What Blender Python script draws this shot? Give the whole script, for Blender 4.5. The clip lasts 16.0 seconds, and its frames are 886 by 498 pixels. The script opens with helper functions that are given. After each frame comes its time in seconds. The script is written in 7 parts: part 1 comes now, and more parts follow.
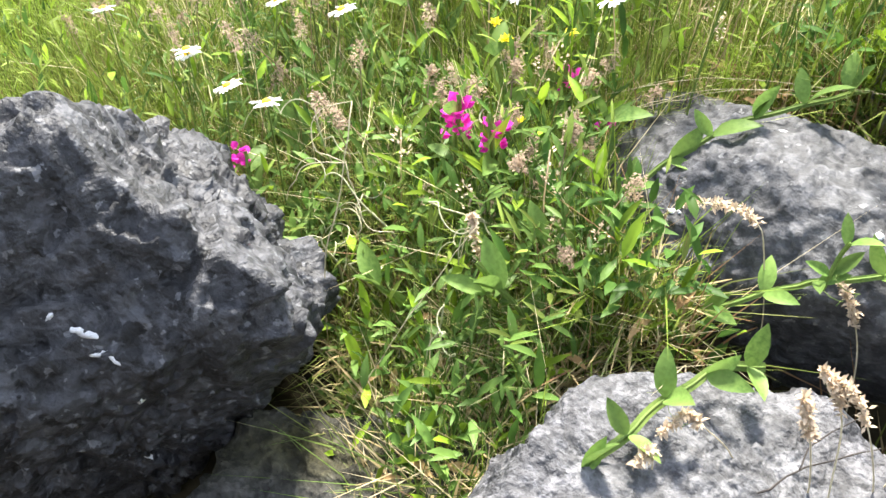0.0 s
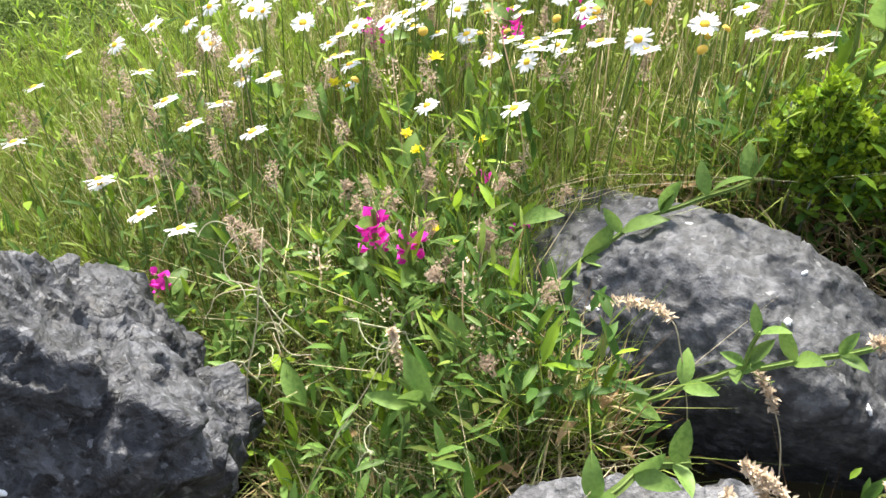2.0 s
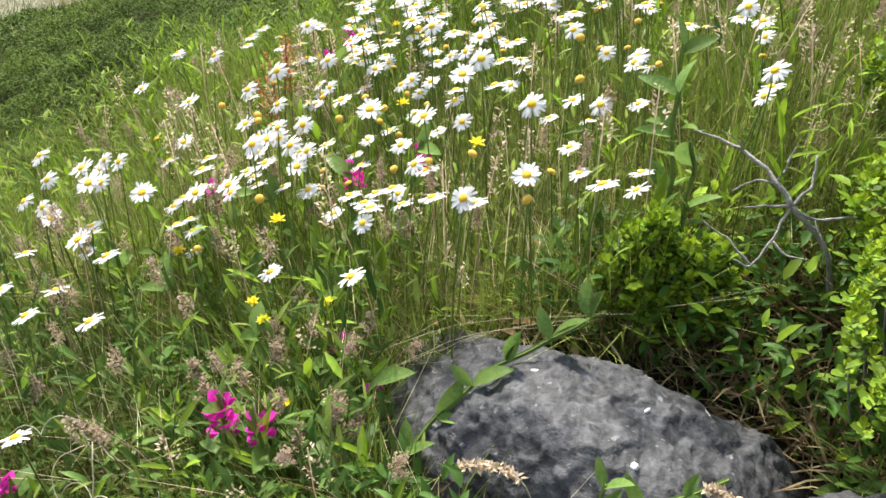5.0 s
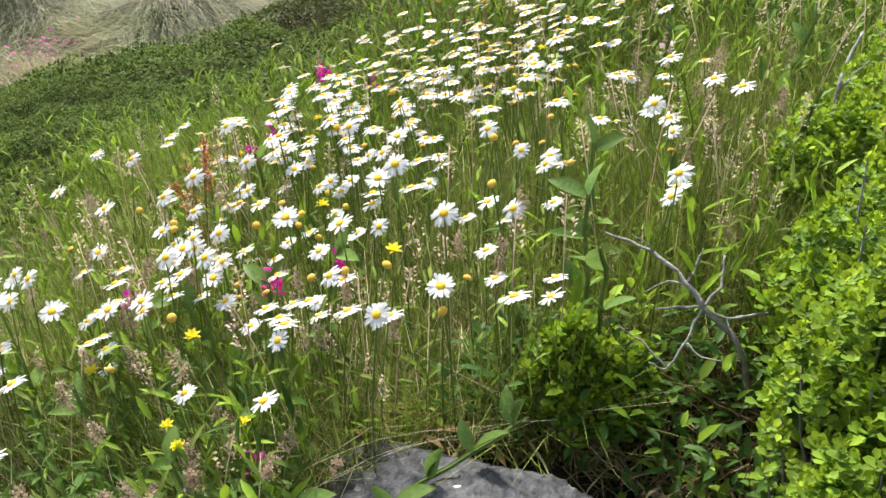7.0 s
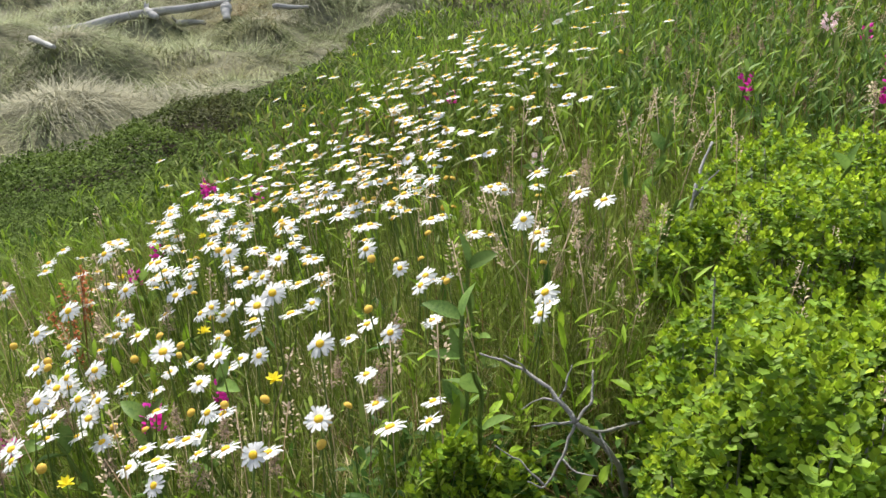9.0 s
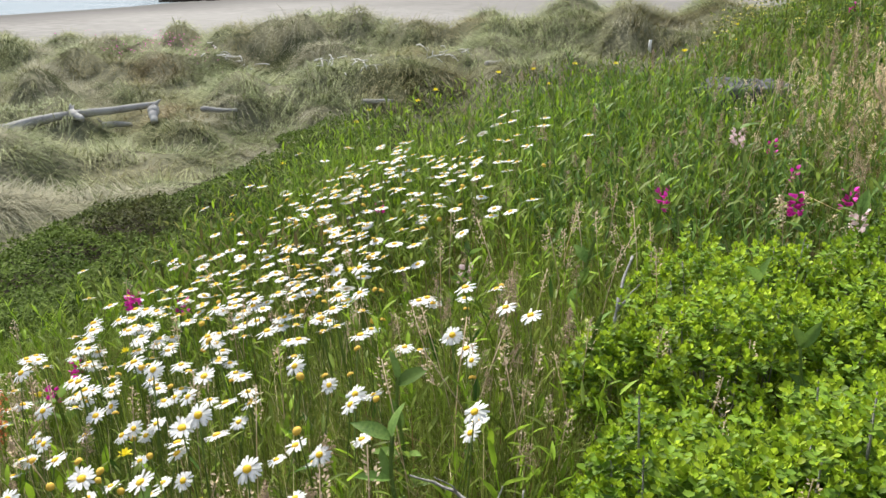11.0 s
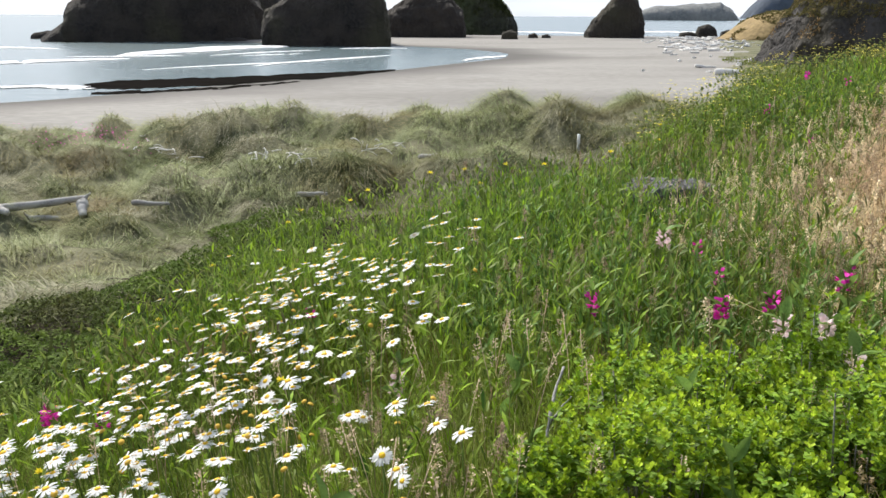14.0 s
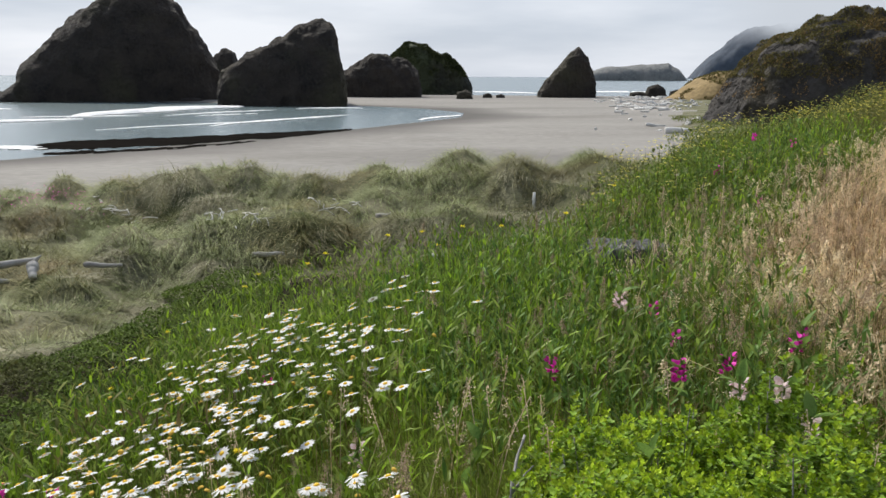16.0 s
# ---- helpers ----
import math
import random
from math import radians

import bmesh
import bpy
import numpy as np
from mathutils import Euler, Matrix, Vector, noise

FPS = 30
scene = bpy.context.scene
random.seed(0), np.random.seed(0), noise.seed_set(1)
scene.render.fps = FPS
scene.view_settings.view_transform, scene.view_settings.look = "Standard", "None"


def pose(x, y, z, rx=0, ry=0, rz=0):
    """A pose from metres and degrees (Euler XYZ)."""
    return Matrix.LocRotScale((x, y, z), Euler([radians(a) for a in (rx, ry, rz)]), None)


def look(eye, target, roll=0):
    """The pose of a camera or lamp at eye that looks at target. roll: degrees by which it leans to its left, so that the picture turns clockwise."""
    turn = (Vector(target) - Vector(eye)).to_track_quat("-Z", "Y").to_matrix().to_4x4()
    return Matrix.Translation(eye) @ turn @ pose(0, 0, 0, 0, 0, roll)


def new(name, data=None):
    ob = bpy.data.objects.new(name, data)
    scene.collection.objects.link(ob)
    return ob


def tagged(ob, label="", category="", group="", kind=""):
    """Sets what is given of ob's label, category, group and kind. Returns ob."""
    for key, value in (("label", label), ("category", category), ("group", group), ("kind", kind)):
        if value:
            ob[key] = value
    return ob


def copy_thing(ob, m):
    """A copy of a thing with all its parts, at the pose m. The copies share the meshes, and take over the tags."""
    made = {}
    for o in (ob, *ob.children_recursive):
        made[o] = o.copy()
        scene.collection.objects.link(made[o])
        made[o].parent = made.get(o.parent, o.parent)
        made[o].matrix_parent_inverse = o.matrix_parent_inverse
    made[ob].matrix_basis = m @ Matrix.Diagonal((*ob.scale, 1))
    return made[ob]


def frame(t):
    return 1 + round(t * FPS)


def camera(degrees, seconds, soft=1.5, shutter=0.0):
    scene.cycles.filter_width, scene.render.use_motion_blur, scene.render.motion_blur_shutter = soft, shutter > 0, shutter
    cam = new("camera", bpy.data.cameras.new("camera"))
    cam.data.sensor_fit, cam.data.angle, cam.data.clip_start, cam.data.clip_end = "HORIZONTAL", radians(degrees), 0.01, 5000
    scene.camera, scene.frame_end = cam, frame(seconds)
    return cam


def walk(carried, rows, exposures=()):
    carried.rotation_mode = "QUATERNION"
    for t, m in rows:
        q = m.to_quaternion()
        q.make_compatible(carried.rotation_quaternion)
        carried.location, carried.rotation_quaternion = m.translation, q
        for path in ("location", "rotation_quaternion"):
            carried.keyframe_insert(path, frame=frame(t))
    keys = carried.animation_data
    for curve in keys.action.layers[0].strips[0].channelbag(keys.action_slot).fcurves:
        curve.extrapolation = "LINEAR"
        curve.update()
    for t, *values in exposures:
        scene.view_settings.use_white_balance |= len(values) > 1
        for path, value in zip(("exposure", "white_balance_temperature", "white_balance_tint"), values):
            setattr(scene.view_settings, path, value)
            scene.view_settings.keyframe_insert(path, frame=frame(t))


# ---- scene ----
cam = camera(52.5, 16.0)
PATH = [
    (0, (0.096, -0.151, 1.129), (-0.825, 0.876, -0.319), -0.1),
    (0.5, (0.099, -0.141, 1.135), (-0.829, 0.924, -0.281), -0.6),
    (1, (0.103, -0.132, 1.152), (-0.818, 0.972, -0.238), -0.7),
    (1.5, (0.108, -0.115, 1.162), (-0.812, 1.035, -0.191), -0.9),
    (2, (0.11, -0.109, 1.161), (-0.799, 1.096, -0.152), -1.0),
    (2.5, (0.1, -0.08, 1.174), (-0.774, 1.156, -0.133), -1.0),
    (3, (0.116, -0.045, 1.183), (-0.741, 1.215, -0.113), -1.8),
    (3.5, (0.122, -0.023, 1.201), (-0.71, 1.275, -0.073), -1.9),
    (4, (0.132, -0.027, 1.222), (-0.677, 1.328, -0.007), -1.5),
    (4.2, (0.135, -0.029, 1.222), (-0.674, 1.351, 0.021), -1.5),
    (6.3, (0.169, 0.073, 1.319), (-0.578, 1.546, 0.19), -3.2),
    (6.5, (0.17, 0.075, 1.312), (-0.566, 1.571, 0.206), -2.8),
    (7, (0.171, 0.071, 1.31), (-0.536, 1.617, 0.257), -2.3),
    (7.5, (0.18, 0.084, 1.347), (-0.495, 1.656, 0.312), -2.8),
    (8, (0.191, 0.086, 1.356), (-0.438, 1.706, 0.367), -2.6),
    (8.5, (0.209, 0.093, 1.371), (-0.375, 1.757, 0.428), -2.4),
    (9, (0.221, 0.098, 1.38), (-0.319, 1.805, 0.489), -2.0),
    (9.5, (0.225, 0.101, 1.39), (-0.271, 1.846, 0.546), -1.5),
    (9.7, (0.218, 0.094, 1.396), (-0.253, 1.856, 0.575), -1.2),
    (11.8, (0.232, 0.1, 1.435), (-0.15, 1.954, 0.79), -0.6),
    (12, (0.238, 0.102, 1.439), (-0.133, 1.961, 0.802), -0.7),
    (12.5, (0.24, 0.099, 1.443), (-0.094, 1.972, 0.827), -0.6),
    (13, (0.239, 0.126, 1.447), (-0.063, 2.015, 0.865), -0.2),
    (13.5, (0.237, 0.133, 1.46), (-0.05, 2.035, 0.914), -0.1),
    (14, (0.23, 0.131, 1.469), (-0.045, 2.047, 0.964), 0.2),
    (14.5, (0.234, 0.131, 1.48), (-0.022, 2.058, 1.008), 0.2),
    (15, (0.243, 0.127, 1.491), (0.009, 2.065, 1.057), 0.1),
    (15.5, (0.239, 0.12, 1.498), (0.024, 2.066, 1.09), 0.2),
    (16, (0.226, 0.132, 1.496), (0.041, 2.087, 1.116), 0.2),
]
EXPOSURES = [(0, 1.75), (2, 1.32), (4, 0.92), (7, 0.66), (9, 0.43), (12.5, 0.40), (14.2, 0.24), (15, -0.15), (16, -0.16)]
walk(cam, [(t, look(eye, target, roll)) for t, eye, target, roll in PATH], EXPOSURES)

# ---- world and sun ----
SUN_FROM = Vector((-0.40, 0.56, 0.76)).normalized()
world = bpy.data.worlds.new("overcast_sky")
scene.world = world
world.use_nodes = True
wn, wl = world.node_tree.nodes, world.node_tree.links
wn.clear()
w_out, w_bg, w_sky = wn.new("ShaderNodeOutputWorld"), wn.new("ShaderNodeBackground"), wn.new("ShaderNodeTexSky")
w_sky.sky_type, w_sky.sun_disc = "NISHITA", False
w_sky.sun_elevation = math.asin(SUN_FROM.z)
w_sky.sun_rotation = math.atan2(SUN_FROM.x, SUN_FROM.y)
w_co, w_map, w_noise, w_ramp, w_mix = (wn.new("ShaderNodeTexCoord"), wn.new("ShaderNodeMapping"), wn.new("ShaderNodeTexNoise"),
                                       wn.new("ShaderNodeValToRGB"), wn.new("ShaderNodeMix"))
w_map.inputs["Scale"].default_value = (1.6, 1.6, 9.0)
w_noise.inputs["Scale"].default_value, w_noise.inputs["Detail"].default_value = 1.7, 5.0
w_ramp.color_ramp.elements[0].position, w_ramp.color_ramp.elements[0].color = 0.35, (4.9, 5.4, 6.2, 1)
w_ramp.color_ramp.elements[1].position, w_ramp.color_ramp.elements[1].color = 0.68, (7.4, 7.7, 8.3, 1)
w_mix.data_type = "RGBA"
# a bank of low cloud round the horizon, thinner and brighter overhead
w_sep, w_thin = wn.new("ShaderNodeSeparateXYZ"), wn.new("ShaderNodeMapRange")
w_thin.inputs["From Min"].default_value, w_thin.inputs["From Max"].default_value = 0.12, 0.5
w_thin.inputs["To Min"].default_value, w_thin.inputs["To Max"].default_value = 0.92, 0.30
wl.new(w_co.outputs["Generated"], w_sep.inputs[0])
wl.new(w_sep.outputs["Z"], w_thin.inputs["Value"])
wl.new(w_thin.outputs[0], w_mix.inputs["Factor"])
wl.new(w_co.outputs["Generated"], w_map.inputs["Vector"])
wl.new(w_map.outputs[0], w_noise.inputs["Vector"])
wl.new(w_noise.outputs["Fac"], w_ramp.inputs["Fac"])
w_dim = wn.new("ShaderNodeVectorMath")
w_dim.operation = "SCALE"
w_dim.inputs["Scale"].default_value = 0.72
wl.new(w_sky.outputs[0], w_dim.inputs[0])
wl.new(w_dim.outputs[0], w_mix.inputs["A"])
w_lift, w_veil = wn.new("ShaderNodeMapRange"), wn.new("ShaderNodeVectorMath")
w_lift.inputs["From Min"].default_value, w_lift.inputs["From Max"].default_value = 0.15, 0.8
w_lift.inputs["To Min"].default_value, w_lift.inputs["To Max"].default_value = 1.0, 1.2
w_veil.operation = "SCALE"
wl.new(w_sep.outputs["Z"], w_lift.inputs["Value"])
wl.new(w_ramp.outputs["Color"], w_veil.inputs[0])
wl.new(w_lift.outputs[0], w_veil.inputs["Scale"])
wl.new(w_veil.outputs[0], w_mix.inputs["B"])
wl.new(w_mix.outputs["Result"], w_bg.inputs["Color"])
w_bg.inputs["Strength"].default_value = 0.135
wl.new(w_bg.outputs[0], w_out.inputs["Surface"])

sun_data = bpy.data.lights.new("sun", "SUN")
sun_data.energy, sun_data.angle, sun_data.color = 4.9, radians(9), (1.0, 0.95, 0.86)
sun = new("sun", sun_data)
sun.matrix_world = look(tuple(SUN_FROM * 60), (0, 0, 0))

# ---- numbers ----
RNG = np.random.default_rng(11)
TABLE = RNG.uniform(-1, 1, 65536)


def vnoise(p):
    """Smooth noise from -1 to 1 at points of shape (n, 3)."""
    p = np.asarray(p, float)
    i = np.floor(p).astype(np.int64)
    f = p - i
    f = f * f * (3 - 2 * f)
    total = np.zeros(len(p))
    for dx in (0, 1):
        for dy in (0, 1):
            for dz in (0, 1):
                h = ((i[:, 0] + dx) * 73856093 ^ (i[:, 1] + dy) * 19349663 ^ (i[:, 2] + dz) * 83492791) & 65535
                total += (TABLE[h] * np.where(dx, f[:, 0], 1 - f[:, 0]) * np.where(dy, f[:, 1], 1 - f[:, 1])
                          * np.where(dz, f[:, 2], 1 - f[:, 2]))
    return total


def fbm(p, octaves=4, gain=0.5):
    p = np.asarray(p, float)
    total, amp = np.zeros(len(p)), 1.0
    for k in range(octaves):
        total += amp * vnoise(p * 2.0 ** k + 17.3 * k)
        amp *= gain
    return total


def ridged(p, octaves=4):
    p = np.asarray(p, float)
    total, amp = np.zeros(len(p)), 1.0
    for k in range(octaves):
        total += amp * (1 - 2 * np.abs(vnoise(p * 2.0 ** k + 9.1 * k)))
        amp *= 0.5
    return total


def step(a, b, v):
    s = np.clip((v - a) / (b - a), 0, 1)
    return s * s * (3 - 2 * s)


def flat(x, y, s=1.0):
    x, y = np.broadcast_arrays(np.asarray(x, float), np.asarray(y, float))
    return np.stack([x.ravel() * s, y.ravel() * s, np.zeros(x.size)], 1)


# ---- the lie of the land ----
SEA = -6.0


def bank_edge(y):
    return np.interp(y, [-8, 0, 1.5, 2.6, 3.3, 3.7, 4.1, 4.5, 4.9, 5.2, 5.45, 5.8, 7.6, 8.9, 10.3, 12.4, 20, 30, 60, 110, 200, 400],
                     [-3.0, -2.85, -2.65, -2.3, -1.9, -1.7, -1.42, -1.2, -0.9, -0.4, 0.5, 0.62, 0.9, 1.25, 1.6, 2.2, 3.8, 5.8, 12, 21, 34, 60])


def mat_edge(y):
    """Where the low shrubs below the meadow give way to dune grass."""
    y = np.asarray(y, float)
    return np.where(y < 20, np.interp(y, [0, 4, 6.8, 8.1, 10, 12.6, 17.6, 20], [-12, -10, -9, -8.6, -7.7, -6.95, -6.7, 2.8]), bank_edge(y) - 1.0)


def shore(y):
    return np.interp(y, [0, 40, 75, 121, 164, 185, 205, 225, 250, 330], [-130, -75, -46, -25.5, -12, -13, -24, -45, -130, -160])


def ground(x, y):
    x, y = np.broadcast_arrays(np.asarray(x, float), np.asarray(y, float))
    shape, x, y = x.shape, x.ravel(), y.ravel()
    top = 0.19 + np.interp(x, [-6, 0, 0.8, 2, 6, 60], [-1.5, 0, 0.05, 0.36, 1.5, 8]) - 0.09 * np.clip(y - 6, 0, 12) - 0.05 * np.clip(y - 18, 0, 200)
    top += 0.18 * np.clip(-x, 0, 1.4) * step(2.9, 5.2, y) * step(12, 7.5, y) + 0.05 * step(4, 5.5, y) * step(8, 6.5, y)
    top += 0.03 * fbm(flat(x, y, 1.3), 3)
    top += 0.42 * np.exp(-((x - 2.0) / 1.0) ** 2 - ((y - 8.6) / 1.7) ** 2) - 0.16 * np.exp(-((x - 1.35) / 0.35) ** 2 - ((y - 6.0) / 0.5) ** 2)
    top += (-5.2 - top) * step(16, 55, y) - 5.0 * step(300, 380, y)
    top -= 0.12 * step(0.75, 0.3, y) * step(-1.6, -0.9, x) + 0.25 * step(0.25, -0.35, y)
    top -= 0.24 * step(-0.22, -0.05, x) * step(0.75, 0.5, x) * step(0.4, 0.55, y) * step(0.95, 0.75, y)
    top -= 0.08 * step(-0.15, 0.0, x) * step(0.42, 0.28, x) * step(0.80, 0.95, y) * step(1.36, 1.18, y)
    # dunes, their crest, and the beach behind it
    hum = fbm(flat(x, y, 0.24), 3)
    near = -2.95 + 0.3 * hum + 0.012 * (x + 10) + (0.85 * np.clip(fbm(flat(x, y, 0.55), 2), -0.15, 1) + 0.16 * vnoise(flat(x, y, 1.35))) * (0.12 + 0.88 * step(-0.4, 3.0, mat_edge(y) - x))
    crest_y = 28 + 0.08 * x + 2.0 * vnoise(flat(x, 0 * y + 3, 0.13))
    crest = np.exp(-((y - crest_y) / 4.2) ** 2) * (1.1 + 0.04 * np.clip(x + 12, -8, 20) + 0.25 * step(-2, 4, x) - 0.75 * step(-3, -10, x) - 0.9 * step(-13, -17.5, x) + 0.95 * np.clip(fbm(flat(x, y, 0.38), 2), -0.6, 1) + 0.4 * np.clip(vnoise(flat(x, y, 0.9)), -0.2, 1))
    beach = SEA + np.clip((x - shore(y)) * 0.012, -4, 0.45) - np.clip(y - 330, 0, 150) * 0.03
    dune = np.where(y > crest_y, beach + (near - beach) * step(16, 3, y - crest_y), near) + np.maximum(crest, 0)
    away = np.clip(bank_edge(y) - x, 0, None)
    blend = 1 - np.exp(-away / np.interp(y, [0, 5, 9, 300], [6.0, 6.0, 3.0, 8.0]))
    z = top + (dune - top) * blend
    # unseen rise added behind the viewpoint to keep sky light off front faces
    z += 6.0 * step(-1.6, -12, y)
    return z.reshape(shape)


# ---- mesh and material helpers ----
def raw_mesh(name, verts, loops, counts, smooth=False):
    me = bpy.data.meshes.new(name)
    verts, loops, counts = np.asarray(verts, np.float32), np.asarray(loops, np.int32).ravel(), np.asarray(counts, np.int32)
    me.vertices.add(len(verts))
    me.vertices.foreach_set("co", verts.ravel())
    me.loops.add(len(loops))
    me.loops.foreach_set("vertex_index", loops)
    me.polygons.add(len(counts))
    me.polygons.foreach_set("loop_start", np.concatenate([[0], np.cumsum(counts)[:-1]]).astype(np.int32))
    if smooth:
        me.polygons.foreach_set("use_smooth", np.ones(len(counts), bool))
    me.update(calc_edges=True)
    return me


class Shape:
    """Vertices and faces of a small form, to be repeated or made into a mesh."""
    def __init__(self, verts, faces):
        self.v = np.asarray(verts, float)
        self.loops = np.array([i for f in faces for i in f], int)
        self.counts = np.array([len(f) for f in faces], int)

    def mesh(self, name, smooth=True):
        return raw_mesh(name, self.v, self.loops, self.counts, smooth)


def joined(shapes):
    out, off = Shape([[0, 0, 0]], []), 0
    out.v = np.concatenate([s.v for s in shapes])
    parts = []
    for s in shapes:
        parts.append(s.loops + off)
        off += len(s.v)
    out.loops, out.counts = np.concatenate(parts).astype(int), np.concatenate([s.counts for s in shapes]).astype(int)
    return out


def moved(shape, m):
    out = Shape([[0, 0, 0]], [])
    m = np.array(m)
    out.v, out.loops, out.counts = shape.v @ m[:3, :3].T + m[:3, 3], shape.loops, shape.counts
    return out


def spread(shape, turn, place):
    """One shape repeated: turn (n, 3, 3) with its scale, place (n, 3)."""
    n = len(place)
    out = Shape([[0, 0, 0]], [])
    out.v = (np.einsum("nij,vj->nvi", turn, shape.v) + place[:, None, :]).reshape(-1, 3)
    out.loops = (shape.loops[None, :] + len(shape.v) * np.arange(n)[:, None]).ravel()
    out.counts = np.tile(shape.counts, n)
    return out


def turns(az, tilt, sx, sy, sz, roll=None):
    """Rotations: roll about z, lean by tilt about x, then turn by az about z; scaled first."""
    n = len(az)
    ca, sa, ct, st = np.cos(az), np.sin(az), np.cos(tilt), np.sin(tilt)
    o, i = np.zeros(n), np.ones(n)
    rz = np.stack([ca, -sa, o, sa, ca, o, o, o, i], 1).reshape(n, 3, 3)
    rx = np.stack([i, o, o, o, ct, -st, o, st, ct], 1).reshape(n, 3, 3)
    r = rz @ rx
    if roll is not None:
        cr, sr = np.cos(roll), np.sin(roll)
        r = r @ np.stack([cr, -sr, o, sr, cr, o, o, o, i], 1).reshape(n, 3, 3)
    s = np.stack([np.broadcast_to(sx, n), np.broadcast_to(sy, n), np.broadcast_to(sz, n)], 1)
    return r * s[:, None, :]


def tube(points, radii, sides=5):
    """A bent tapering stem along points."""
    p = np.asarray(points, float)
    radii = np.broadcast_to(np.asarray(radii, float), len(p))
    d = np.gradient(p, axis=0)
    d /= np.linalg.norm(d, axis=1)[:, None] + 1e-9
    ref = np.where(np.abs(d[:, 2:3]) > 0.9, np.array([[1.0, 0, 0]]), np.array([[0, 0, 1.0]]))
    a = np.cross(d, ref)
    a /= np.linalg.norm(a, axis=1)[:, None] + 1e-9
    b = np.cross(d, a)
    ang = np.arange(sides) * 2 * np.pi / sides
    v = p[:, None, :] + radii[:, None, None] * (np.cos(ang)[None, :, None] * a[:, None, :] + np.sin(ang)[None, :, None] * b[:, None, :])
    faces = [[k * sides + j, k * sides + (j + 1) % sides, (k + 1) * sides + (j + 1) % sides, (k + 1) * sides + j]
             for k in range(len(p) - 1) for j in range(sides)]
    faces.append(list(range(sides))[::-1])
    faces.append([(len(p) - 1) * sides + j for j in range(sides)])
    return Shape(v.reshape(-1, 3), faces)


def bezier(pts, n=14):
    """A smooth line through a few points."""
    p = np.asarray(pts, float)
    t = np.linspace(0, len(p) - 1, n)
    out = np.zeros((n, 3))
    q = np.concatenate([[2 * p[0] - p[1]], p, [2 * p[-1] - p[-2]]])
    for k, s in enumerate(t):
        i = min(int(s), len(p) - 2)
        u = s - i
        a, b, c, d = q[i], q[i + 1], q[i + 2], q[i + 3]
        out[k] = 0.5 * (2 * b + (c - a) * u + (2 * a - 5 * b + 4 * c - d) * u * u + (3 * b - 3 * c + d - a) * u ** 3)
    return out


def part(name, shape, material, parent=None, label="", smooth=True):
    ob = new(name, shape.mesh(name, smooth))
    ob.data.materials.append(material)
    if parent:
        ob.parent = parent
    if label:
        tagged(ob, label)
    return ob


def thing(name, label, category, group="", kind="", at=(0, 0, 0)):
    ob = new(name)
    ob.empty_display_size = 0.05
    ob.matrix_world = Matrix.Translation(at)
    return tagged(ob, label, category, group, kind)


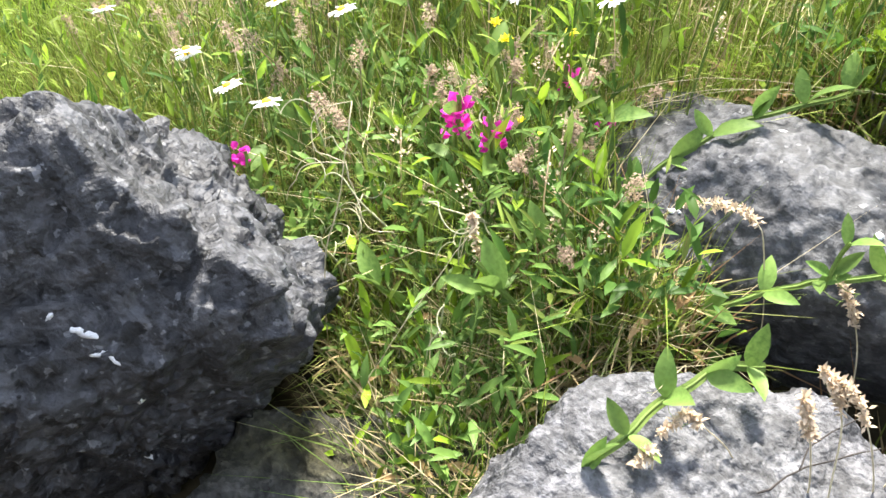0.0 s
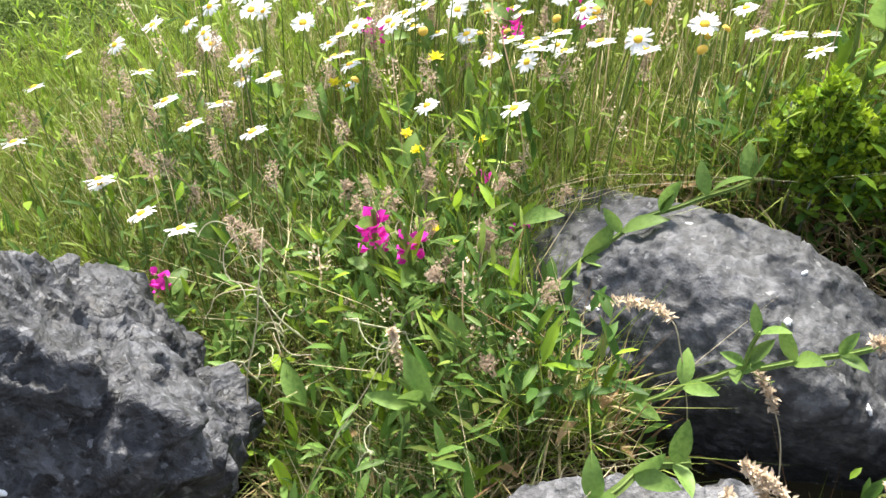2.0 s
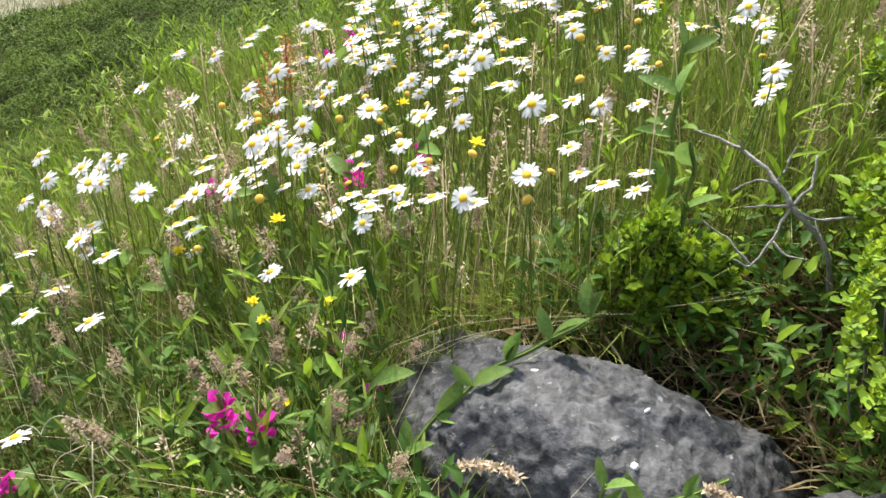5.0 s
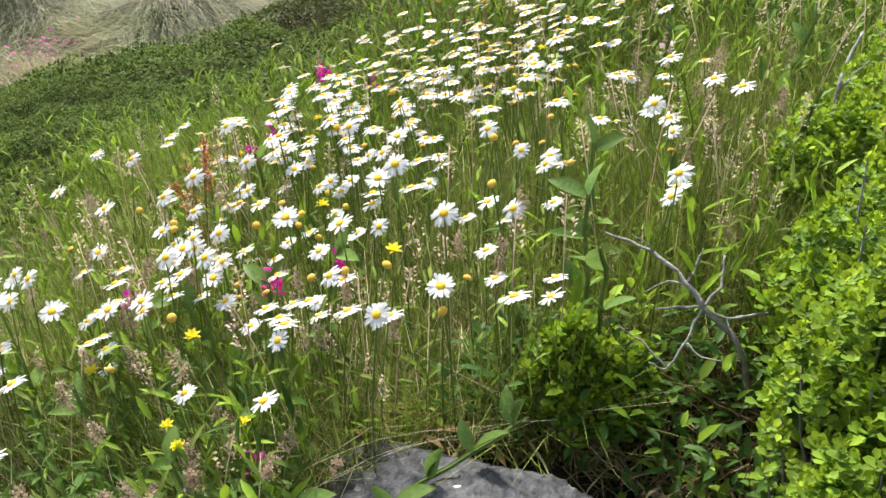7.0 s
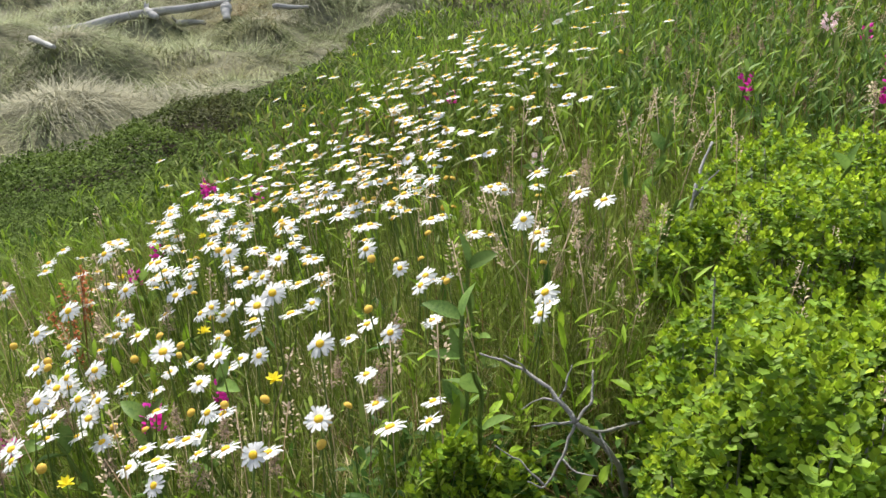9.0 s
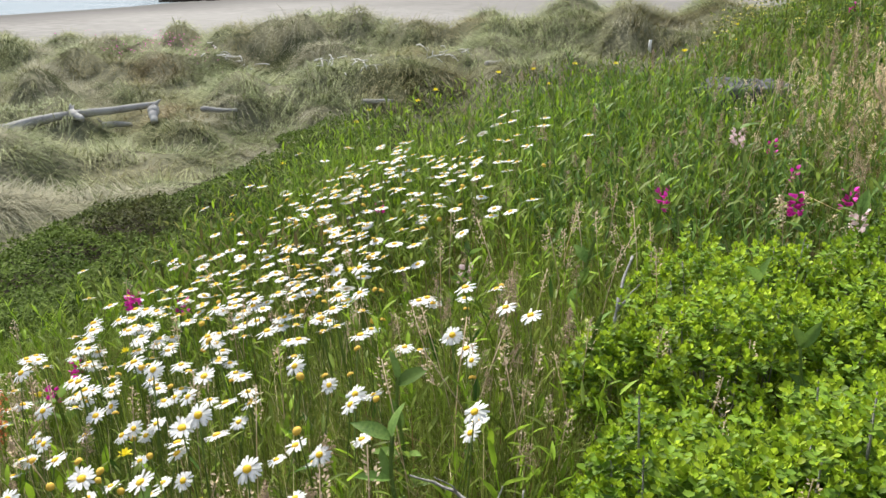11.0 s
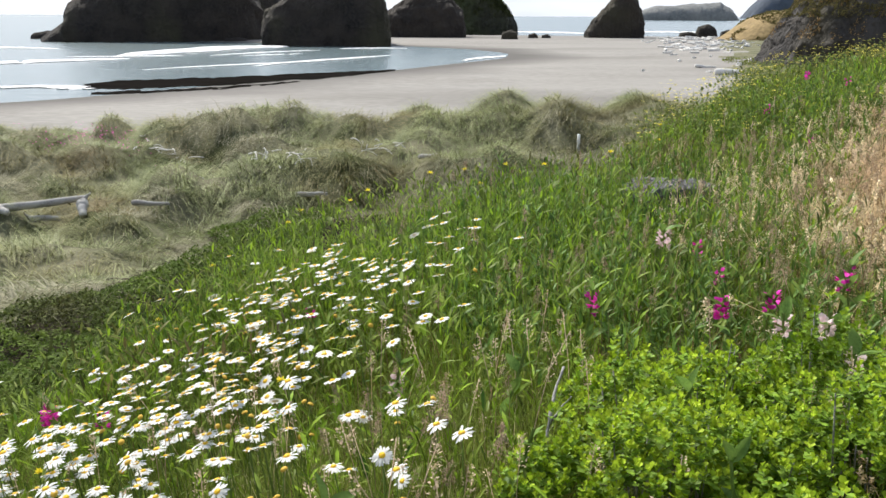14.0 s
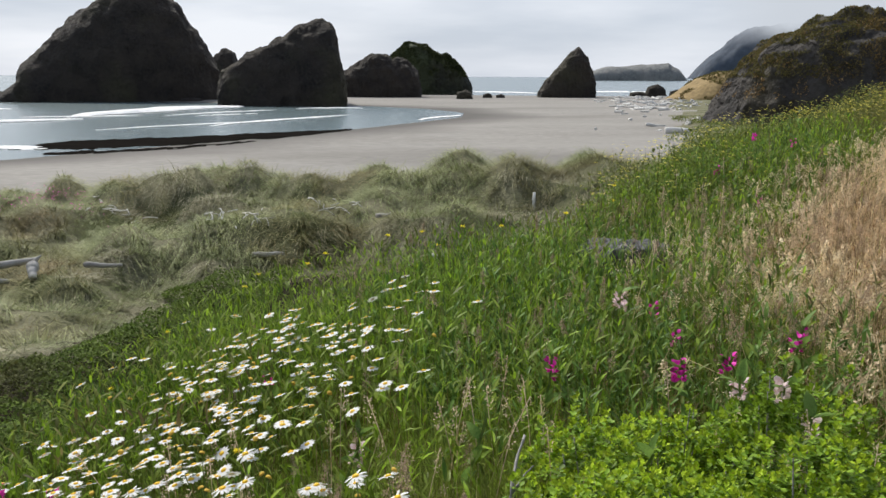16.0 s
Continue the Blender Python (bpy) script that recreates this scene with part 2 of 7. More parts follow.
def material(name, low, high, scale=20.0, rough=0.7, bump=0.3, fine=6.0, through_light=0.0, island=0.0, random_ob=0.0, spots=None,
             squash=(1, 1, 1), metal=0.0, bump_size=0.01, third=None, craggy=False, grain=0.0):
    """Two-scale mottled surface. through_light: share of light that leaves let through. spots: (colour, scale, threshold)."""
    m = bpy.data.materials.new(name)
    m.use_nodes = True
    n, l = m.node_tree.nodes, m.node_tree.links
    bsdf, out = n["Principled BSDF"], n["Material Output"]
    geo = n.new("ShaderNodeNewGeometry")
    mp = n.new("ShaderNodeMapping")
    mp.inputs["Scale"].default_value = squash
    l.new(geo.outputs["Position"], mp.inputs["Vector"])

    def noise_at(s, detail=4.0):
        t = n.new("ShaderNodeTexNoise")
        t.inputs["Scale"].default_value, t.inputs["Detail"].default_value = s, detail
        l.new(mp.outputs[0], t.inputs["Vector"])
        return t.outputs["Fac"]

    def blend(fac, a, b, kind="MIX"):
        x = n.new("ShaderNodeMix")
        x.data_type, x.blend_type = "RGBA", kind
        for sock, v in ((x.inputs["Factor"], fac), (x.inputs["A"], a), (x.inputs["B"], b)):
            if isinstance(v, bpy.types.NodeSocket):
                l.new(v, sock)
            else:
                sock.default_value = v if isinstance(v, (int, float)) else (*v, 1)
        return x.outputs["Result"]

    def mapped(fac, a, b):
        r = n.new("ShaderNodeMapRange")
        r.inputs["From Min"].default_value, r.inputs["From Max"].default_value = a, b
        l.new(fac, r.inputs["Value"])
        return r.outputs[0]

    big, small = noise_at(scale), noise_at(scale * fine)
    colour = blend(mapped(big, 0.32, 0.68), low, high)
    colour = blend(mapped(small, 0.35, 0.75), colour, tuple(min(1, 0.5 * (a + b) * 1.35) for a, b in zip(low, high)))
    if third:
        colour = blend(mapped(noise_at(scale * 0.23), 0.5, 0.68), colour, third)
    if island:
        hsv = n.new("ShaderNodeHueSaturation")
        hsv.inputs["Saturation"].default_value = 1.0
        r = n.new("ShaderNodeMapRange")
        r.inputs["To Min"].default_value, r.inputs["To Max"].default_value = 1 - island, 1 + island
        l.new(geo.outputs["Random Per Island"], r.inputs["Value"])
        l.new(r.outputs[0], hsv.inputs["Value"])
        l.new(colour, hsv.inputs["Color"])
        colour = hsv.outputs["Color"]
    if random_ob:
        info, hsv, r = n.new("ShaderNodeObjectInfo"), n.new("ShaderNodeHueSaturation"), n.new("ShaderNodeMapRange")
        r.inputs["To Min"].default_value, r.inputs["To Max"].default_value = 1 - random_ob, 1 + random_ob
        l.new(info.outputs["Random"], r.inputs["Value"])
        l.new(r.outputs[0], hsv.inputs["Value"])
        l.new(colour, hsv.inputs["Color"])
        colour = hsv.outputs["Color"]
    grain_height = None
    if grain:
        # crystalline mottling, from a hand's breadth down to a few millimetres
        g = n.new("ShaderNodeTexNoise")
        g.inputs["Scale"].default_value, g.inputs["Detail"].default_value, g.inputs["Roughness"].default_value = grain, 5.0, 0.62
        l.new(mp.outputs[0], g.inputs["Vector"])
        r = n.new("ShaderNodeMapRange")
        r.inputs["From Min"].default_value, r.inputs["From Max"].default_value = 0.40, 0.61
        r.inputs["To Min"].default_value, r.inputs["To Max"].default_value = 0.62, 1.38
        l.new(g.outputs["Fac"], r.inputs["Value"])
        hsv = n.new("ShaderNodeHueSaturation")
        l.new(r.outputs[0], hsv.inputs["Value"])
        l.new(colour, hsv.inputs["Color"])
        colour, grain_height = hsv.outputs["Color"], g.outputs["Fac"]
        bent = n.new("ShaderNodeVectorMath")
        bent.operation = "MULTIPLY_ADD"
        bent.inputs[1].default_value = (0.035,) * 3
        l.new(g.outputs["Color"], bent.inputs[0])
        l.new(mp.outputs[0], bent.inputs[2])
        for size, darkest, palest in ((grain * 0.8, 0.72, 1.30), (grain * 2.6, 0.62, 1.45)):
            plate, tone, hsv = n.new("ShaderNodeTexVoronoi"), n.new("ShaderNodeMapRange"), n.new("ShaderNodeHueSaturation")
            plate.inputs["Scale"].default_value = size
            l.new(bent.outputs[0], plate.inputs["Vector"])
            tone.inputs["To Min"].default_value, tone.inputs["To Max"].default_value = darkest, palest
            l.new(plate.outputs["Color"], tone.inputs["Value"])
            l.new(tone.outputs[0], hsv.inputs["Value"])
            l.new(colour, hsv.inputs["Color"])
            colour = hsv.outputs["Color"]
    if spots:
        for tint, s, limit in spots:
            colour = blend(mapped(noise_at(s, 3.0), limit, limit + 0.03), colour, tint)
    l.new(colour, bsdf.inputs["Base Color"])
    bsdf.inputs["Roughness"].default_value, bsdf.inputs["Metallic"].default_value = rough, metal
    if bump:
        b = n.new("ShaderNodeBump")
        b.inputs["Strength"].default_value, b.inputs["Distance"].default_value = bump, bump_size
        height = noise_at(scale * fine * 0.6, 6.0)
        if craggy:
            # chipped planes: each cell of the surface is tilted its own way, at three sizes
            bend, warp = n.new("ShaderNodeTexNoise"), n.new("ShaderNodeVectorMath")
            bend.inputs["Scale"].default_value, bend.inputs["Detail"].default_value = scale * 1.1, 4.0
            l.new(mp.outputs[0], bend.inputs["Vector"])
            warp.operation = "MULTIPLY_ADD"
            warp.inputs[1].default_value = (0.9 / scale,) * 3
            l.new(bend.outputs["Color"], warp.inputs[0])
            l.new(mp.outputs[0], warp.inputs[2])
            for mult, weight in ((0.5, 1.3), (1.6, 0.7), (5.5, 0.3), (13.0, 0.10)):
                cell, away, tint_, dot, sum_ = (n.new("ShaderNodeTexVoronoi"), n.new("ShaderNodeVectorMath"), n.new("ShaderNodeVectorMath"),
                                                n.new("ShaderNodeVectorMath"), n.new("ShaderNodeMath"))
                cell.inputs["Scale"].default_value = scale * mult
                l.new(warp.outputs[0], cell.inputs["Vector"])
                away.operation, tint_.operation, dot.operation, sum_.operation = "SUBTRACT", "SUBTRACT", "DOT_PRODUCT", "MULTIPLY_ADD"
                l.new(warp.outputs[0], away.inputs[0])
                l.new(cell.outputs["Position"], away.inputs[1])
                l.new(cell.outputs["Color"], tint_.inputs[0])
                tint_.inputs[1].default_value = (0.5, 0.5, 0.5)
                l.new(away.outputs[0], dot.inputs[0])
                l.new(tint_.outputs[0], dot.inputs[1])
                sum_.inputs[1].default_value = weight * 2.0 * scale * mult
                l.new(dot.outputs["Value"], sum_.inputs[0])
                l.new(height, sum_.inputs[2])
                height = sum_.outputs[0]
        if grain_height is not None:
            more = n.new("ShaderNodeMath")
            more.operation = "MULTIPLY_ADD"
            more.inputs[1].default_value = 1.0
            l.new(grain_height, more.inputs[0])
            l.new(height, more.inputs[2])
            height = more.outputs[0]
        l.new(height, b.inputs["Height"])
        l.new(b.outputs[0], bsdf.inputs["Normal"])
    if through_light:
        bsdf.inputs["Specular IOR Level"].default_value = 0.14
        tr, mix = n.new("ShaderNodeBsdfTranslucent"), n.new("ShaderNodeMixShader")
        l.new(colour, tr.inputs["Color"])
        mix.inputs[0].default_value = through_light
        l.new(bsdf.outputs[0], mix.inputs[1])
        l.new(tr.outputs[0], mix.inputs[2])
        l.new(mix.outputs[0], out.inputs["Surface"])
    return m


# ---- materials ----
M_SOIL = material("leaf_litter_soil", (0.022, 0.019, 0.011), (0.05, 0.04, 0.022), 9, 0.95, 0.8)
M_DUNE = material("dune_sand_and_thatch", (0.115, 0.114, 0.068), (0.20, 0.192, 0.125), 1.4, 0.95, 1.0, 12, bump_size=0.08, third=(0.08, 0.09, 0.035))
M_SAND = material("beach_sand", (0.213, 0.203, 0.188), (0.282, 0.27, 0.25), 0.10, 0.9, 0.5, 20, bump_size=0.03, third=(0.175, 0.165, 0.152), squash=(0.5, 1, 1))


def wet_edge(m, low, high, tint):
    """Sand that is dark and smooth with water up to a height above the sea, and dry above."""
    n, l = m.node_tree.nodes, m.node_tree.links
    b = n["Principled BSDF"]
    dry = b.inputs["Base Color"].links[0].from_socket
    geo, sep, rng_, mix, rough, wob, add = (n.new("ShaderNodeNewGeometry"), n.new("ShaderNodeSeparateXYZ"), n.new("ShaderNodeMapRange"), n.new("ShaderNodeMix"),
                                            n.new("ShaderNodeMapRange"), n.new("ShaderNodeTexNoise"), n.new("ShaderNodeMath"))
    wob.inputs["Scale"].default_value = 0.05
    l.new(geo.outputs["Position"], wob.inputs["Vector"])
    add.operation = "MULTIPLY_ADD"
    add.inputs[1].default_value = 0.16
    l.new(wob.outputs["Fac"], add.inputs[0])
    l.new(geo.outputs["Position"], sep.inputs[0])
    l.new(sep.outputs["Z"], add.inputs[2])
    rng_.inputs["From Min"].default_value, rng_.inputs["From Max"].default_value = low + 0.08, high + 0.08
    l.new(add.outputs[0], rng_.inputs["Value"])
    mix.data_type = "RGBA"
    mix.inputs["A"].default_value = (*tint, 1)
    l.new(rng_.outputs[0], mix.inputs["Factor"])
    l.new(dry, mix.inputs["B"])
    l.new(mix.outputs["Result"], b.inputs["Base Color"])
    rough.inputs["To Min"].default_value, rough.inputs["To Max"].default_value = 0.85, 0.95
    l.new(rng_.outputs[0], rough.inputs["Value"])
    l.new(rough.outputs[0], b.inputs["Roughness"])


wet_edge(M_SAND, SEA + 0.02, SEA + 0.20, (0.115, 0.108, 0.10))
for m_ in (M_SOIL, M_DUNE, M_SAND):
    m_.node_tree.nodes["Principled BSDF"].inputs["Specular IOR Level"].default_value = 0.12
M_ROCK = material("grey_boulder_stone", (0.014, 0.0145, 0.0165), (0.058, 0.058, 0.063), 10, 0.58, 1.0, 14, bump_size=0.005, third=(0.030, 0.031, 0.035), craggy=True, grain=42,
                  spots=[((0.085, 0.087, 0.096), 15, 0.585), ((0.012, 0.012, 0.013), 34, 0.60), ((0.15, 0.152, 0.16), 60, 0.635), ((0.5, 0.5, 0.48), 9, 0.765)])
M_PALE_ROCK = material("pale_grey_boulder_stone", (0.075, 0.0745, 0.079), (0.118, 0.116, 0.122), 13, 0.8, 1.0, 9, bump_size=0.011, third=(0.11, 0.11, 0.115), craggy=True, grain=38,
                       spots=[((0.20, 0.198, 0.20), 45, 0.68), ((0.045, 0.045, 0.048), 30, 0.67), ((0.5, 0.5, 0.48), 9, 0.765)])
M_BROAD_ROCK = material("weathered_grey_stone", (0.044, 0.045, 0.048), (0.076, 0.0755, 0.079), 14, 0.68, 0.9, 9, bump_size=0.004, third=(0.055, 0.055, 0.06), craggy=True, grain=38,
                        spots=[((0.20, 0.20, 0.20), 55, 0.67), ((0.03, 0.03, 0.032), 40, 0.69), ((0.42, 0.42, 0.41), 9, 0.775)])
M_MOSSY_ROCK = material("mossy_grey_stone", (0.025, 0.024, 0.020), (0.085, 0.082, 0.074), 14, 0.9, 1.0, 9, bump_size=0.011, third=(0.05, 0.045, 0.010), craggy=True, grain=38)
M_STACK = material("sea_stack_rock", (0.010, 0.0088, 0.0085), (0.044, 0.035, 0.027), 0.22, 0.95, 0.8, 7, bump_size=1.2, third=(0.052, 0.048, 0.026), craggy=True)
M_STACK_GREEN = material("mossy_sea_stack_rock", (0.014, 0.015, 0.011), (0.04, 0.045, 0.022), 0.16, 0.9, 1.0, 6, bump_size=2.0, third=(0.05, 0.07, 0.022), craggy=True)
M_HEAD = material("headland_rock_and_turf", (0.018, 0.017, 0.018), (0.075, 0.066, 0.056), 0.3, 0.95, 1.0, 6, bump_size=1.2, third=(0.07, 0.06, 0.03), craggy=True)
M_TURF = material("dry_hill_turf", (0.20, 0.14, 0.06), (0.30, 0.22, 0.10), 0.12, 0.95, 0.8, 8, bump_size=0.4, third=(0.09, 0.11, 0.03))
# the haze before the far hill is put into this bluish grey
M_FAR = material("haze_tinted_forest", (0.045, 0.058, 0.08), (0.06, 0.074, 0.098), 0.01, 1.0, 0.5, 8, bump_size=4)
M_ISLE = material("far_island_rock", (0.10, 0.11, 0.115), (0.22, 0.22, 0.21), 0.03, 1.0, 0.5, 8, bump_size=3)
# ---- ground: one sheet to the horizon ----
def build_ground():
    ang = np.concatenate([np.linspace(-75, 75, 360), np.linspace(75, 285, 90)[1:-1]])
    rad = np.concatenate([[0.0], 0.12 * 1.042 ** np.arange(256)])
    rad = rad[rad < 4600]
    a = np.radians(90 - ang)
    x, y = np.outer(rad, np.cos(a)) + 0.1, np.outer(rad, np.sin(a)) + 0.1
    z = ground(x, y)
    nr, na = x.shape
    i, j = np.meshgrid(np.arange(nr - 1), np.arange(na), indexing="ij")
    k = (j + 1) % na
    quads = np.stack([i * na + j, (i + 1) * na + j, (i + 1) * na + k, i * na + k], -1).reshape(-1, 4)
    me = raw_mesh("ground", np.stack([x, y, z], -1).reshape(-1, 3), quads[:, ::-1], np.full(len(quads), 4), True)
    cx, cy, cz = (v.ravel()[quads].mean(1) for v in (x, y, z))
    edge = vnoise(flat(cx, cy, 0.3)) * 0.6
    slot = np.zeros(len(quads), int)
    slot[(cx < mat_edge(cy) + edge) & (cy > 3)] = 1
    slot[(cy > 24) & (cx < 60)] = 1
    slot[(cz < -4.6) & (bank_edge(cy) - cx > 1 + 3 * vnoise(flat(cx, cy, 0.12)))] = 2
    me.polygons.foreach_set("material_index", slot.astype(np.int32))
    for m in (M_SOIL, M_DUNE, M_SAND):
        me.materials.append(m)
    return tagged(new("ground", me), "meadow soil, dune thatch and pale beach sand", "ground", kind="structure")


build_ground()


def water_material():
    m = bpy.data.materials.new("grey_sea_water")
    m.use_nodes = True
    n, l = m.node_tree.nodes, m.node_tree.links
    b = n["Principled BSDF"]
    b.inputs["Base Color"].default_value = (0.12, 0.17, 0.185, 1)
    b.inputs["Specular IOR Level"].default_value = 0.29
    b.inputs["Roughness"].default_value = 0.22
    geo, mp, t, bp = n.new("ShaderNodeNewGeometry"), n.new("ShaderNodeMapping"), n.new("ShaderNodeTexNoise"), n.new("ShaderNodeBump")
    mp.inputs["Scale"].default_value = (0.12, 0.5, 1)
    mp.inputs["Rotation"].default_value = (0, 0, radians(18))
    t.inputs["Scale"].default_value, t.inputs["Detail"].default_value = 0.6, 5
    bp.inputs["Strength"].default_value, bp.inputs["Distance"].default_value = 0.5, 0.5
    l.new(geo.outputs["Position"], mp.inputs["Vector"])
    l.new(mp.outputs[0], t.inputs["Vector"])
    l.new(t.outputs["Fac"], bp.inputs["Height"])
    l.new(bp.outputs[0], b.inputs["Normal"])
    return m


M_WATER = water_material()
sea = part("water", Shape([[-4000, 20, SEA], [4000, 20, SEA], [4000, 4600, SEA], [-4000, 4600, SEA]], [[0, 1, 2, 3]]), M_WATER, smooth=False)
tagged(sea, "calm grey sea with a slight ripple", "sea", kind="structure")


# ---- boulders ----
def ball(level):
    bm = bmesh.new()
    bmesh.ops.create_icosphere(bm, subdivisions=level, radius=1)
    d = np.array([v.co[:] for v in bm.verts])
    faces = [[v.index for v in f.verts] for f in bm.faces]
    bm.free()
    return d, faces


def broken(d, seed, rough):
    """Relief of a broken face, as a share of the stone's size: lumps, tilted facets at three sizes, ledges and cracks."""
    rng = np.random.default_rng(seed)
    out = 0.03 * fbm(d * 2.3 + seed, 2) + 0.006 * ridged(d * 11 + seed * 3, 3)
    where = d + 0.06 * np.stack([fbm(d * 5 + seed + 11 * c, 2) for c in range(3)], 1)
    for count, slope, drop in ((45, 0.20, 0.012), (300, 0.28, 0.009), (2400, 0.30, 0.0040)):
        seeds = rng.normal(size=(count, 3))
        seeds /= np.linalg.norm(seeds, axis=1)[:, None]
        cell = np.empty(len(d), int)
        for i in range(0, len(d), 8192):
            cell[i:i + 8192] = np.argmax((where[i:i + 8192] @ seeds.T).astype(np.float32), 1)
        tilt, level = rng.normal(0, slope, (count, 3)), rng.uniform(-1, 1, count) * drop
        out += np.clip(((where - seeds[cell]) * tilt[cell]).sum(1), -0.04, 0.04) + level[cell]
    crack = np.clip(1 - np.abs(vnoise(d * 3.1 + seed * 7)) / 0.035, 0, 1) * (vnoise(d * 1.9 + seed) > -0.05)
    return rough * (out - out.mean() - 0.02 * crack) - 0.01


def boulder(name, label, centre, planes, seed, rough=1.0, level=6, mat=None, reach=(0.5, 0.6), round_=40.0):
    """A block bounded by planes, each a normal and a place it passes through, and by random cuts at reach metres."""
    d, faces = ball(level)
    c = np.array(centre)
    rng = np.random.default_rng(seed)
    nrm = rng.normal(size=(40, 3))
    nrm /= np.linalg.norm(nrm, axis=1)[:, None]
    cuts = [(nv, rng.uniform(*reach)) for nv in nrm]
    for (nx, ny, nz), at in planes:
        nv = np.array([nx, ny, nz]) / math.sqrt(nx * nx + ny * ny + nz * nz)
        cuts.append((nv, float(nv @ (np.array(at) - c))))
    total = np.zeros(len(d))
    for nv, off in cuts:
        total += np.clip(d @ nv / off * 0.3, 0, None) ** round_
    p = d * (0.3 * total ** (-1 / round_) * (1 + broken(d, seed, rough)))[:, None]
    ob = part(name, Shape(p, faces), mat or M_ROCK, smooth=False)
    ob.matrix_world = Matrix.Translation(centre)
    return tagged(ob, label, "boulder", "boulders along the bank")


def upright(turn, half, centre):
    """Six planes of a block turned about z."""
    a = radians(turn)
    u, v = (math.cos(a), math.sin(a), 0), (-math.sin(a), math.cos(a), 0)
    out = []
    for axis, h in ((u, half[0]), (v, half[1]), ((0, 0, 1), half[2])):
        for sign in (-1, 1):
            nv = tuple(sign * q for q in axis)
            out.append((nv, tuple(c + h * q for c, q in zip(centre, nv))))
    return out


dark_boulder = boulder("boulder", "dark angular grey boulder with white quartz veins", (-0.82, 0.12, 0.10),
                       [((0.184, 0.788, 0.587), (-0.70, 0.26, 0.375)), ((0.66, -0.48, 0.58), (-0.55, 0.11, 0.35)), ((-0.485, 0.565, 0.685), (-0.762, 0.19, 0.500)), ((-0.28, -0.30, 0.90), (-0.79, 0.14, 0.515)),
                        ((0.85, -0.42, -0.3), (-0.50, 0.13, 0.330)), ((0.75, 0.65, 0.12), (-0.525, 0.30, 0.26)), ((0.7, 0.4, -0.6), (-0.53, 0.29, 0.16)),
                        ((0.2, 0.98, -0.05), (-0.84, 0.425, 0.21)), ((0.25, -0.95, 0.15), (-0.75, -0.22, 0.25)), ((-0.6, 0.75, 0.25), (-1.03, 0.40, 0.25))],
                       5, 0.85, 7, round_=80.0)
broad_boulder = boulder("boulder", "broad grey boulder with a rounded top beside the shrub", (-0.10, 0.95, 0.02),
                        [((0.03, 0.10, 1.0), (-0.14, 0.89, 0.318)), ((-0.30, -0.74, 0.60), (-0.19, 0.755, 0.235)), ((0.05, -0.80, 0.60), (-0.05, 0.765, 0.285)),
                         ((0.25, -0.93, -0.25), (0.03, 0.75, 0.215)), ((-0.5, 0.05, 0.86), (-0.37, 1.0, 0.222)), ((0.50, 0.10, 0.86), (0.03, 0.96, 0.280)),
                         ((0.80, 0.1, 0.55), (0.16, 0.95, 0.19)), ((0.05, 0.85, 0.50), (-0.12, 1.035, 0.28)), ((0.0, 0.98, 0.2), (-0.10, 1.24, 0.1)),
                         ((-0.85, -0.45, 0.25), (-0.50, 0.86, 0.05)), ((0.9, -0.3, 0.2), (0.27, 0.90, 0.1))], 8, 0.42, 7, M_BROAD_ROCK, (0.45, 0.6), 16.0)
boulder("boulder", "pale flat-topped grey boulder under the trailing vine", (0.07, 0.42, 0.06),
        [((0.05, 0.08, 1.0), (0.0, 0.45, 0.212)), ((-0.62, 0.78, 0.15), (-0.10, 0.562, 0.19)), ((-0.95, -0.1, 0.3), (-0.225, 0.38, 0.17)), ((0.15, 0.95, 0.2), (0.10, 0.635, 0.18)),
         ((-0.4, -0.85, 0.2), (-0.08, 0.14, 0.1)), ((0.95, 0.1, 0.2), (0.42, 0.4, 0.1)), ((0, 0, -1), (0.07, 0.42, -0.1))], 13, 0.55, 7, M_PALE_ROCK, (0.42, 0.5), 24.0)
boulder("boulder", "grey boulder with dry seed heads in front", (0.37, 0.80, 0.08), upright(10, (0.2, 0.18, 0.28), (0.37, 0.80, 0.08)), 21, 0.6, 6, None, (0.26, 0.32), 14.0)
boulder("boulder", "low mossy grey stone between the boulders", (-0.36, 0.20, -0.09), upright(35, (0.24, 0.15, 0.135), (-0.36, 0.20, -0.09)), 34, 0.8, 6, M_MOSSY_ROCK, (0.25, 0.3), 16.0)
boulder("boulder", "small grey boulder half hidden in the tall grass", (0.77, 5.0, 0.41), upright(15, (0.25, 0.17, 0.2), (0.77, 5.0, 0.41)), 39, 0.8, 6, M_BROAD_ROCK, (0.26, 0.32), 18.0)


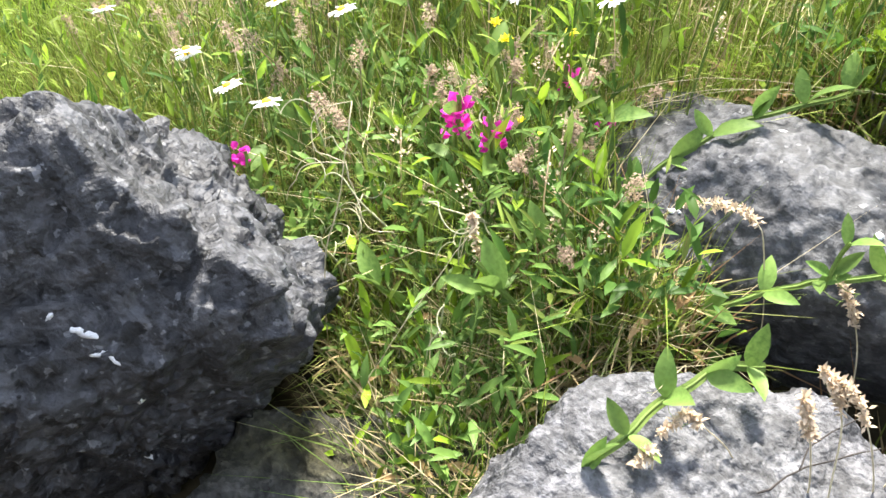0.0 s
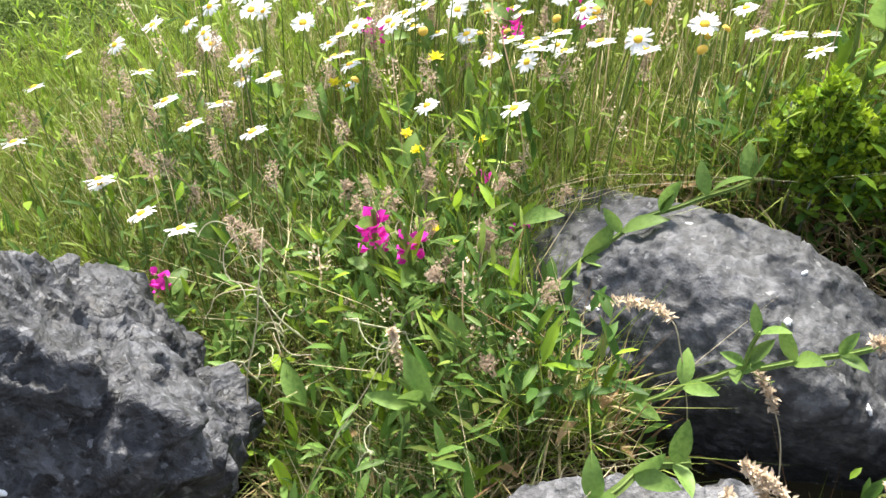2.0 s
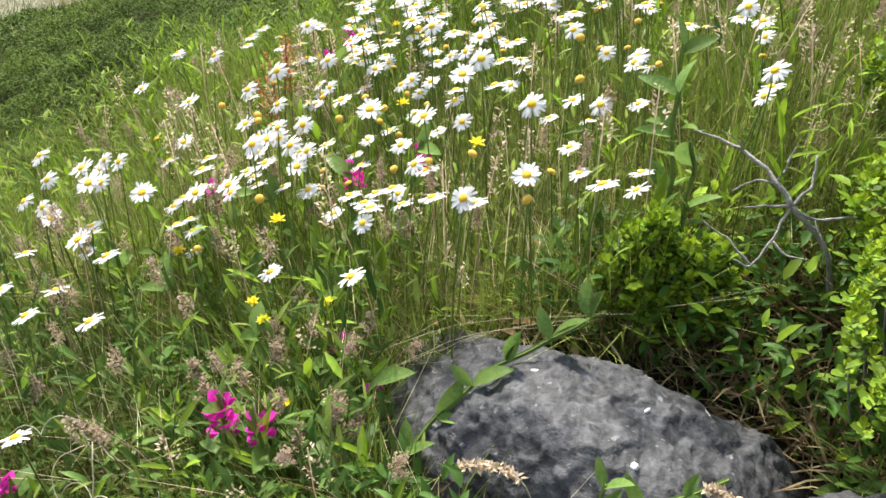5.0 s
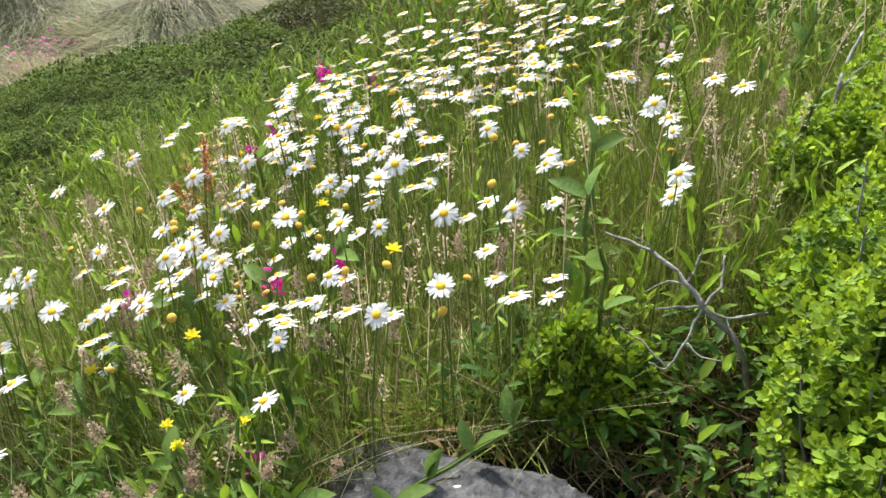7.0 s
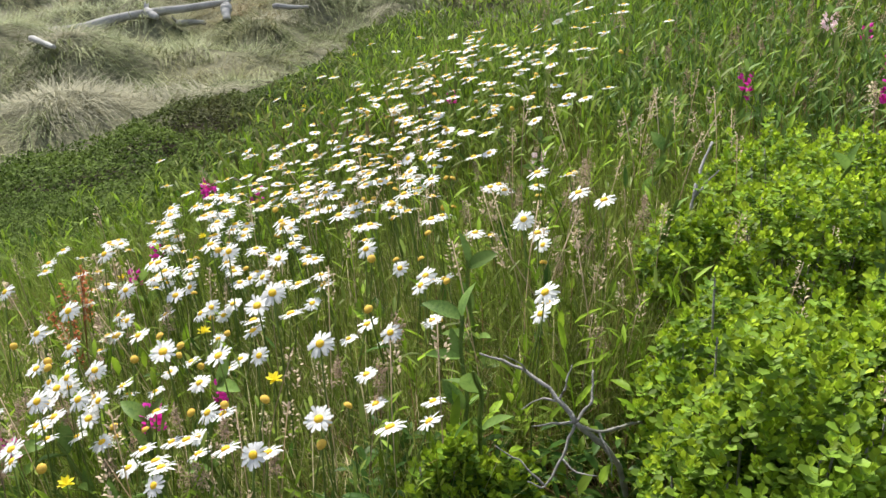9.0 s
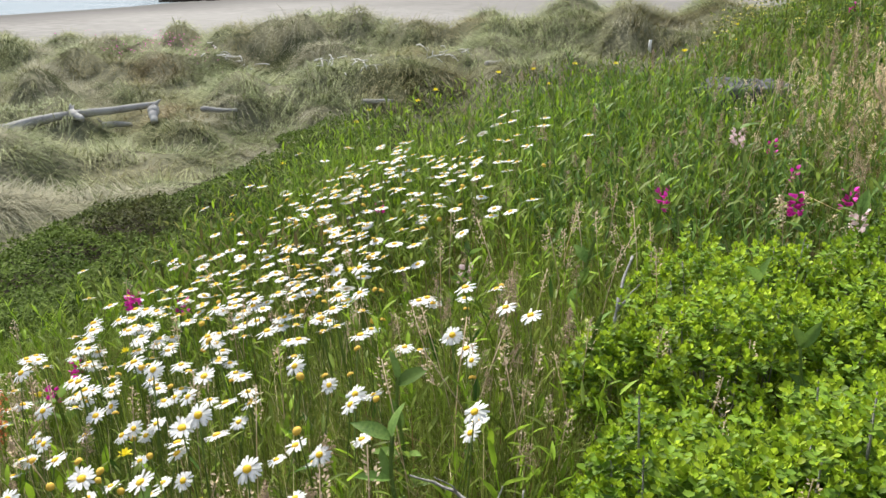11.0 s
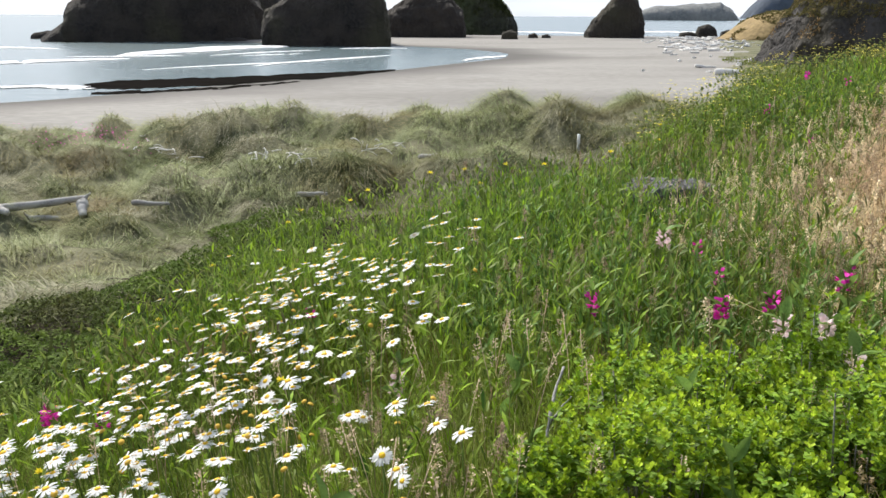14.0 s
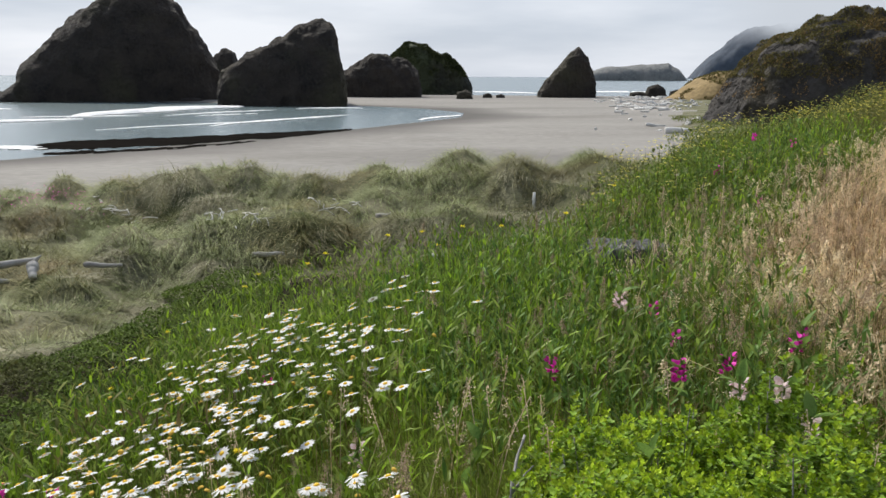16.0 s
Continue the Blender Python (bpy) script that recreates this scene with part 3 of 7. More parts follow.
# ---- sea stacks and headlands ----
def ridge_rock(name, label, mat, base, along, profile, depth, seed, rough=0.06, foot=-1.5, category="sea stack", n_u=150, n_v=60, sharp=3.0, turf=()):
    """A rock built on a line: profile gives (metres along, height) of its skyline, depth its half thickness."""
    u0, u1 = profile[0][0], profile[-1][0]
    # points spaced along the skyline itself, so that cliffs stay sharp
    pu, ph = np.array([p[0] for p in profile], float), np.array([p[1] for p in profile], float)
    arc = np.concatenate([[0], np.cumsum(np.hypot(np.diff(pu), np.diff(ph)))])
    s = np.linspace(0, arc[-1], n_u)
    u, h = np.interp(s, arc, pu), np.interp(s, arc, ph)
    v = np.sin(np.linspace(-np.pi / 2, np.pi / 2, n_v))
    uu, vv = np.meshgrid(u, v, indexing="ij")
    hh = np.repeat(h[:, None], n_v, 1)
    top = (hh - foot) * np.clip(1 - np.abs(vv) ** sharp, 0, 1) ** (1 / sharp) + foot
    wide = depth * (0.55 + 0.45 * (np.clip(hh, 0, None) / max(ph)) ** 0.5)
    p = np.stack([uu, vv * wide, top], -1).reshape(-1, 3)
    size = u1 - u0
    q = p / size * 5 + seed
    gully = ridged(q * np.array([2.2, 2.2, 0.7]) + 5, 3)
    disp = 0.45 * fbm(q, 6, 0.6) + 0.4 * ridged(q * 1.7, 6) - 0.35 * np.clip(gully - 0.5, 0, 1)
    disp = rough * size * (disp - disp.mean())
    mid = np.array([(u0 + u1) / 2, 0, max(ph) * 0.2])
    nrm = (p - mid) * np.array([0.6, 1.4, 1.0])
    nrm /= np.linalg.norm(nrm, axis=1)[:, None] + 1e-6
    p = p + nrm * (disp * np.clip((p[:, 2] - foot) / 3, 0.3, 1))[:, None]
    i, j = np.meshgrid(np.arange(n_u - 1), np.arange(n_v - 1), indexing="ij")
    quads = np.stack([i * n_v + j, (i + 1) * n_v + j, (i + 1) * n_v + j + 1, i * n_v + j + 1], -1).reshape(-1, 4)
    a = math.atan2(along[1], along[0])
    rot = np.array([[math.cos(a), -math.sin(a), 0], [math.sin(a), math.cos(a), 0], [0, 0, 1]])
    ob = new(name, raw_mesh(name, p @ rot.T, quads, np.full(len(quads), 4), True))
    ob.data.materials.append(mat)
    ob.matrix_world = Matrix.Translation(base)
    r = np.random.default_rng(seed)
    world = p @ rot.T
    n3 = np.array([v.vector[:] for v in ob.data.vertex_normals])
    n3 *= np.sign(n3[:, 2:3].mean() + 1e-9)
    for tname, tmat, count, size, low, steep, patch in turf:
        ok = (np.arange(len(p)) % n_v < n_v - 1) & (np.arange(len(p)) < len(p) - n_v) & (p[:, 2] > low * max(ph)) & (np.abs(n3[:, 2]) > steep) & (vnoise(p / size * 0.15 + seed) > patch)
        pick = r.choice(np.nonzero(ok)[0] if ok.any() else np.arange(len(p)), count)
        s = size * r.uniform(0.5, 1.3, count)
        a_, b_ = r.uniform(0, 1, (2, count, 1))
        place = world[pick] + a_ * (world[(pick + 1) % len(p)] - world[pick]) + b_ * (world[(pick + n_v) % len(p)] - world[pick])
        place = place + r.normal(0, size * 0.3, (count, 3)) * np.array([1, 1, 0.1])
        form = Shape([(-0.5, 0, 0), (0.5, 0, 0), (0, 0.5, 1.0)], [[0, 1, 2]])
        t = turns(r.uniform(0, 6.28, count), r.uniform(-0.9, 0.2, count), s, s, s)
        tagged(part(tname, spread(form, t, place), tmat, ob, smooth=False), kind="stuff")
    return tagged(ob, label, category, "offshore sea stacks" if category == "sea stack" else "")
ACROSS = (0.995, 0.095)
T_OLIVE = material("olive_cliff_turf", (0.085, 0.085, 0.028), (0.19, 0.16, 0.065), 0.25, 0.9, 0, 5, 0.2, 0.3, third=(0.21, 0.14, 0.06))
T_GOLD = material("golden_cliff_turf", (0.22, 0.145, 0.06), (0.34, 0.235, 0.11), 0.3, 0.9, 0, 8, 0.1, 0.4)
T_MOSS = material("green_stack_moss", (0.03, 0.042, 0.015), (0.07, 0.078, 0.03), 0.2, 0.9, 0, 8, 0.1, 0.35)
ridge_rock("sea_stack", "huge dark rounded sea stack standing in the surf", M_STACK, (-119.8, 253.4, SEA), (0.903, 0.43),
           [(-31.0, -1), (-30.5, 1.0), (-25.0, 5.0), (-23.6, 9.4), (-14.3, 17.8), (-7.7, 24.0), (-2.1, 28.0), (2.7, 31.5), (8.2, 33.2), (13.7, 31.8), (18.4, 28.0), (22.6, 21.7), (28.7, 10.8), (29.5, 2.3), (29.7, -1)], 18, 3, 0.03)
ridge_rock("sea_stack", "dark blunt sea stack with a sheer side", M_STACK, (-61.5, 224.4, SEA), (0.964, 0.264),
           [(-15.6, -1), (-15.4, 5.0), (-14.5, 8.4), (-8.5, 12.5), (1.0, 17.0), (3.2, 19.6), (8.2, 20.9), (11.8, 20.2), (13.5, 16.6), (14.4, 10.6), (15.3, 3.0), (15.4, -1)], 11, 7, 0.04)
ridge_rock("sea_stack", "low dark sea stack in front of a green one", M_STACK, (-48.4, 296.8, SEA), (0.987, 0.16),
           [(-12.9, -1), (-12.6, 7.8), (-6.4, 11.8), (-2.7, 14.2), (2.0, 13.9), (3.6, 12.2), (5.0, 12.9), (8.5, 12.4), (12.0, 8.8), (12.9, 1.7), (13.0, -1)], 8, 12, 0.035)
ridge_rock("sea_stack", "sea stack with a mossy green peak", M_STACK_GREEN, (-40.1, 352.2, SEA), ACROSS,
           [(-18.4, -1), (-13.9, 14.4), (-7.3, 19.5), (0.4, 19.5), (3.7, 16.1), (5.5, 15.0), (8.1, 15.4), (13.5, 10.2), (17.4, 4.8), (18.0, 0.7), (18.2, -1)], 10, 18, 0.035, turf=[("moss", T_MOSS, 30000, 0.4, 0.35, 0.15, -0.4)])
ridge_rock("sea_stack", "lone pointed dark sea stack on the beach", M_STACK, (12.0, 303.5, SEA), ACROSS,
           [(-9.6, -1), (-8.6, 2.7), (-5.9, 6.4), (1.3, 15.1), (4, 16.6), (6.9, 12.8), (9, 6.5), (9.6, -1)], 6, 25, 0.04)
ridge_rock("sea_stack", "small far sea stack between two larger ones", M_STACK, (-122.4, 363.8, SEA), ACROSS,
           [(-9, -1), (-5.4, 14.7), (-1.8, 18.1), (2.7, 15.9), (7.9, 1.2)], 6, 31, 0.04, n_u=60, n_v=30)
for bx, by, w, h, sd in ((-19.4, 275.8, 2.8, 3.2, 41), (-13.1, 290.5, 1.8, 2.0, 42), (-9.0, 291.5, 1.7, 1.7, 43), (45.7, 335.7, 3.9, 4.6, 44), (53, 338, 2.4, 2.6, 45),
                         (39.5, 336, 3.5, 2.0, 46), (-93, 245, 3.5, 1.2, 47), (-160, 262, 4.5, 2.2, 48)):
    ridge_rock("beach_rock", "small dark rock at the water's edge", M_STACK, (bx, by, SEA), ACROSS,
               [(-w, -0.6), (-0.8 * w, 0.75 * h), (0.1 * w, h), (0.7 * w, 0.7 * h), (w, -0.6)], w * 0.7, sd, 0.05, -0.6, "rock", 40, 20)
ridge_rock("headland", "steep rocky headland with brown turf on top", M_HEAD, (43.2, 137.3, SEA), ACROSS,
           [(-19.5, -0.6), (-18.1, 0.4), (-16.0, 1.8), (-14.3, 3.3), (-13.2, 6.1), (-10.7, 10.8), (-8.4, 12.4), (-5.9, 13.6), (-3.4, 15.1), (-0.5, 16.1), (1.9, 16.9), (4.1, 17.1),
            (5.8, 16.5), (7.3, 15.6), (13.7, 15.0), (24, 12), (40, 6)], 13, 51, 0.028, category="headland", n_u=240, n_v=110, sharp=2.2,
           turf=[("turf", T_OLIVE, 60000, 0.24, 0.42, 0.15, -0.35), ("dry_turf", T_GOLD, 9000, 0.24, 0.25, 0.12, 0.25)])
ridge_rock("headland", "low spur of golden dry turf", M_TURF, (59.1, 280.9, SEA), ACROSS,
           [(-18.6, -0.1), (-17.6, 0.7), (-14.3, 2.3), (-8.7, 6.4), (-3.0, 8.5), (5.2, 9.5), (18.8, 10.1), (60, 12)], 16, 57, 0.012, category="headland", sharp=2.2, turf=[("turf", T_OLIVE, 9000, 0.5, 0.05, 0.1, 0.1)])
ridge_rock("far_island", "low far island of pale rock", M_ISLE, (173, 1500, SEA), (1, 0),
           [(-76, -1), (-72, 15), (-49, 21.5), (-17, 22), (18, 25), (45, 27.5), (63, 16), (74, 3), (80, -1)], 40, 61, 0.02, category="island", n_v=30)
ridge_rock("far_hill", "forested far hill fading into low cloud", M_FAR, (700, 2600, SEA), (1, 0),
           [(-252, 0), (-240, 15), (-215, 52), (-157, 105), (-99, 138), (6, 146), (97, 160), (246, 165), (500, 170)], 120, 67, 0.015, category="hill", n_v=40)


def low_cloud():
    """A bank of low cloud far off that hides the hill's top."""
    m = bpy.data.materials.new("low_cloud_vapour")
    m.use_nodes = True
    n, l = m.node_tree.nodes, m.node_tree.links
    n.clear()
    out, mix, clear, glow = n.new("ShaderNodeOutputMaterial"), n.new("ShaderNodeMixShader"), n.new("ShaderNodeBsdfTransparent"), n.new("ShaderNodeEmission")
    geo, sep, rise, t, add = n.new("ShaderNodeNewGeometry"), n.new("ShaderNodeSeparateXYZ"), n.new("ShaderNodeMapRange"), n.new("ShaderNodeTexNoise"), n.new("ShaderNodeMath")
    glow.inputs["Color"].default_value, glow.inputs["Strength"].default_value = (0.68, 0.73, 0.80, 1), 1.0
    t.inputs["Scale"].default_value, t.inputs["Detail"].default_value = 0.008, 4
    l.new(geo.outputs["Position"], sep.inputs[0])
    l.new(geo.outputs["Position"], t.inputs["Vector"])
    add.operation = "MULTIPLY_ADD"
    add.inputs[1].default_value = 60
    l.new(t.outputs["Fac"], add.inputs[0])
    l.new(sep.outputs["Z"], add.inputs[2])
    rise.interpolation_type = "SMOOTHSTEP"
    rise.inputs["From Min"].default_value, rise.inputs["From Max"].default_value = 85, 165
    l.new(add.outputs[0], rise.inputs["Value"])
    side, both = n.new("ShaderNodeMapRange"), n.new("ShaderNodeMath")
    side.interpolation_type = "SMOOTHSTEP"
    side.inputs["From Min"].default_value, side.inputs["From Max"].default_value = 400, 640
    l.new(sep.outputs["X"], side.inputs["Value"])
    over, most = n.new("ShaderNodeMapRange"), n.new("ShaderNodeMath")
    over.interpolation_type = "SMOOTHSTEP"
    over.inputs["From Min"].default_value, over.inputs["From Max"].default_value = 520, 240
    l.new(sep.outputs["Z"], over.inputs["Value"])
    both.operation = most.operation = "MULTIPLY"
    l.new(rise.outputs[0], both.inputs[0])
    l.new(side.outputs[0], both.inputs[1])
    l.new(both.outputs[0], most.inputs[0])
    l.new(over.outputs[0], most.inputs[1])
    l.new(most.outputs[0], mix.inputs[0])
    l.new(clear.outputs[0], mix.inputs[1])
    l.new(glow.outputs[0], mix.inputs[2])
    l.new(mix.outputs[0], out.inputs["Surface"])
    k = np.linspace(0, 1, 12)
    v = np.concatenate([np.stack([330 + 1500 * k, 2350 - 500 * k * k, np.full(12, z)], 1) for z in (20, 530)])
    ob = part("backdrop", Shape(v, [[i, i + 1, 13 + i, 12 + i] for i in range(11)]), m)
    ob.visible_shadow = False
    tagged(ob, "pale low cloud round the far hill", "cloud", kind="structure")


low_cloud()


# ---- plants: small forms ----
def blade(bend, segments=3, taper=1.0):
    """A grass blade one unit tall that bends over by bend."""
    v, f = [], []
    for k in range(segments):
        s = k / segments
        w = 0.5 * (1 - s ** 1.7 * taper) + 0.02
        y, z = bend * s * s, s * (1 - 0.35 * bend * s)
        v += [(-w, y, z), (w, y, z)]
    v.append((0, bend, 1 - 0.35 * bend))
    for k in range(segments - 1):
        f.append([2 * k, 2 * k + 1, 2 * k + 3, 2 * k + 2])
    f.append([2 * segments - 2, 2 * segments - 1, 2 * segments])
    return Shape(v, f)


def leaf(width=0.28, fold=0.12, droop=0.15, tip=1.0):
    """A folded leaf one unit long in +y."""
    v = [(0, 0, 0)]
    for s, w in ((0.28, 0.86), (0.66, 0.84)):
        z = -droop * s * s
        v += [(-0.5 * width * w, s, z + fold * w * width), (0, s, z), (0.5 * width * w, s, z + fold * w * width)]
    v.append((0, tip, -droop))
    f = [[0, 2, 1], [0, 3, 2], [1, 2, 5, 4], [2, 3, 6, 5], [4, 5, 7], [5, 6, 7]]
    return Shape(v, f)


def fine_leaf(width=0.4, fold=0.12, droop=0.15):
    """A folded oval leaf one unit long in +y, with a rounded outline."""
    v, f = [(0, 0, 0)], []
    for s, w in ((0.10, 0.46), (0.26, 0.86), (0.46, 1.0), (0.66, 0.86), (0.84, 0.52)):
        z = -droop * s * s
        v += [(-0.5 * width * w, s, z + fold * w * width), (0, s, z), (0.5 * width * w, s, z + fold * w * width)]
    v.append((0, 1.0, -droop))
    f += [[0, 2, 1], [0, 3, 2]]
    for k in range(4):
        a = 1 + 3 * k
        f += [[a, a + 1, a + 4, a + 3], [a + 1, a + 2, a + 5, a + 4]]
    f += [[13, 14, 16], [14, 15, 16]]
    return Shape(v, f)


BLADES = [blade(b, 2) for b in (0.05, 0.15, 0.3, 0.5, 0.8)]


def blades(x, y, height, width, rng, lean=0.25, z=None, heading=None, forms=None):
    """Grass blades at places x, y; heights and widths in metres; one shape."""
    n = len(x)
    z = ground(x, y) if z is None else z
    forms = forms or BLADES
    kind = rng.integers(0, len(forms), n)
    az = rng.uniform(0, 2 * np.pi, n) if heading is None else heading + rng.normal(0, 0.5, n)
    t = -np.abs(rng.normal(0, lean, n))
    out = []
    for k, b in enumerate(forms):
        m = kind == k
        if m.any():
            out.append(spread(b, turns(az[m], t[m], width[m], height[m], height[m]), np.stack([x[m], y[m], z[m] - 0.01], 1)))
    return joined(out)


def field(n, x0, x1, y0, y1, rng, keep=None):
    x, y = rng.uniform(x0, x1, n), rng.uniform(y0, y1, n)
    if keep is not None:
        m = keep(x, y)
        x, y = x[m], y[m]
    return x, y


def golden(x, y):
    """From 0 in the green meadow to 1 on the dry upper bank."""
    return step(-0.35, 0.55, x - 0.85 - 0.10 * np.clip(y - 2.4, 0, 20) + 0.35 * vnoise(flat(x, y, 1.2))) * step(6.3, 5.3, y - 0.7 * np.clip(x - 1.8, 0, 2)) * (0.5 + 0.5 * step(2.4, 3.8, y))


def clear_of_stones(x, y):
    a = ((x + 0.85) / 0.42) ** 2 + ((y - 0.13) / 0.30) ** 2 > 1
    b = ((x + 0.11) / 0.38) ** 2 + ((y - 0.91) / 0.24) ** 2 > 1
    c = ((x - 0.08) / 0.33) ** 2 + ((y - 0.46) / 0.24) ** 2 > 1
    d = ((x - 0.34) / 0.2) ** 2 + ((y - 0.80) / 0.18) ** 2 > 1
    e = ((x - 0.75) / 0.20) ** 2 + ((y - 4.90) / 0.22) ** 2 > 1
    return a & b & c & d & e


G_MEADOW = material("meadow_grass", (0.125, 0.195, 0.026), (0.30, 0.375, 0.058), 4, 0.55, 0, 8, 0.3, 0.6, third=(0.08, 0.14, 0.018))
G_FINE = material("fine_olive_grass", (0.145, 0.195, 0.04), (0.31, 0.36, 0.085), 3, 0.6, 0, 8, 0.32, 0.6, third=(0.22, 0.22, 0.06))
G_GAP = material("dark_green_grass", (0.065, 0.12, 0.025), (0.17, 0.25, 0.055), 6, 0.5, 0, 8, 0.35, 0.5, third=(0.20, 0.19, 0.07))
G_BANK = material("rank_bank_grass", (0.07, 0.105, 0.02), (0.17, 0.21, 0.04), 1.2, 0.6, 0, 6, 0.35, 0.5, third=(0.17, 0.15, 0.05))
G_BRIGHT = material("bright_broad_grass", (0.115, 0.20, 0.032), (0.26, 0.37, 0.062), 4, 0.55, 0, 8, 0.4, 0.6, third=(0.08, 0.16, 0.034))
G_DRY = material("dry_golden_grass", (0.65, 0.53, 0.32), (0.86, 0.74, 0.50), 3, 0.7, 0, 8, 0.55, 0.25)
G_BROWN = material("reddish_brown_stems", (0.16, 0.09, 0.045), (0.28, 0.17, 0.09), 3, 0.7, 0, 8, 0.2, 0.3)
G_DUNE = material("grey_green_dune_grass", (0.135, 0.168, 0.065), (0.365, 0.385, 0.19), 1.3, 0.6, 0, 4, 0.2, 0.4, third=(0.24, 0.20, 0.09))
G_DUNE_DARK = material("dull_olive_dune_grass", (0.075, 0.10, 0.03), (0.21, 0.235, 0.095), 1.3, 0.7, 0, 4, 0.2, 0.4, third=(0.20, 0.15, 0.07))
G_DUNE_PALE = material("bleached_dune_grass", (0.22, 0.21, 0.13), (0.40, 0.38, 0.27), 0.9, 0.7, 0, 6, 0.2, 0.25, third=(0.26, 0.25, 0.12))
L_MAT = material("dark_shrub_leaf", (0.052, 0.088, 0.016), (0.132, 0.185, 0.032), 1.2, 0.8, 0, 8, 0.25, 0.6, third=(0.085, 0.085, 0.03))
L_SHRUB = material("lime_shrub_leaf", (0.245, 0.36, 0.023), (0.47, 0.58, 0.047), 7, 0.5, 0, 8, 0.34, 0.45, third=(0.18, 0.29, 0.022))
L_SHRUB_OLD = material("green_shrub_leaf", (0.095, 0.18, 0.02), (0.24, 0.36, 0.042), 7, 0.5, 0, 8, 0.28, 0.5)
L_PEA = material("sweet_pea_leaf", (0.095, 0.18, 0.04), (0.21, 0.31, 0.075), 22, 0.45, 0, 8, 0.35, 0.2, 0.25)
WOOD = material("grey_dead_wood", (0.16, 0.15, 0.14), (0.34, 0.33, 0.31), 40, 0.8, 0.5, 6)
STEM = material("green_stem", (0.09, 0.15, 0.035), (0.18, 0.24, 0.06), 30, 0.5, 0, 8, 0.1, 0.0, 0.2)
PETAL = material("white_petal", (0.72, 0.72, 0.70), (0.80, 0.80, 0.79), 60, 0.6, 0, 6, 0.3)
DISC = material("yellow_flower_disc", (0.75, 0.42, 0.01), (0.85, 0.55, 0.02), 400, 0.7, 0.6, 4, bump_size=0.001)
PINK = material("magenta_pea_petal", (0.62, 0.02, 0.36), (0.80, 0.07, 0.52), 60, 0.5, 0, 6, 0.35, 0.0, 0.25)
PALE_PINK = material("pale_pink_pea_petal", (0.92, 0.60, 0.66), (0.94, 0.74, 0.78), 60, 0.5, 0, 6, 0.5)
YELLOW = material("yellow_petal", (0.80, 0.62, 0.02), (0.88, 0.75, 0.05), 60, 0.5, 0, 6, 0.3)
YELLOW_SMALL = material("small_yellow_blossom", (0.62, 0.54, 0.06), (0.74, 0.66, 0.16), 30, 0.6, 0, 6, 0.3, 0.3)
LOG = material("bleached_driftwood", (0.22, 0.21, 0.195), (0.50, 0.49, 0.47), 5, 0.85, 0.7, 8, squash=(0.3, 1, 1), random_ob=0.2)

LOG_WHITE = material("sun_bleached_driftwood", (0.40, 0.39, 0.37), (0.68, 0.67, 0.65), 3, 0.85, 0.7, 8, squash=(0.3, 1, 1), random_ob=0.3)


def stuff(name, shape, mat, label, category):
    ob = part(name, shape, mat, smooth=False)
    return tagged(ob, label, category, kind="stuff")


# ---- grasses ----
rng = np.random.default_rng(5)
G_TAN = material("tan_seed_heads", (0.48, 0.37, 0.25), (0.66, 0.54, 0.40), 8, 0.8, 0, 8, 0.3, 0.3)
G_BLOND = material("blond_seed_heads", (0.72, 0.58, 0.40), (0.92, 0.79, 0.60), 3, 0.8, 0, 8, 0.58, 0.25, third=(0.70, 0.54, 0.37))
G_THATCH = material("dead_grass_thatch", (0.26, 0.19, 0.09), (0.46, 0.37, 0.20), 8, 0.85, 0, 8, 0.2, 0.35)
L_BROAD = material("meadow_leaf", (0.13, 0.23, 0.018), (0.30, 0.42, 0.038), 5, 0.5, 0, 8, 0.32, 0.55)
L_BANK = material("bank_bush_leaf", (0.075, 0.115, 0.022), (0.19, 0.23, 0.055), 1.5, 0.5, 0, 8, 0.35, 0.45, third=(0.17, 0.16, 0.05))
# leaf green darkened to stand in for shade inside the growth
L_SHADE = material("shade_meadow_leaf", (0.05, 0.12, 0.02), (0.10, 0.18, 0.035), 5, 0.45, 0, 8, 0.35, 0.3)
L_TALL = material("tall_weed_leaf", (0.078, 0.15, 0.034), (0.18, 0.29, 0.062), 5, 0.45, 0, 8, 0.35, 0.45)
L_TOP = material("light_green_leaf", (0.13, 0.19, 0.035), (0.30, 0.37, 0.08), 5, 0.42, 0, 8, 0.4, 0.5)
L_TOP_BANK = material("olive_green_leaf", (0.11, 0.17, 0.032), (0.26, 0.33, 0.07), 4, 0.5, 0, 8, 0.35, 0.55, third=(0.16, 0.13, 0.055))
L_DRY = material("withered_leaf", (0.30, 0.18, 0.08), (0.48, 0.33, 0.17), 9, 0.8, 0, 8, 0.2, 0.3)
SCALE_LEAF = Shape([(-0.34, 0.05, 0.04), (0.34, 0.2, 0.05), (0.05, 1, -0.05)], [[0, 1, 2]])
DIAMOND = Shape([(0, 0, 0), (-0.3, 0.45, 0.08), (0, 1, -0.06), (0.3, 0.45, 0.08)], [[0, 3, 2, 1]])


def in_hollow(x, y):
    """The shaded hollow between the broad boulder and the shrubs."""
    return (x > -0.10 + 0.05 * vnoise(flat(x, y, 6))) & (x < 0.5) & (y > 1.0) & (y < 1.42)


def on_bank(x, y):
    return (x > bank_edge(y) - 0.1 + 0.2 * vnoise(flat(x, y, 2.0))) & clear_of_stones(x, y) & ~in_hollow(x, y)


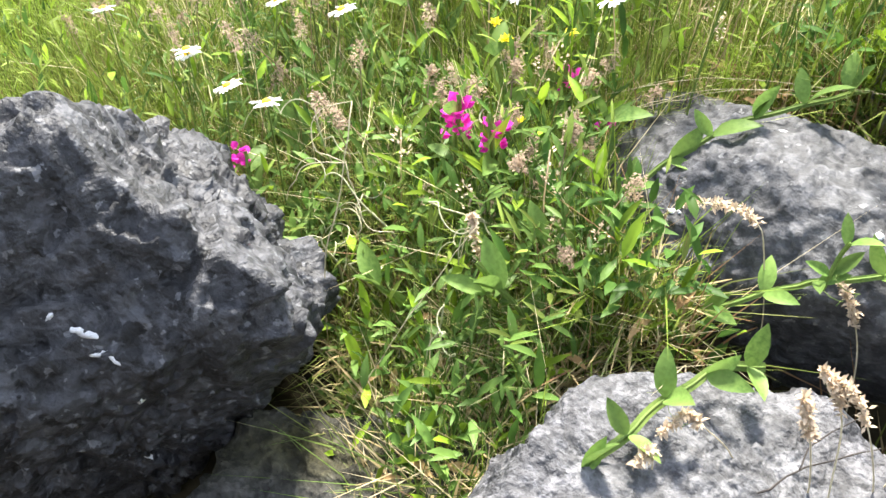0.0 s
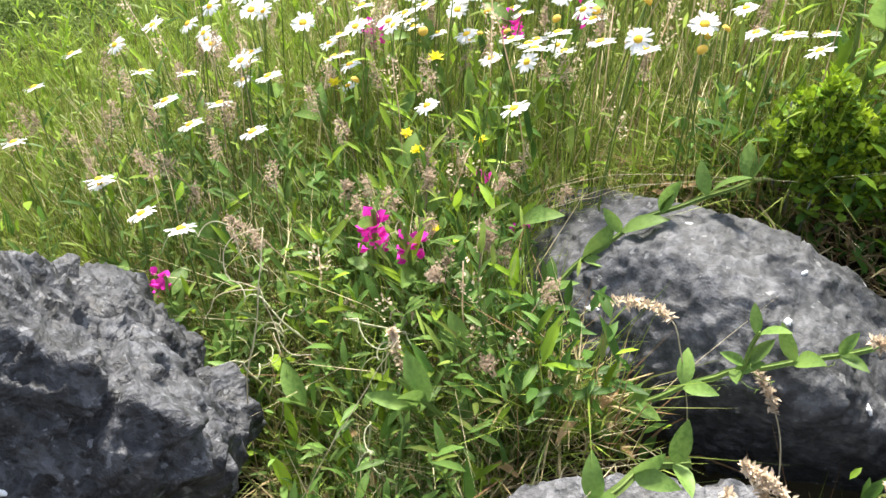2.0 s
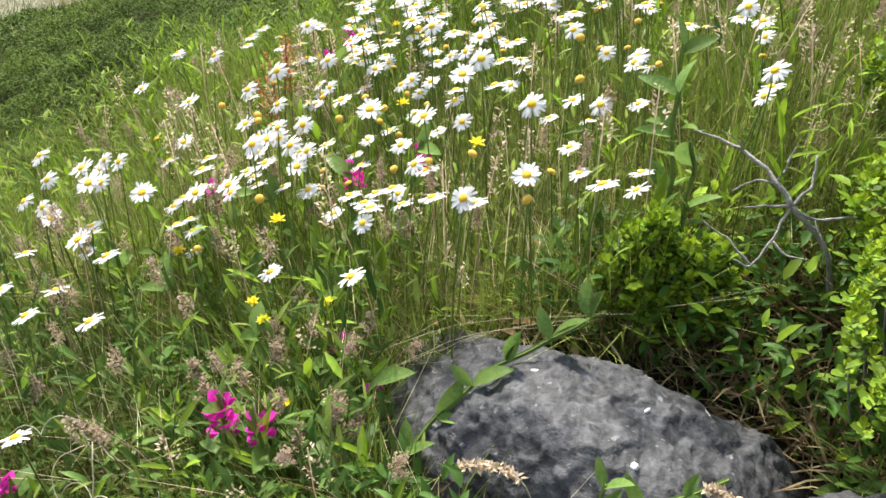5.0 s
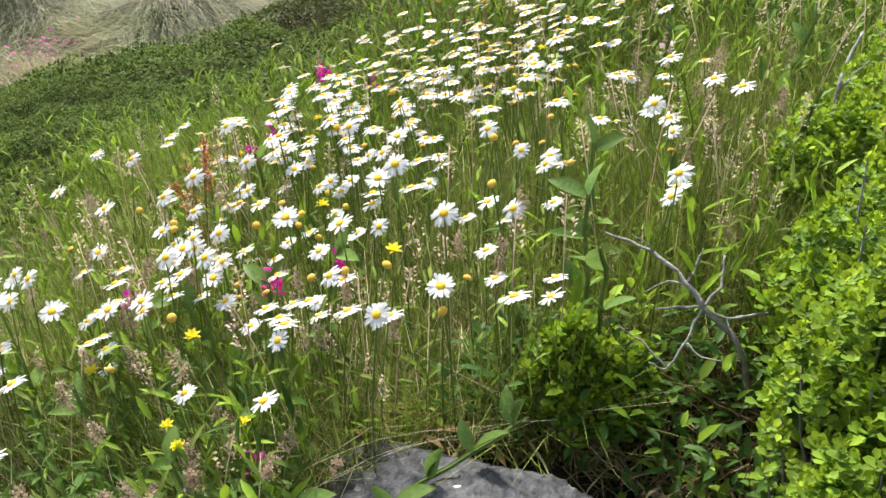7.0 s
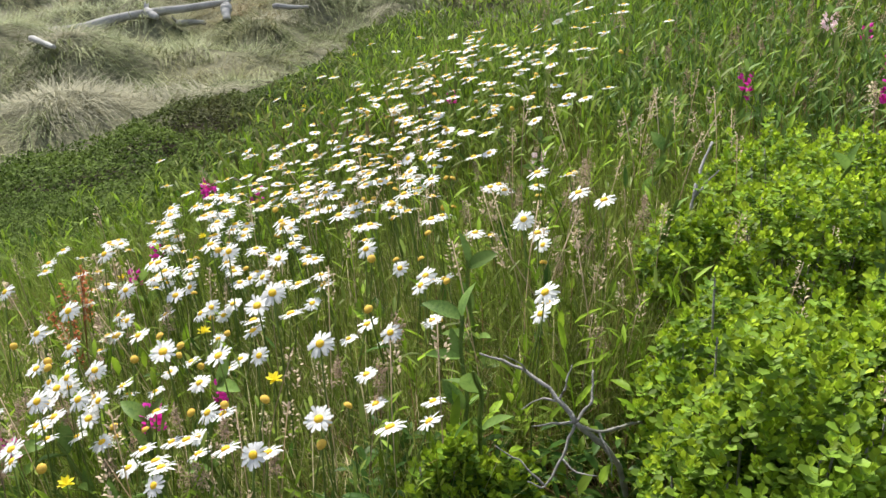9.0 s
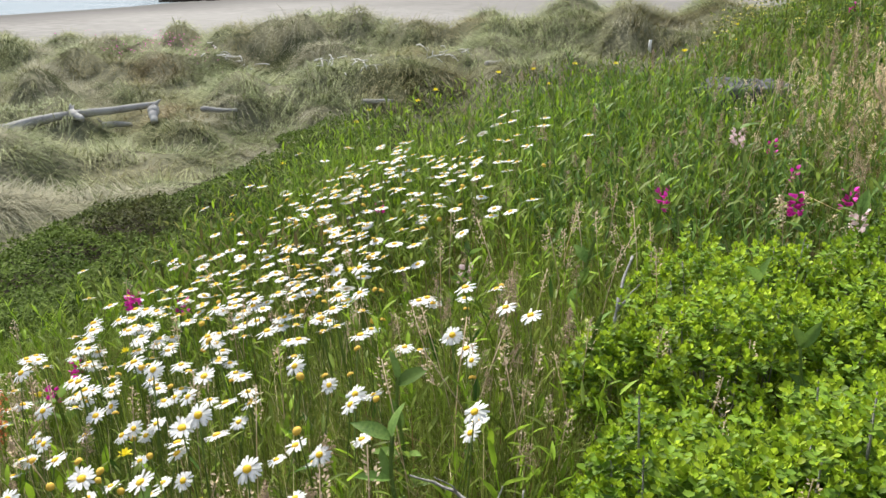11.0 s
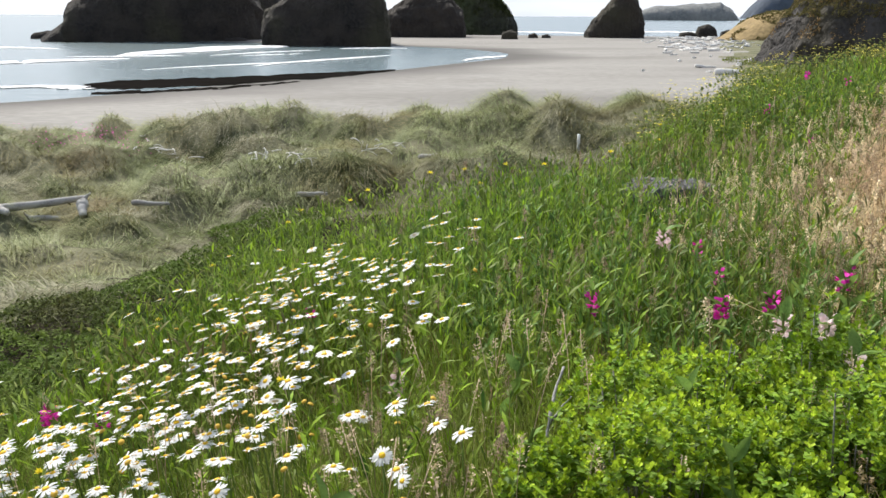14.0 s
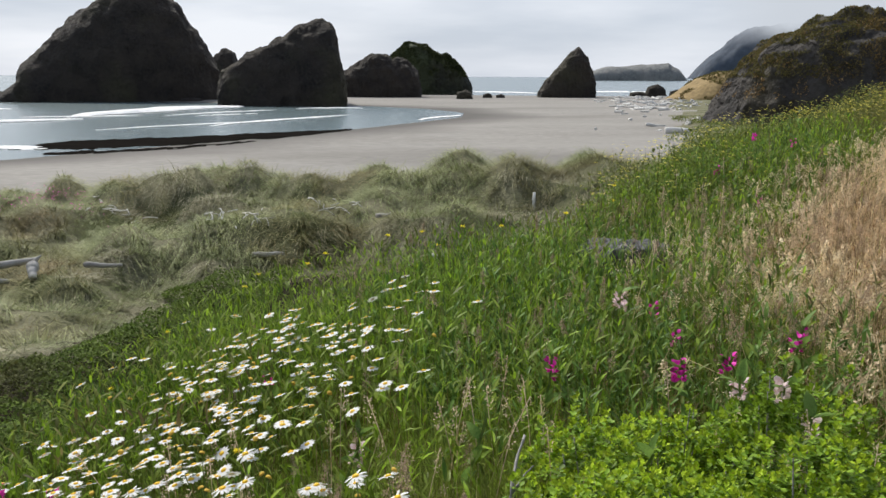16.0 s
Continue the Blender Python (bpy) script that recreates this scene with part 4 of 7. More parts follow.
def stalk(height, head, n, width, seed, splay=0.5):
    """A dry stalk one metre-scaled tall with a seed head of small scales."""
    r = np.random.default_rng(seed)
    bend = r.uniform(0.02, 0.09)
    pts = np.array([(0, bend * s * s, height * s) for s in np.linspace(0, 1, 5)])
    stem = tube(pts, 0.0011, 3)
    s = r.uniform(0, 1, n)
    z = height - head * s
    taper = np.sin(np.pi * (0.12 + 0.8 * s)) * width
    az = r.uniform(0, 6.28, n)
    place = np.stack([np.cos(az) * taper, bend + np.sin(az) * taper, z], 1)
    size = r.uniform(0.005, 0.009, n) * max(1.0, head / 0.085)
    scales = spread(DIAMOND, turns(az - np.pi / 2, r.uniform(0.2, 1.3, n) * splay * 2, size, size, size), place)
    return joined([stem, scales])


def seed_stalks(name, label, mat, x, y, heights, r, head=0.07, n=26, width=0.010, lean=0.15):
    out = []
    pick = r.integers(0, 4, len(x))
    z = ground(x, y)
    for k in range(4):
        m = pick == k
        c = int(m.sum())
        if c:
            form = stalk(heights, head, n, width, 300 + k)
            sc = r.uniform(0.75, 1.2, c)
            out.append(spread(form, turns(r.uniform(0, 6.28, c), r.normal(0, lean, c), sc, sc, sc), np.stack([x[m], y[m], z[m] - 0.01], 1)))
    return stuff(name, joined(out), mat, label, "grass")


def meadow_grass():
    x, y = field(90000, -2.9, 1.6, 0.2, 4.2, rng, on_bank)
    far = field(15000, -2.0, 3.5, 3.6, 8.5, rng, on_bank)
    x, y = np.concatenate([x, far[0]]), np.concatenate([y, far[1]])
    green = rng.random(len(x)) > 0.85 * golden(x, y)
    x, y = x[green], y[green]
    h = rng.uniform(0.12, 0.38, len(x)) * np.interp(y, [0.2, 0.5, 1.0, 2], [0.55, 0.7, 0.95, 1.0]) * (1 + 0.25 * fbm(flat(x, y, 2.5), 2))
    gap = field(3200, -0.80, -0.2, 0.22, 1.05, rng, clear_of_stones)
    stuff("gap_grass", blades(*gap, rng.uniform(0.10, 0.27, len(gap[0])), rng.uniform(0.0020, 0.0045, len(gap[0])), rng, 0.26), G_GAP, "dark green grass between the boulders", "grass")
    brown = rng.random(len(x)) < 0.05 + 0.22 * step(0.35, 0.0, np.hypot((x + 0.22) / 1.3, y - 1.55))
    w = rng.uniform(0.0022, 0.0050, len(x))
    fx, fy = field(40000, -2.0, 0.35, 0.50, 2.7, rng, on_bank)
    fh = rng.uniform(0.16, 0.36, len(fx)) * np.interp(fy, [0.75, 1.1, 2], [0.7, 0.95, 1.0]) * (1 + 0.25 * fbm(flat(fx, fy, 2.5), 2))
    stuff("fine_grass", blades(fx, fy, fh, rng.uniform(0.0020, 0.0038, len(fx)), rng, 0.16), G_FINE, "fine upright olive-green grass in the meadow", "grass")
    stuff("meadow_grass", blades(x[~brown], y[~brown], h[~brown], w[~brown], rng, 0.34), G_MEADOW, "dense green meadow grass among the flowers", "grass")
    stuff("brown_stems", blades(x[brown], y[brown], h[brown] * 1.1, w[brown] * 0.8, rng, 0.14), G_BROWN, "reddish brown dry stems in the meadow", "grass")


meadow_grass()


def thatch():
    """Dead blades lying low, thickest round the stones."""
    x, y = field(9000, -1.2, 0.6, 0.1, 1.5, rng, clear_of_stones)
    n = len(x)
    h = rng.uniform(0.05, 0.16, n)
    t = turns(rng.uniform(0, 6.28, n), rng.uniform(-1.5, -0.5, n), rng.uniform(0.002, 0.006, n), h, h)
    stuff("dead_grass", spread(BLADES[2], t, np.stack([x, y, ground(x, y) + rng.uniform(0.005, 0.07, n)], 1)), G_THATCH,
          "dead straw-coloured grass lying round the stones", "grass")
    x, y = field(1100, -0.46, -0.14, 0.26, 0.66, rng, clear_of_stones)
    stuff("bleached_blades", blades(x, y, rng.uniform(0.07, 0.23, len(x)), rng.uniform(0.0018, 0.004, len(x)), rng, 0.5), G_DRY, "bleached dry blades between the boulders", "grass")


thatch()


def behind_boulder():
    """Dead stems, and leaves darkened for shade, in the hollow behind the broad boulder."""
    x, y = field(6000, -0.35, 0.85, 0.55, 1.40, rng, clear_of_stones)
    n = len(x)
    h = rng.uniform(0.08, 0.28, n)
    stuff("hollow_dead_stems", blades(x[::2], y[::2], h[::2], rng.uniform(0.002, 0.005, len(h[::2])), rng, 0.6), G_BROWN, "brown dead stems in the hollow behind the boulder", "grass")
    s = rng.uniform(0.02, 0.05, n)
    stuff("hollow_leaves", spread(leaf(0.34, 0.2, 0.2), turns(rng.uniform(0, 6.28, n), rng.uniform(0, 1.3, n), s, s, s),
          np.stack([x, y, ground(x, y) + rng.uniform(0.0, 0.2, n)], 1)), L_SHADE, "hollow leaves coloured dark for shade behind the boulder", "foliage")


    x, y = field(1700, -0.12, 0.85, 0.52, 1.42, rng, clear_of_stones)
    n = len(x)
    s = rng.uniform(0.02, 0.05, n)
    stuff("hollow_foliage", spread(leaf(0.4, 0.2, 0.25), turns(rng.uniform(0, 6.28, n), rng.uniform(0, 1.4, n), s, s, s),
          np.stack([x, y, ground(x, y) + rng.uniform(0.0, 0.26, n)], 1)), L_BROAD, "green leaves filling the hollow by the boulder", "foliage")


behind_boulder()


def meadow_leaves():
    """Broad lance-shaped leaves standing among the grass."""
    x, y = field(9000, -2.8, 1.3, 0.25, 4.0, rng, on_bank)
    keep = rng.random(len(x)) < 0.25 + 0.45 * step(1.3, 0.7, y) + 0.4 * (vnoise(flat(x, y, 3)) > 0.1)
    x, y = x[keep], y[keep]
    gap = field(700, -0.78, -0.15, 0.22, 1.05, rng, clear_of_stones)
    far = field(34000, -2.0, 2.6, 3.3, 7.6, rng, lambda x, y: on_bank(x, y) & (rng.random(len(x)) > golden(x, y)))
    x, y = np.concatenate([x, gap[0], far[0]]), np.concatenate([y, gap[1], far[1]])
    n = len(x)
    z = ground(x, y) + rng.uniform(0.02, 0.30, n) * np.interp(y, [0.2, 0.5, 0.9, 3.2, 3.8], [0.35, 0.6, 1, 1, 1.4])
    s = np.where(y > 3.3, rng.uniform(0.018, 0.055, n), rng.uniform(0.025, 0.075, n))
    t = turns(rng.uniform(0, 6.28, n), np.where(y > 3.4, rng.uniform(0.6, 1.6, n), rng.uniform(0.35, 1.5, n)), s * rng.uniform(0.45, 1.0, n), s, s)
    # share of leaves that carry shade in their colour
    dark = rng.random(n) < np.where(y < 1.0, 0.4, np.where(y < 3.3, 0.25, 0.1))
    form = leaf(0.31, 0.2, 0.12)
    p = np.stack([x, y, z], 1)
    stuff("meadow_leaves", spread(form, t[~dark], p[~dark]), L_BROAD, "broad lance-shaped green leaves in the meadow", "foliage")
    stuff("dark_meadow_leaves", spread(form, t[dark], p[dark]), L_SHADE, "meadow leaves coloured dark for shade", "foliage")
    x, y = field(450, -0.7, 0.4, 0.2, 1.3, rng, clear_of_stones)
    s = rng.uniform(0.025, 0.06, len(x))
    stuff("withered_leaves", spread(leaf(0.34, 0.3, 0.5), turns(rng.uniform(0, 6.28, len(x)), rng.uniform(-0.4, 0.9, len(x)), s, s, s),
          np.stack([x, y, ground(x, y) + rng.uniform(0.01, 0.1, len(x))], 1)), L_DRY, "withered brown leaves between the boulders", "foliage")


meadow_leaves()


def weed(height, leaves, long, seed):
    """A leafy stem: lance-shaped leaves set round it all the way up."""
    r = np.random.default_rng(seed)
    line = bezier([(0, 0, 0), (r.normal(0, 0.03), r.normal(0, 0.03), height * 0.5), (r.normal(0, 0.06), r.normal(0, 0.06), height)], 6)
    s = np.linspace(0.12, 1, leaves)
    at = np.stack([np.interp(s * 5, np.arange(6), line[:, k]) for k in range(3)], 1)
    size = long * r.uniform(0.6, 1.15, leaves) * np.interp(s, [0, 0.6, 1], [0.8, 1, 0.7])
    t = turns(np.arange(leaves) * 2.4 + r.normal(0, 0.4, leaves), np.interp(s, [0, 1], [0.35, 1.15]) + r.normal(0, 0.3, leaves), size, size, size)
    return joined([tube(line, 0.0016, 3), spread(leaf(0.22, 0.2, 0.25), t, at)])


def leafy_weeds():
    """Rank leafy plants between the grass, in drifts."""
    forms = [weed(h, n, long, 500 + k) for k, (h, n, long) in enumerate(((0.30, 10, 0.085), (0.36, 13, 0.07), (0.24, 9, 0.10), (0.40, 15, 0.055)))]
    near = field(1100, -2.8, 0.6, 0.85, 3.6, rng, lambda x, y: on_bank(x, y) & (vnoise(flat(x, y, 2.2)) > rng.uniform(-0.7, 0.5, len(x))))
    gap = field(260, -1.5, -0.25, 0.3, 1.0, rng, clear_of_stones)
    far = field(3600, -1.2, 2.4, 2.5, 7.4, rng, lambda x, y: on_bank(x, y) & (x > -0.35 + 0.4 * vnoise(flat(x, y, 1.5))) & (rng.random(len(x)) > golden(x, y)))
    for name, (x, y), mat, label in (("leafy_weeds", near, L_BROAD, "leafy green weeds between the daisies"), ("pea_foliage", gap, L_PEA, "leafy sweet pea growth between the boulders"),
                                     ("tall_weeds", far, L_TALL, "tall leafy dark green weeds on the bank")):
        pick = rng.integers(0, 4, len(x))
        z, out = ground(x, y), []
        for k in range(4):
            m = pick == k
            c = int(m.sum())
            sc = rng.uniform(0.75, 1.15, c) * np.interp(y[m], [0.3, 0.7, 1.1, 3.0, 4.2], [0.5, 0.7, 0.95, 1.0, 1.05])
            out.append(spread(forms[k], turns(rng.uniform(0, 6.28, c), rng.normal(0, 0.2, c), sc, sc, sc), np.stack([x[m], y[m], z[m] - 0.01], 1)))
        stuff(name, joined(out), mat, label, "foliage")


leafy_weeds()


def gap_leaves():
    """Small upright leaves of young growth that fill the gap between the boulders."""
    r = np.random.default_rng(58)
    x, y = field(2100, -0.95, -0.26, 0.28, 0.92, r, lambda x, y: clear_of_stones(x, y) & (vnoise(flat(x, y, 9)) > r.uniform(-0.9, 0.4, len(x))))
    n = len(x)
    s = r.uniform(0.022, 0.058, n)
    t = turns(r.uniform(0, 6.28, n), r.uniform(0.3, 1.35, n), s, s, s)
    stuff("gap_leaves", spread(leaf(0.27, 0.2, 0.3), t, np.stack([x, y, ground(x, y) + r.uniform(0.0, 0.20, n)], 1)), L_TALL, "small upright green leaves between the boulders", "foliage")


gap_leaves()


def top_leaves():
    """Narrow leaves at the top of the growth, catching the light."""
    near = field(6500, -2.4, 0.3, 0.42, 3.2, rng, on_bank)
    far = field(12000, -1.8, 2.2, 2.8, 7.0, rng, lambda x, y: on_bank(x, y) & (rng.random(len(x)) > golden(x, y)))
    for name, (x, y), low, high, label in (("upper_leaves", near, 0.10, 0.34, "narrow light green leaves among the daisies"), ("upper_bank_leaves", far, 0.18, 0.44, "narrow light green leaves over the tall grass")):
        n = len(x)
        s = np.where(y < 2.8, rng.uniform(0.02, 0.055, n), rng.uniform(0.03, 0.075, n))
        t = turns(rng.uniform(0, 6.28, n), rng.uniform(0.5, 1.45, n), s * rng.uniform(0.5, 1.0, n), s, s)
        z = ground(x, y) + rng.uniform(low, high, n) * np.interp(y, [0.4, 1.0], [0.65, 1.0])
        stuff(name, spread(leaf(0.24, 0.2, 0.2), t, np.stack([x, y, z], 1)), L_TOP if name == "upper_leaves" else L_TOP_BANK, label, "foliage")


top_leaves()


def panicle(height, head, n, width, seed, bend=0.04, grain=1.0):
    """A soft open seed head: clusters of scales on short side branches."""
    r = np.random.default_rng(seed)
    line = bezier([(0, 0, 0), (0.01, 0.01, height * 0.6), (r.normal(0, 0.03), bend, height)], 7)
    tip = line[-1]
    c = 15
    drop = r.uniform(0, 1, c)
    clumps = np.stack([r.normal(0, 0.75, c) * width * (0.35 + drop), r.normal(0, 0.75, c) * width * (0.35 + drop), -head * drop], 1) + tip
    place = clumps[r.integers(0, c, n)] + r.normal(0, width * 0.30, (n, 3)) * np.array([1, 1, 1.8])
    s = r.uniform(0.004, 0.009, n) * grain
    return joined([tube(line, 0.0010, 3), spread(SCALE_LEAF, turns(r.uniform(0, 6.28, n), r.uniform(-0.6, 1.3, n), s, s, s), place)])


def soft_heads():
    forms = [panicle(0.42, 0.06, 170, 0.010, 520, 0.05, 0.8), panicle(0.44, 0.07, 190, 0.011, 521, 0.07, 0.8), panicle(0.38, 0.05, 140, 0.010, 522, 0.04, 0.8)]
    plumes = [panicle(0.36, 0.09, 60, 0.014, 523, 0.18, 1.7), panicle(0.34, 0.08, 64, 0.015, 524, 0.22, 1.7), panicle(0.40, 0.10, 60, 0.013, 525, 0.14, 1.7)]
    meadow = field(150, -1.7, 0.1, 0.95, 2.5, rng, lambda x, y: on_bank(x, y) & (vnoise(flat(x, y, 1.7)) > rng.uniform(-0.4, 0.4, len(x))))
    peas = field(46, -0.75, -0.28, 0.60, 1.0, rng, clear_of_stones)
    side = field(40, -1.75, -0.75, 0.60, 1.15, rng, on_bank)
    gold = field(8000, 0.6, 4.8, 1.6, 8.5, rng, lambda x, y: rng.random(len(x)) < golden(x, y))
    tall = field(420, -0.6, 2.0, 2.9, 6.0, rng, lambda x, y: on_bank(x, y) & (x + 0.25 * vnoise(flat(x, y, 2)) > rng.uniform(-0.9, 0.9, len(x))))
    for name, (x, y), low, label in (("soft_seed_heads", meadow, 1.0, "soft tan seed heads among the daisies"), ("pea_seed_heads", peas, 0.62, "soft pinkish seed heads among the sweet peas"),
                                     ("side_seed_heads", side, 0.9, "soft tan seed heads at the meadow's near side"),
                                     ("tall_seed_heads", tall, 1.08, "soft pinkish seed heads over the tall grass"),
                                     ("golden_plumes", gold, 0.85, "fluffy blond plumes of dry grass on the upper bank")):
        pick = rng.integers(0, 3, len(x))
        z, out = ground(x, y), []
        for k in range(3):
            m = pick == k
            c = int(m.sum())
            sc = rng.uniform(0.8, 1.1, c)
            shape = (plumes if name == "golden_plumes" else forms)[k]
            out.append(spread(shape, turns(rng.uniform(0, 6.28, c), rng.normal(0, 0.15, c), sc, sc, sc * low), np.stack([x[m], y[m], z[m] - 0.01], 1)))
        stuff(name, joined(out), G_BLOND if name == "golden_plumes" else G_PINKISH, label, "grass")


G_PINKISH = material("pinkish_tan_seed_heads", (0.27, 0.195, 0.13), (0.43, 0.33, 0.24), 6, 0.8, 0, 8, 0.35, 0.3)
soft_heads()


def tall_broad_grass():
    x, y = field(17000, -1.7, 1.9, 3.3, 7.0, rng, lambda x, y: on_bank(x, y) & (rng.random(len(x)) > golden(x, y)) & ((x < 0.8 + 0.3 * vnoise(flat(x, y, 1.5))) | (y < 5.6)))
    h = rng.uniform(0.22, 0.48, len(x)) * (1 + 0.3 * fbm(flat(x, y, 1.2), 2))
    stuff("tall_grass", blades(x, y, h, rng.uniform(0.005, 0.013, len(x)), rng, 0.42), G_BRIGHT, "tall broad bright green grass on the bank", "grass")


tall_broad_grass()


def bank_stems():
    """Brown and straw-coloured stems standing in the tall grass."""
    x, y = field(7000, -1.0, 2.2, 2.4, 6.8, rng, lambda x, y: on_bank(x, y) & (x + 0.5 * vnoise(flat(x, y, 1.5)) > rng.uniform(-1.0, 1.3, len(x))))
    h = rng.uniform(0.28, 0.52, len(x))
    w = rng.uniform(0.002, 0.0045, len(x))
    half = len(x) // 2
    stuff("bank_brown_stems", blades(x[:half], y[:half], h[:half], w[:half], rng, 0.3), G_BROWN, "brown dry stems in the tall grass", "grass")
    stuff("bank_straw", blades(x[half:], y[half:], h[half:], w[half:], rng, 0.35), G_THATCH, "straw-coloured stems in the tall grass", "grass")


bank_stems()


def dry_grass():
    def upper(x, y):
        return rng.random(len(x)) < golden(x, y)
    x, y = field(50000, 0.7, 8.0, 0.5, 13, rng, upper)
    near = field(17000, 0.7, 3.2, 1.6, 6.5, rng, upper)
    x, y = np.concatenate([x, near[0]]), np.concatenate([y, near[1]])
    h = rng.uniform(0.14, 0.34, len(x)) * (1 + 0.5 * vnoise(flat(x, y, 3.0)))
    stuff("dry_grass", blades(x, y, h, rng.uniform(0.003, 0.006, len(x)), rng, 1.0, forms=[blade(b, 3) for b in (0.3, 0.6, 0.9, 1.2)]), G_DRY, "dry golden grass on the upper bank", "grass")
    x, y = field(900, 0.7, 7.0, 1.4, 11, rng, upper)
    seed_stalks("golden_seed_grass", "golden seed heads of dry grass on the upper bank", G_BLOND, x, y, 0.36, rng, 0.11, 44, 0.018, 0.6)
    x, y = field(300, -1.7, 1.0, 0.9, 2.6, rng, on_bank)
    keep = rng.random(len(x)) < 0.45 + 0.5 * (vnoise(flat(x, y, 1.7)) > 0.15)
    sx, sy = field(4200, -1.8, 0.6, 0.6, 2.3, rng, on_bank)
    stuff("straw", blades(sx, sy, rng.uniform(0.15, 0.40, len(sx)), rng.uniform(0.0015, 0.003, len(sx)), rng, 0.4), G_DRY, "thin straw-coloured dry blades in the meadow", "grass")
    seed_stalks("tan_seed_grass", "tan feathery seed heads among the meadow flowers", G_TAN, x[keep], y[keep], 0.43, rng, 0.07, 38, 0.009)
    x, y = field(120, 0.6, 2.2, 3.0, 6.5, rng, on_bank)
    seed_stalks("mixed_seed_grass", "tan and pinkish seed heads in the tall green grass", G_TAN, x, y, 0.47, rng, 0.09, 26, 0.012)
    x, y = field(200, -0.75, -0.25, 0.5, 1.1, rng, clear_of_stones)
    seed_stalks("pinkish_seed_grass", "pinkish tan seed heads round the sweet peas", G_TAN, x[:14], y[:14], 0.27, rng, 0.06, 30, 0.012, 0.2)


dry_grass()


def far_bank():
    """Rank growth with yellow flowers on the bank beyond the boulder."""
    def slope(x, y):
        return (x > bank_edge(y) - 0.5 + 0.4 * vnoise(flat(x, y, 0.8))) & (rng.random(len(x)) > golden(x, y)) & ((y > 6.8) | (x > 0.75 + 0.3 * vnoise(flat(x, y, 1.5))))
    x, y = field(34000, -0.8, 8.5, 5.5, 18, rng, slope)
    lump = 0.30 + 0.34 * np.clip(fbm(flat(x, y, 0.9), 2) + 0.3, 0, 1.2)
    h = lump * rng.uniform(0.6, 1.15, len(x))
    stuff("bank_grass", blades(x, y, h, rng.uniform(0.006, 0.013, len(x)), rng, 0.3), G_BANK, "rank green growth on the far part of the bank", "grass")
    x, y = field(68000, -0.8, 8.5, 5.5, 18, rng, slope)
    lump = 0.28 + 0.34 * np.clip(fbm(flat(x, y, 0.9), 2) + 0.3, 0, 1.2)
    s = rng.uniform(0.018, 0.042, len(x))
    stuff("bank_leaves", spread(DIAMOND, turns(rng.uniform(0, 6.28, len(x)), rng.uniform(-0.3, 1.2, len(x)), s, s, s),
          np.stack([x, y, ground(x, y) + lump * rng.uniform(0.5, 1.0, len(x))], 1)), L_BANK, "leafy green bushes on the far bank", "foliage")
    x, y = field(9500, 0.0, 6.5, 5.8, 15, rng, lambda x, y: slope(x, y) & (x > bank_edge(y) - 0.1) & (vnoise(flat(x, y, 0.9)) > rng.uniform(-0.5, 0.3, len(x))))
    lump = 0.34 + 0.34 * np.clip(fbm(flat(x, y, 0.9), 2) + 0.3, 0, 1.2)
    s = rng.uniform(0.010, 0.019, len(x))
    stuff("yellow_blossoms", spread(joined([DIAMOND, moved(DIAMOND, pose(0, 0, 0, 0, 0, 120)), moved(DIAMOND, pose(0, 0, 0, 0, 0, 240))]),
          turns(rng.uniform(0, 6.28, len(x)), rng.uniform(-0.4, 0.6, len(x)), s, s, s),
          np.stack([x, y, ground(x, y) + lump * rng.uniform(0.75, 1.02, len(x))], 1)), YELLOW_SMALL, "small yellow blossoms on the far bank", "flowers")


far_bank()


ARCHED = [blade(b, 2) for b in (0.35, 0.6, 0.85, 1.1)]


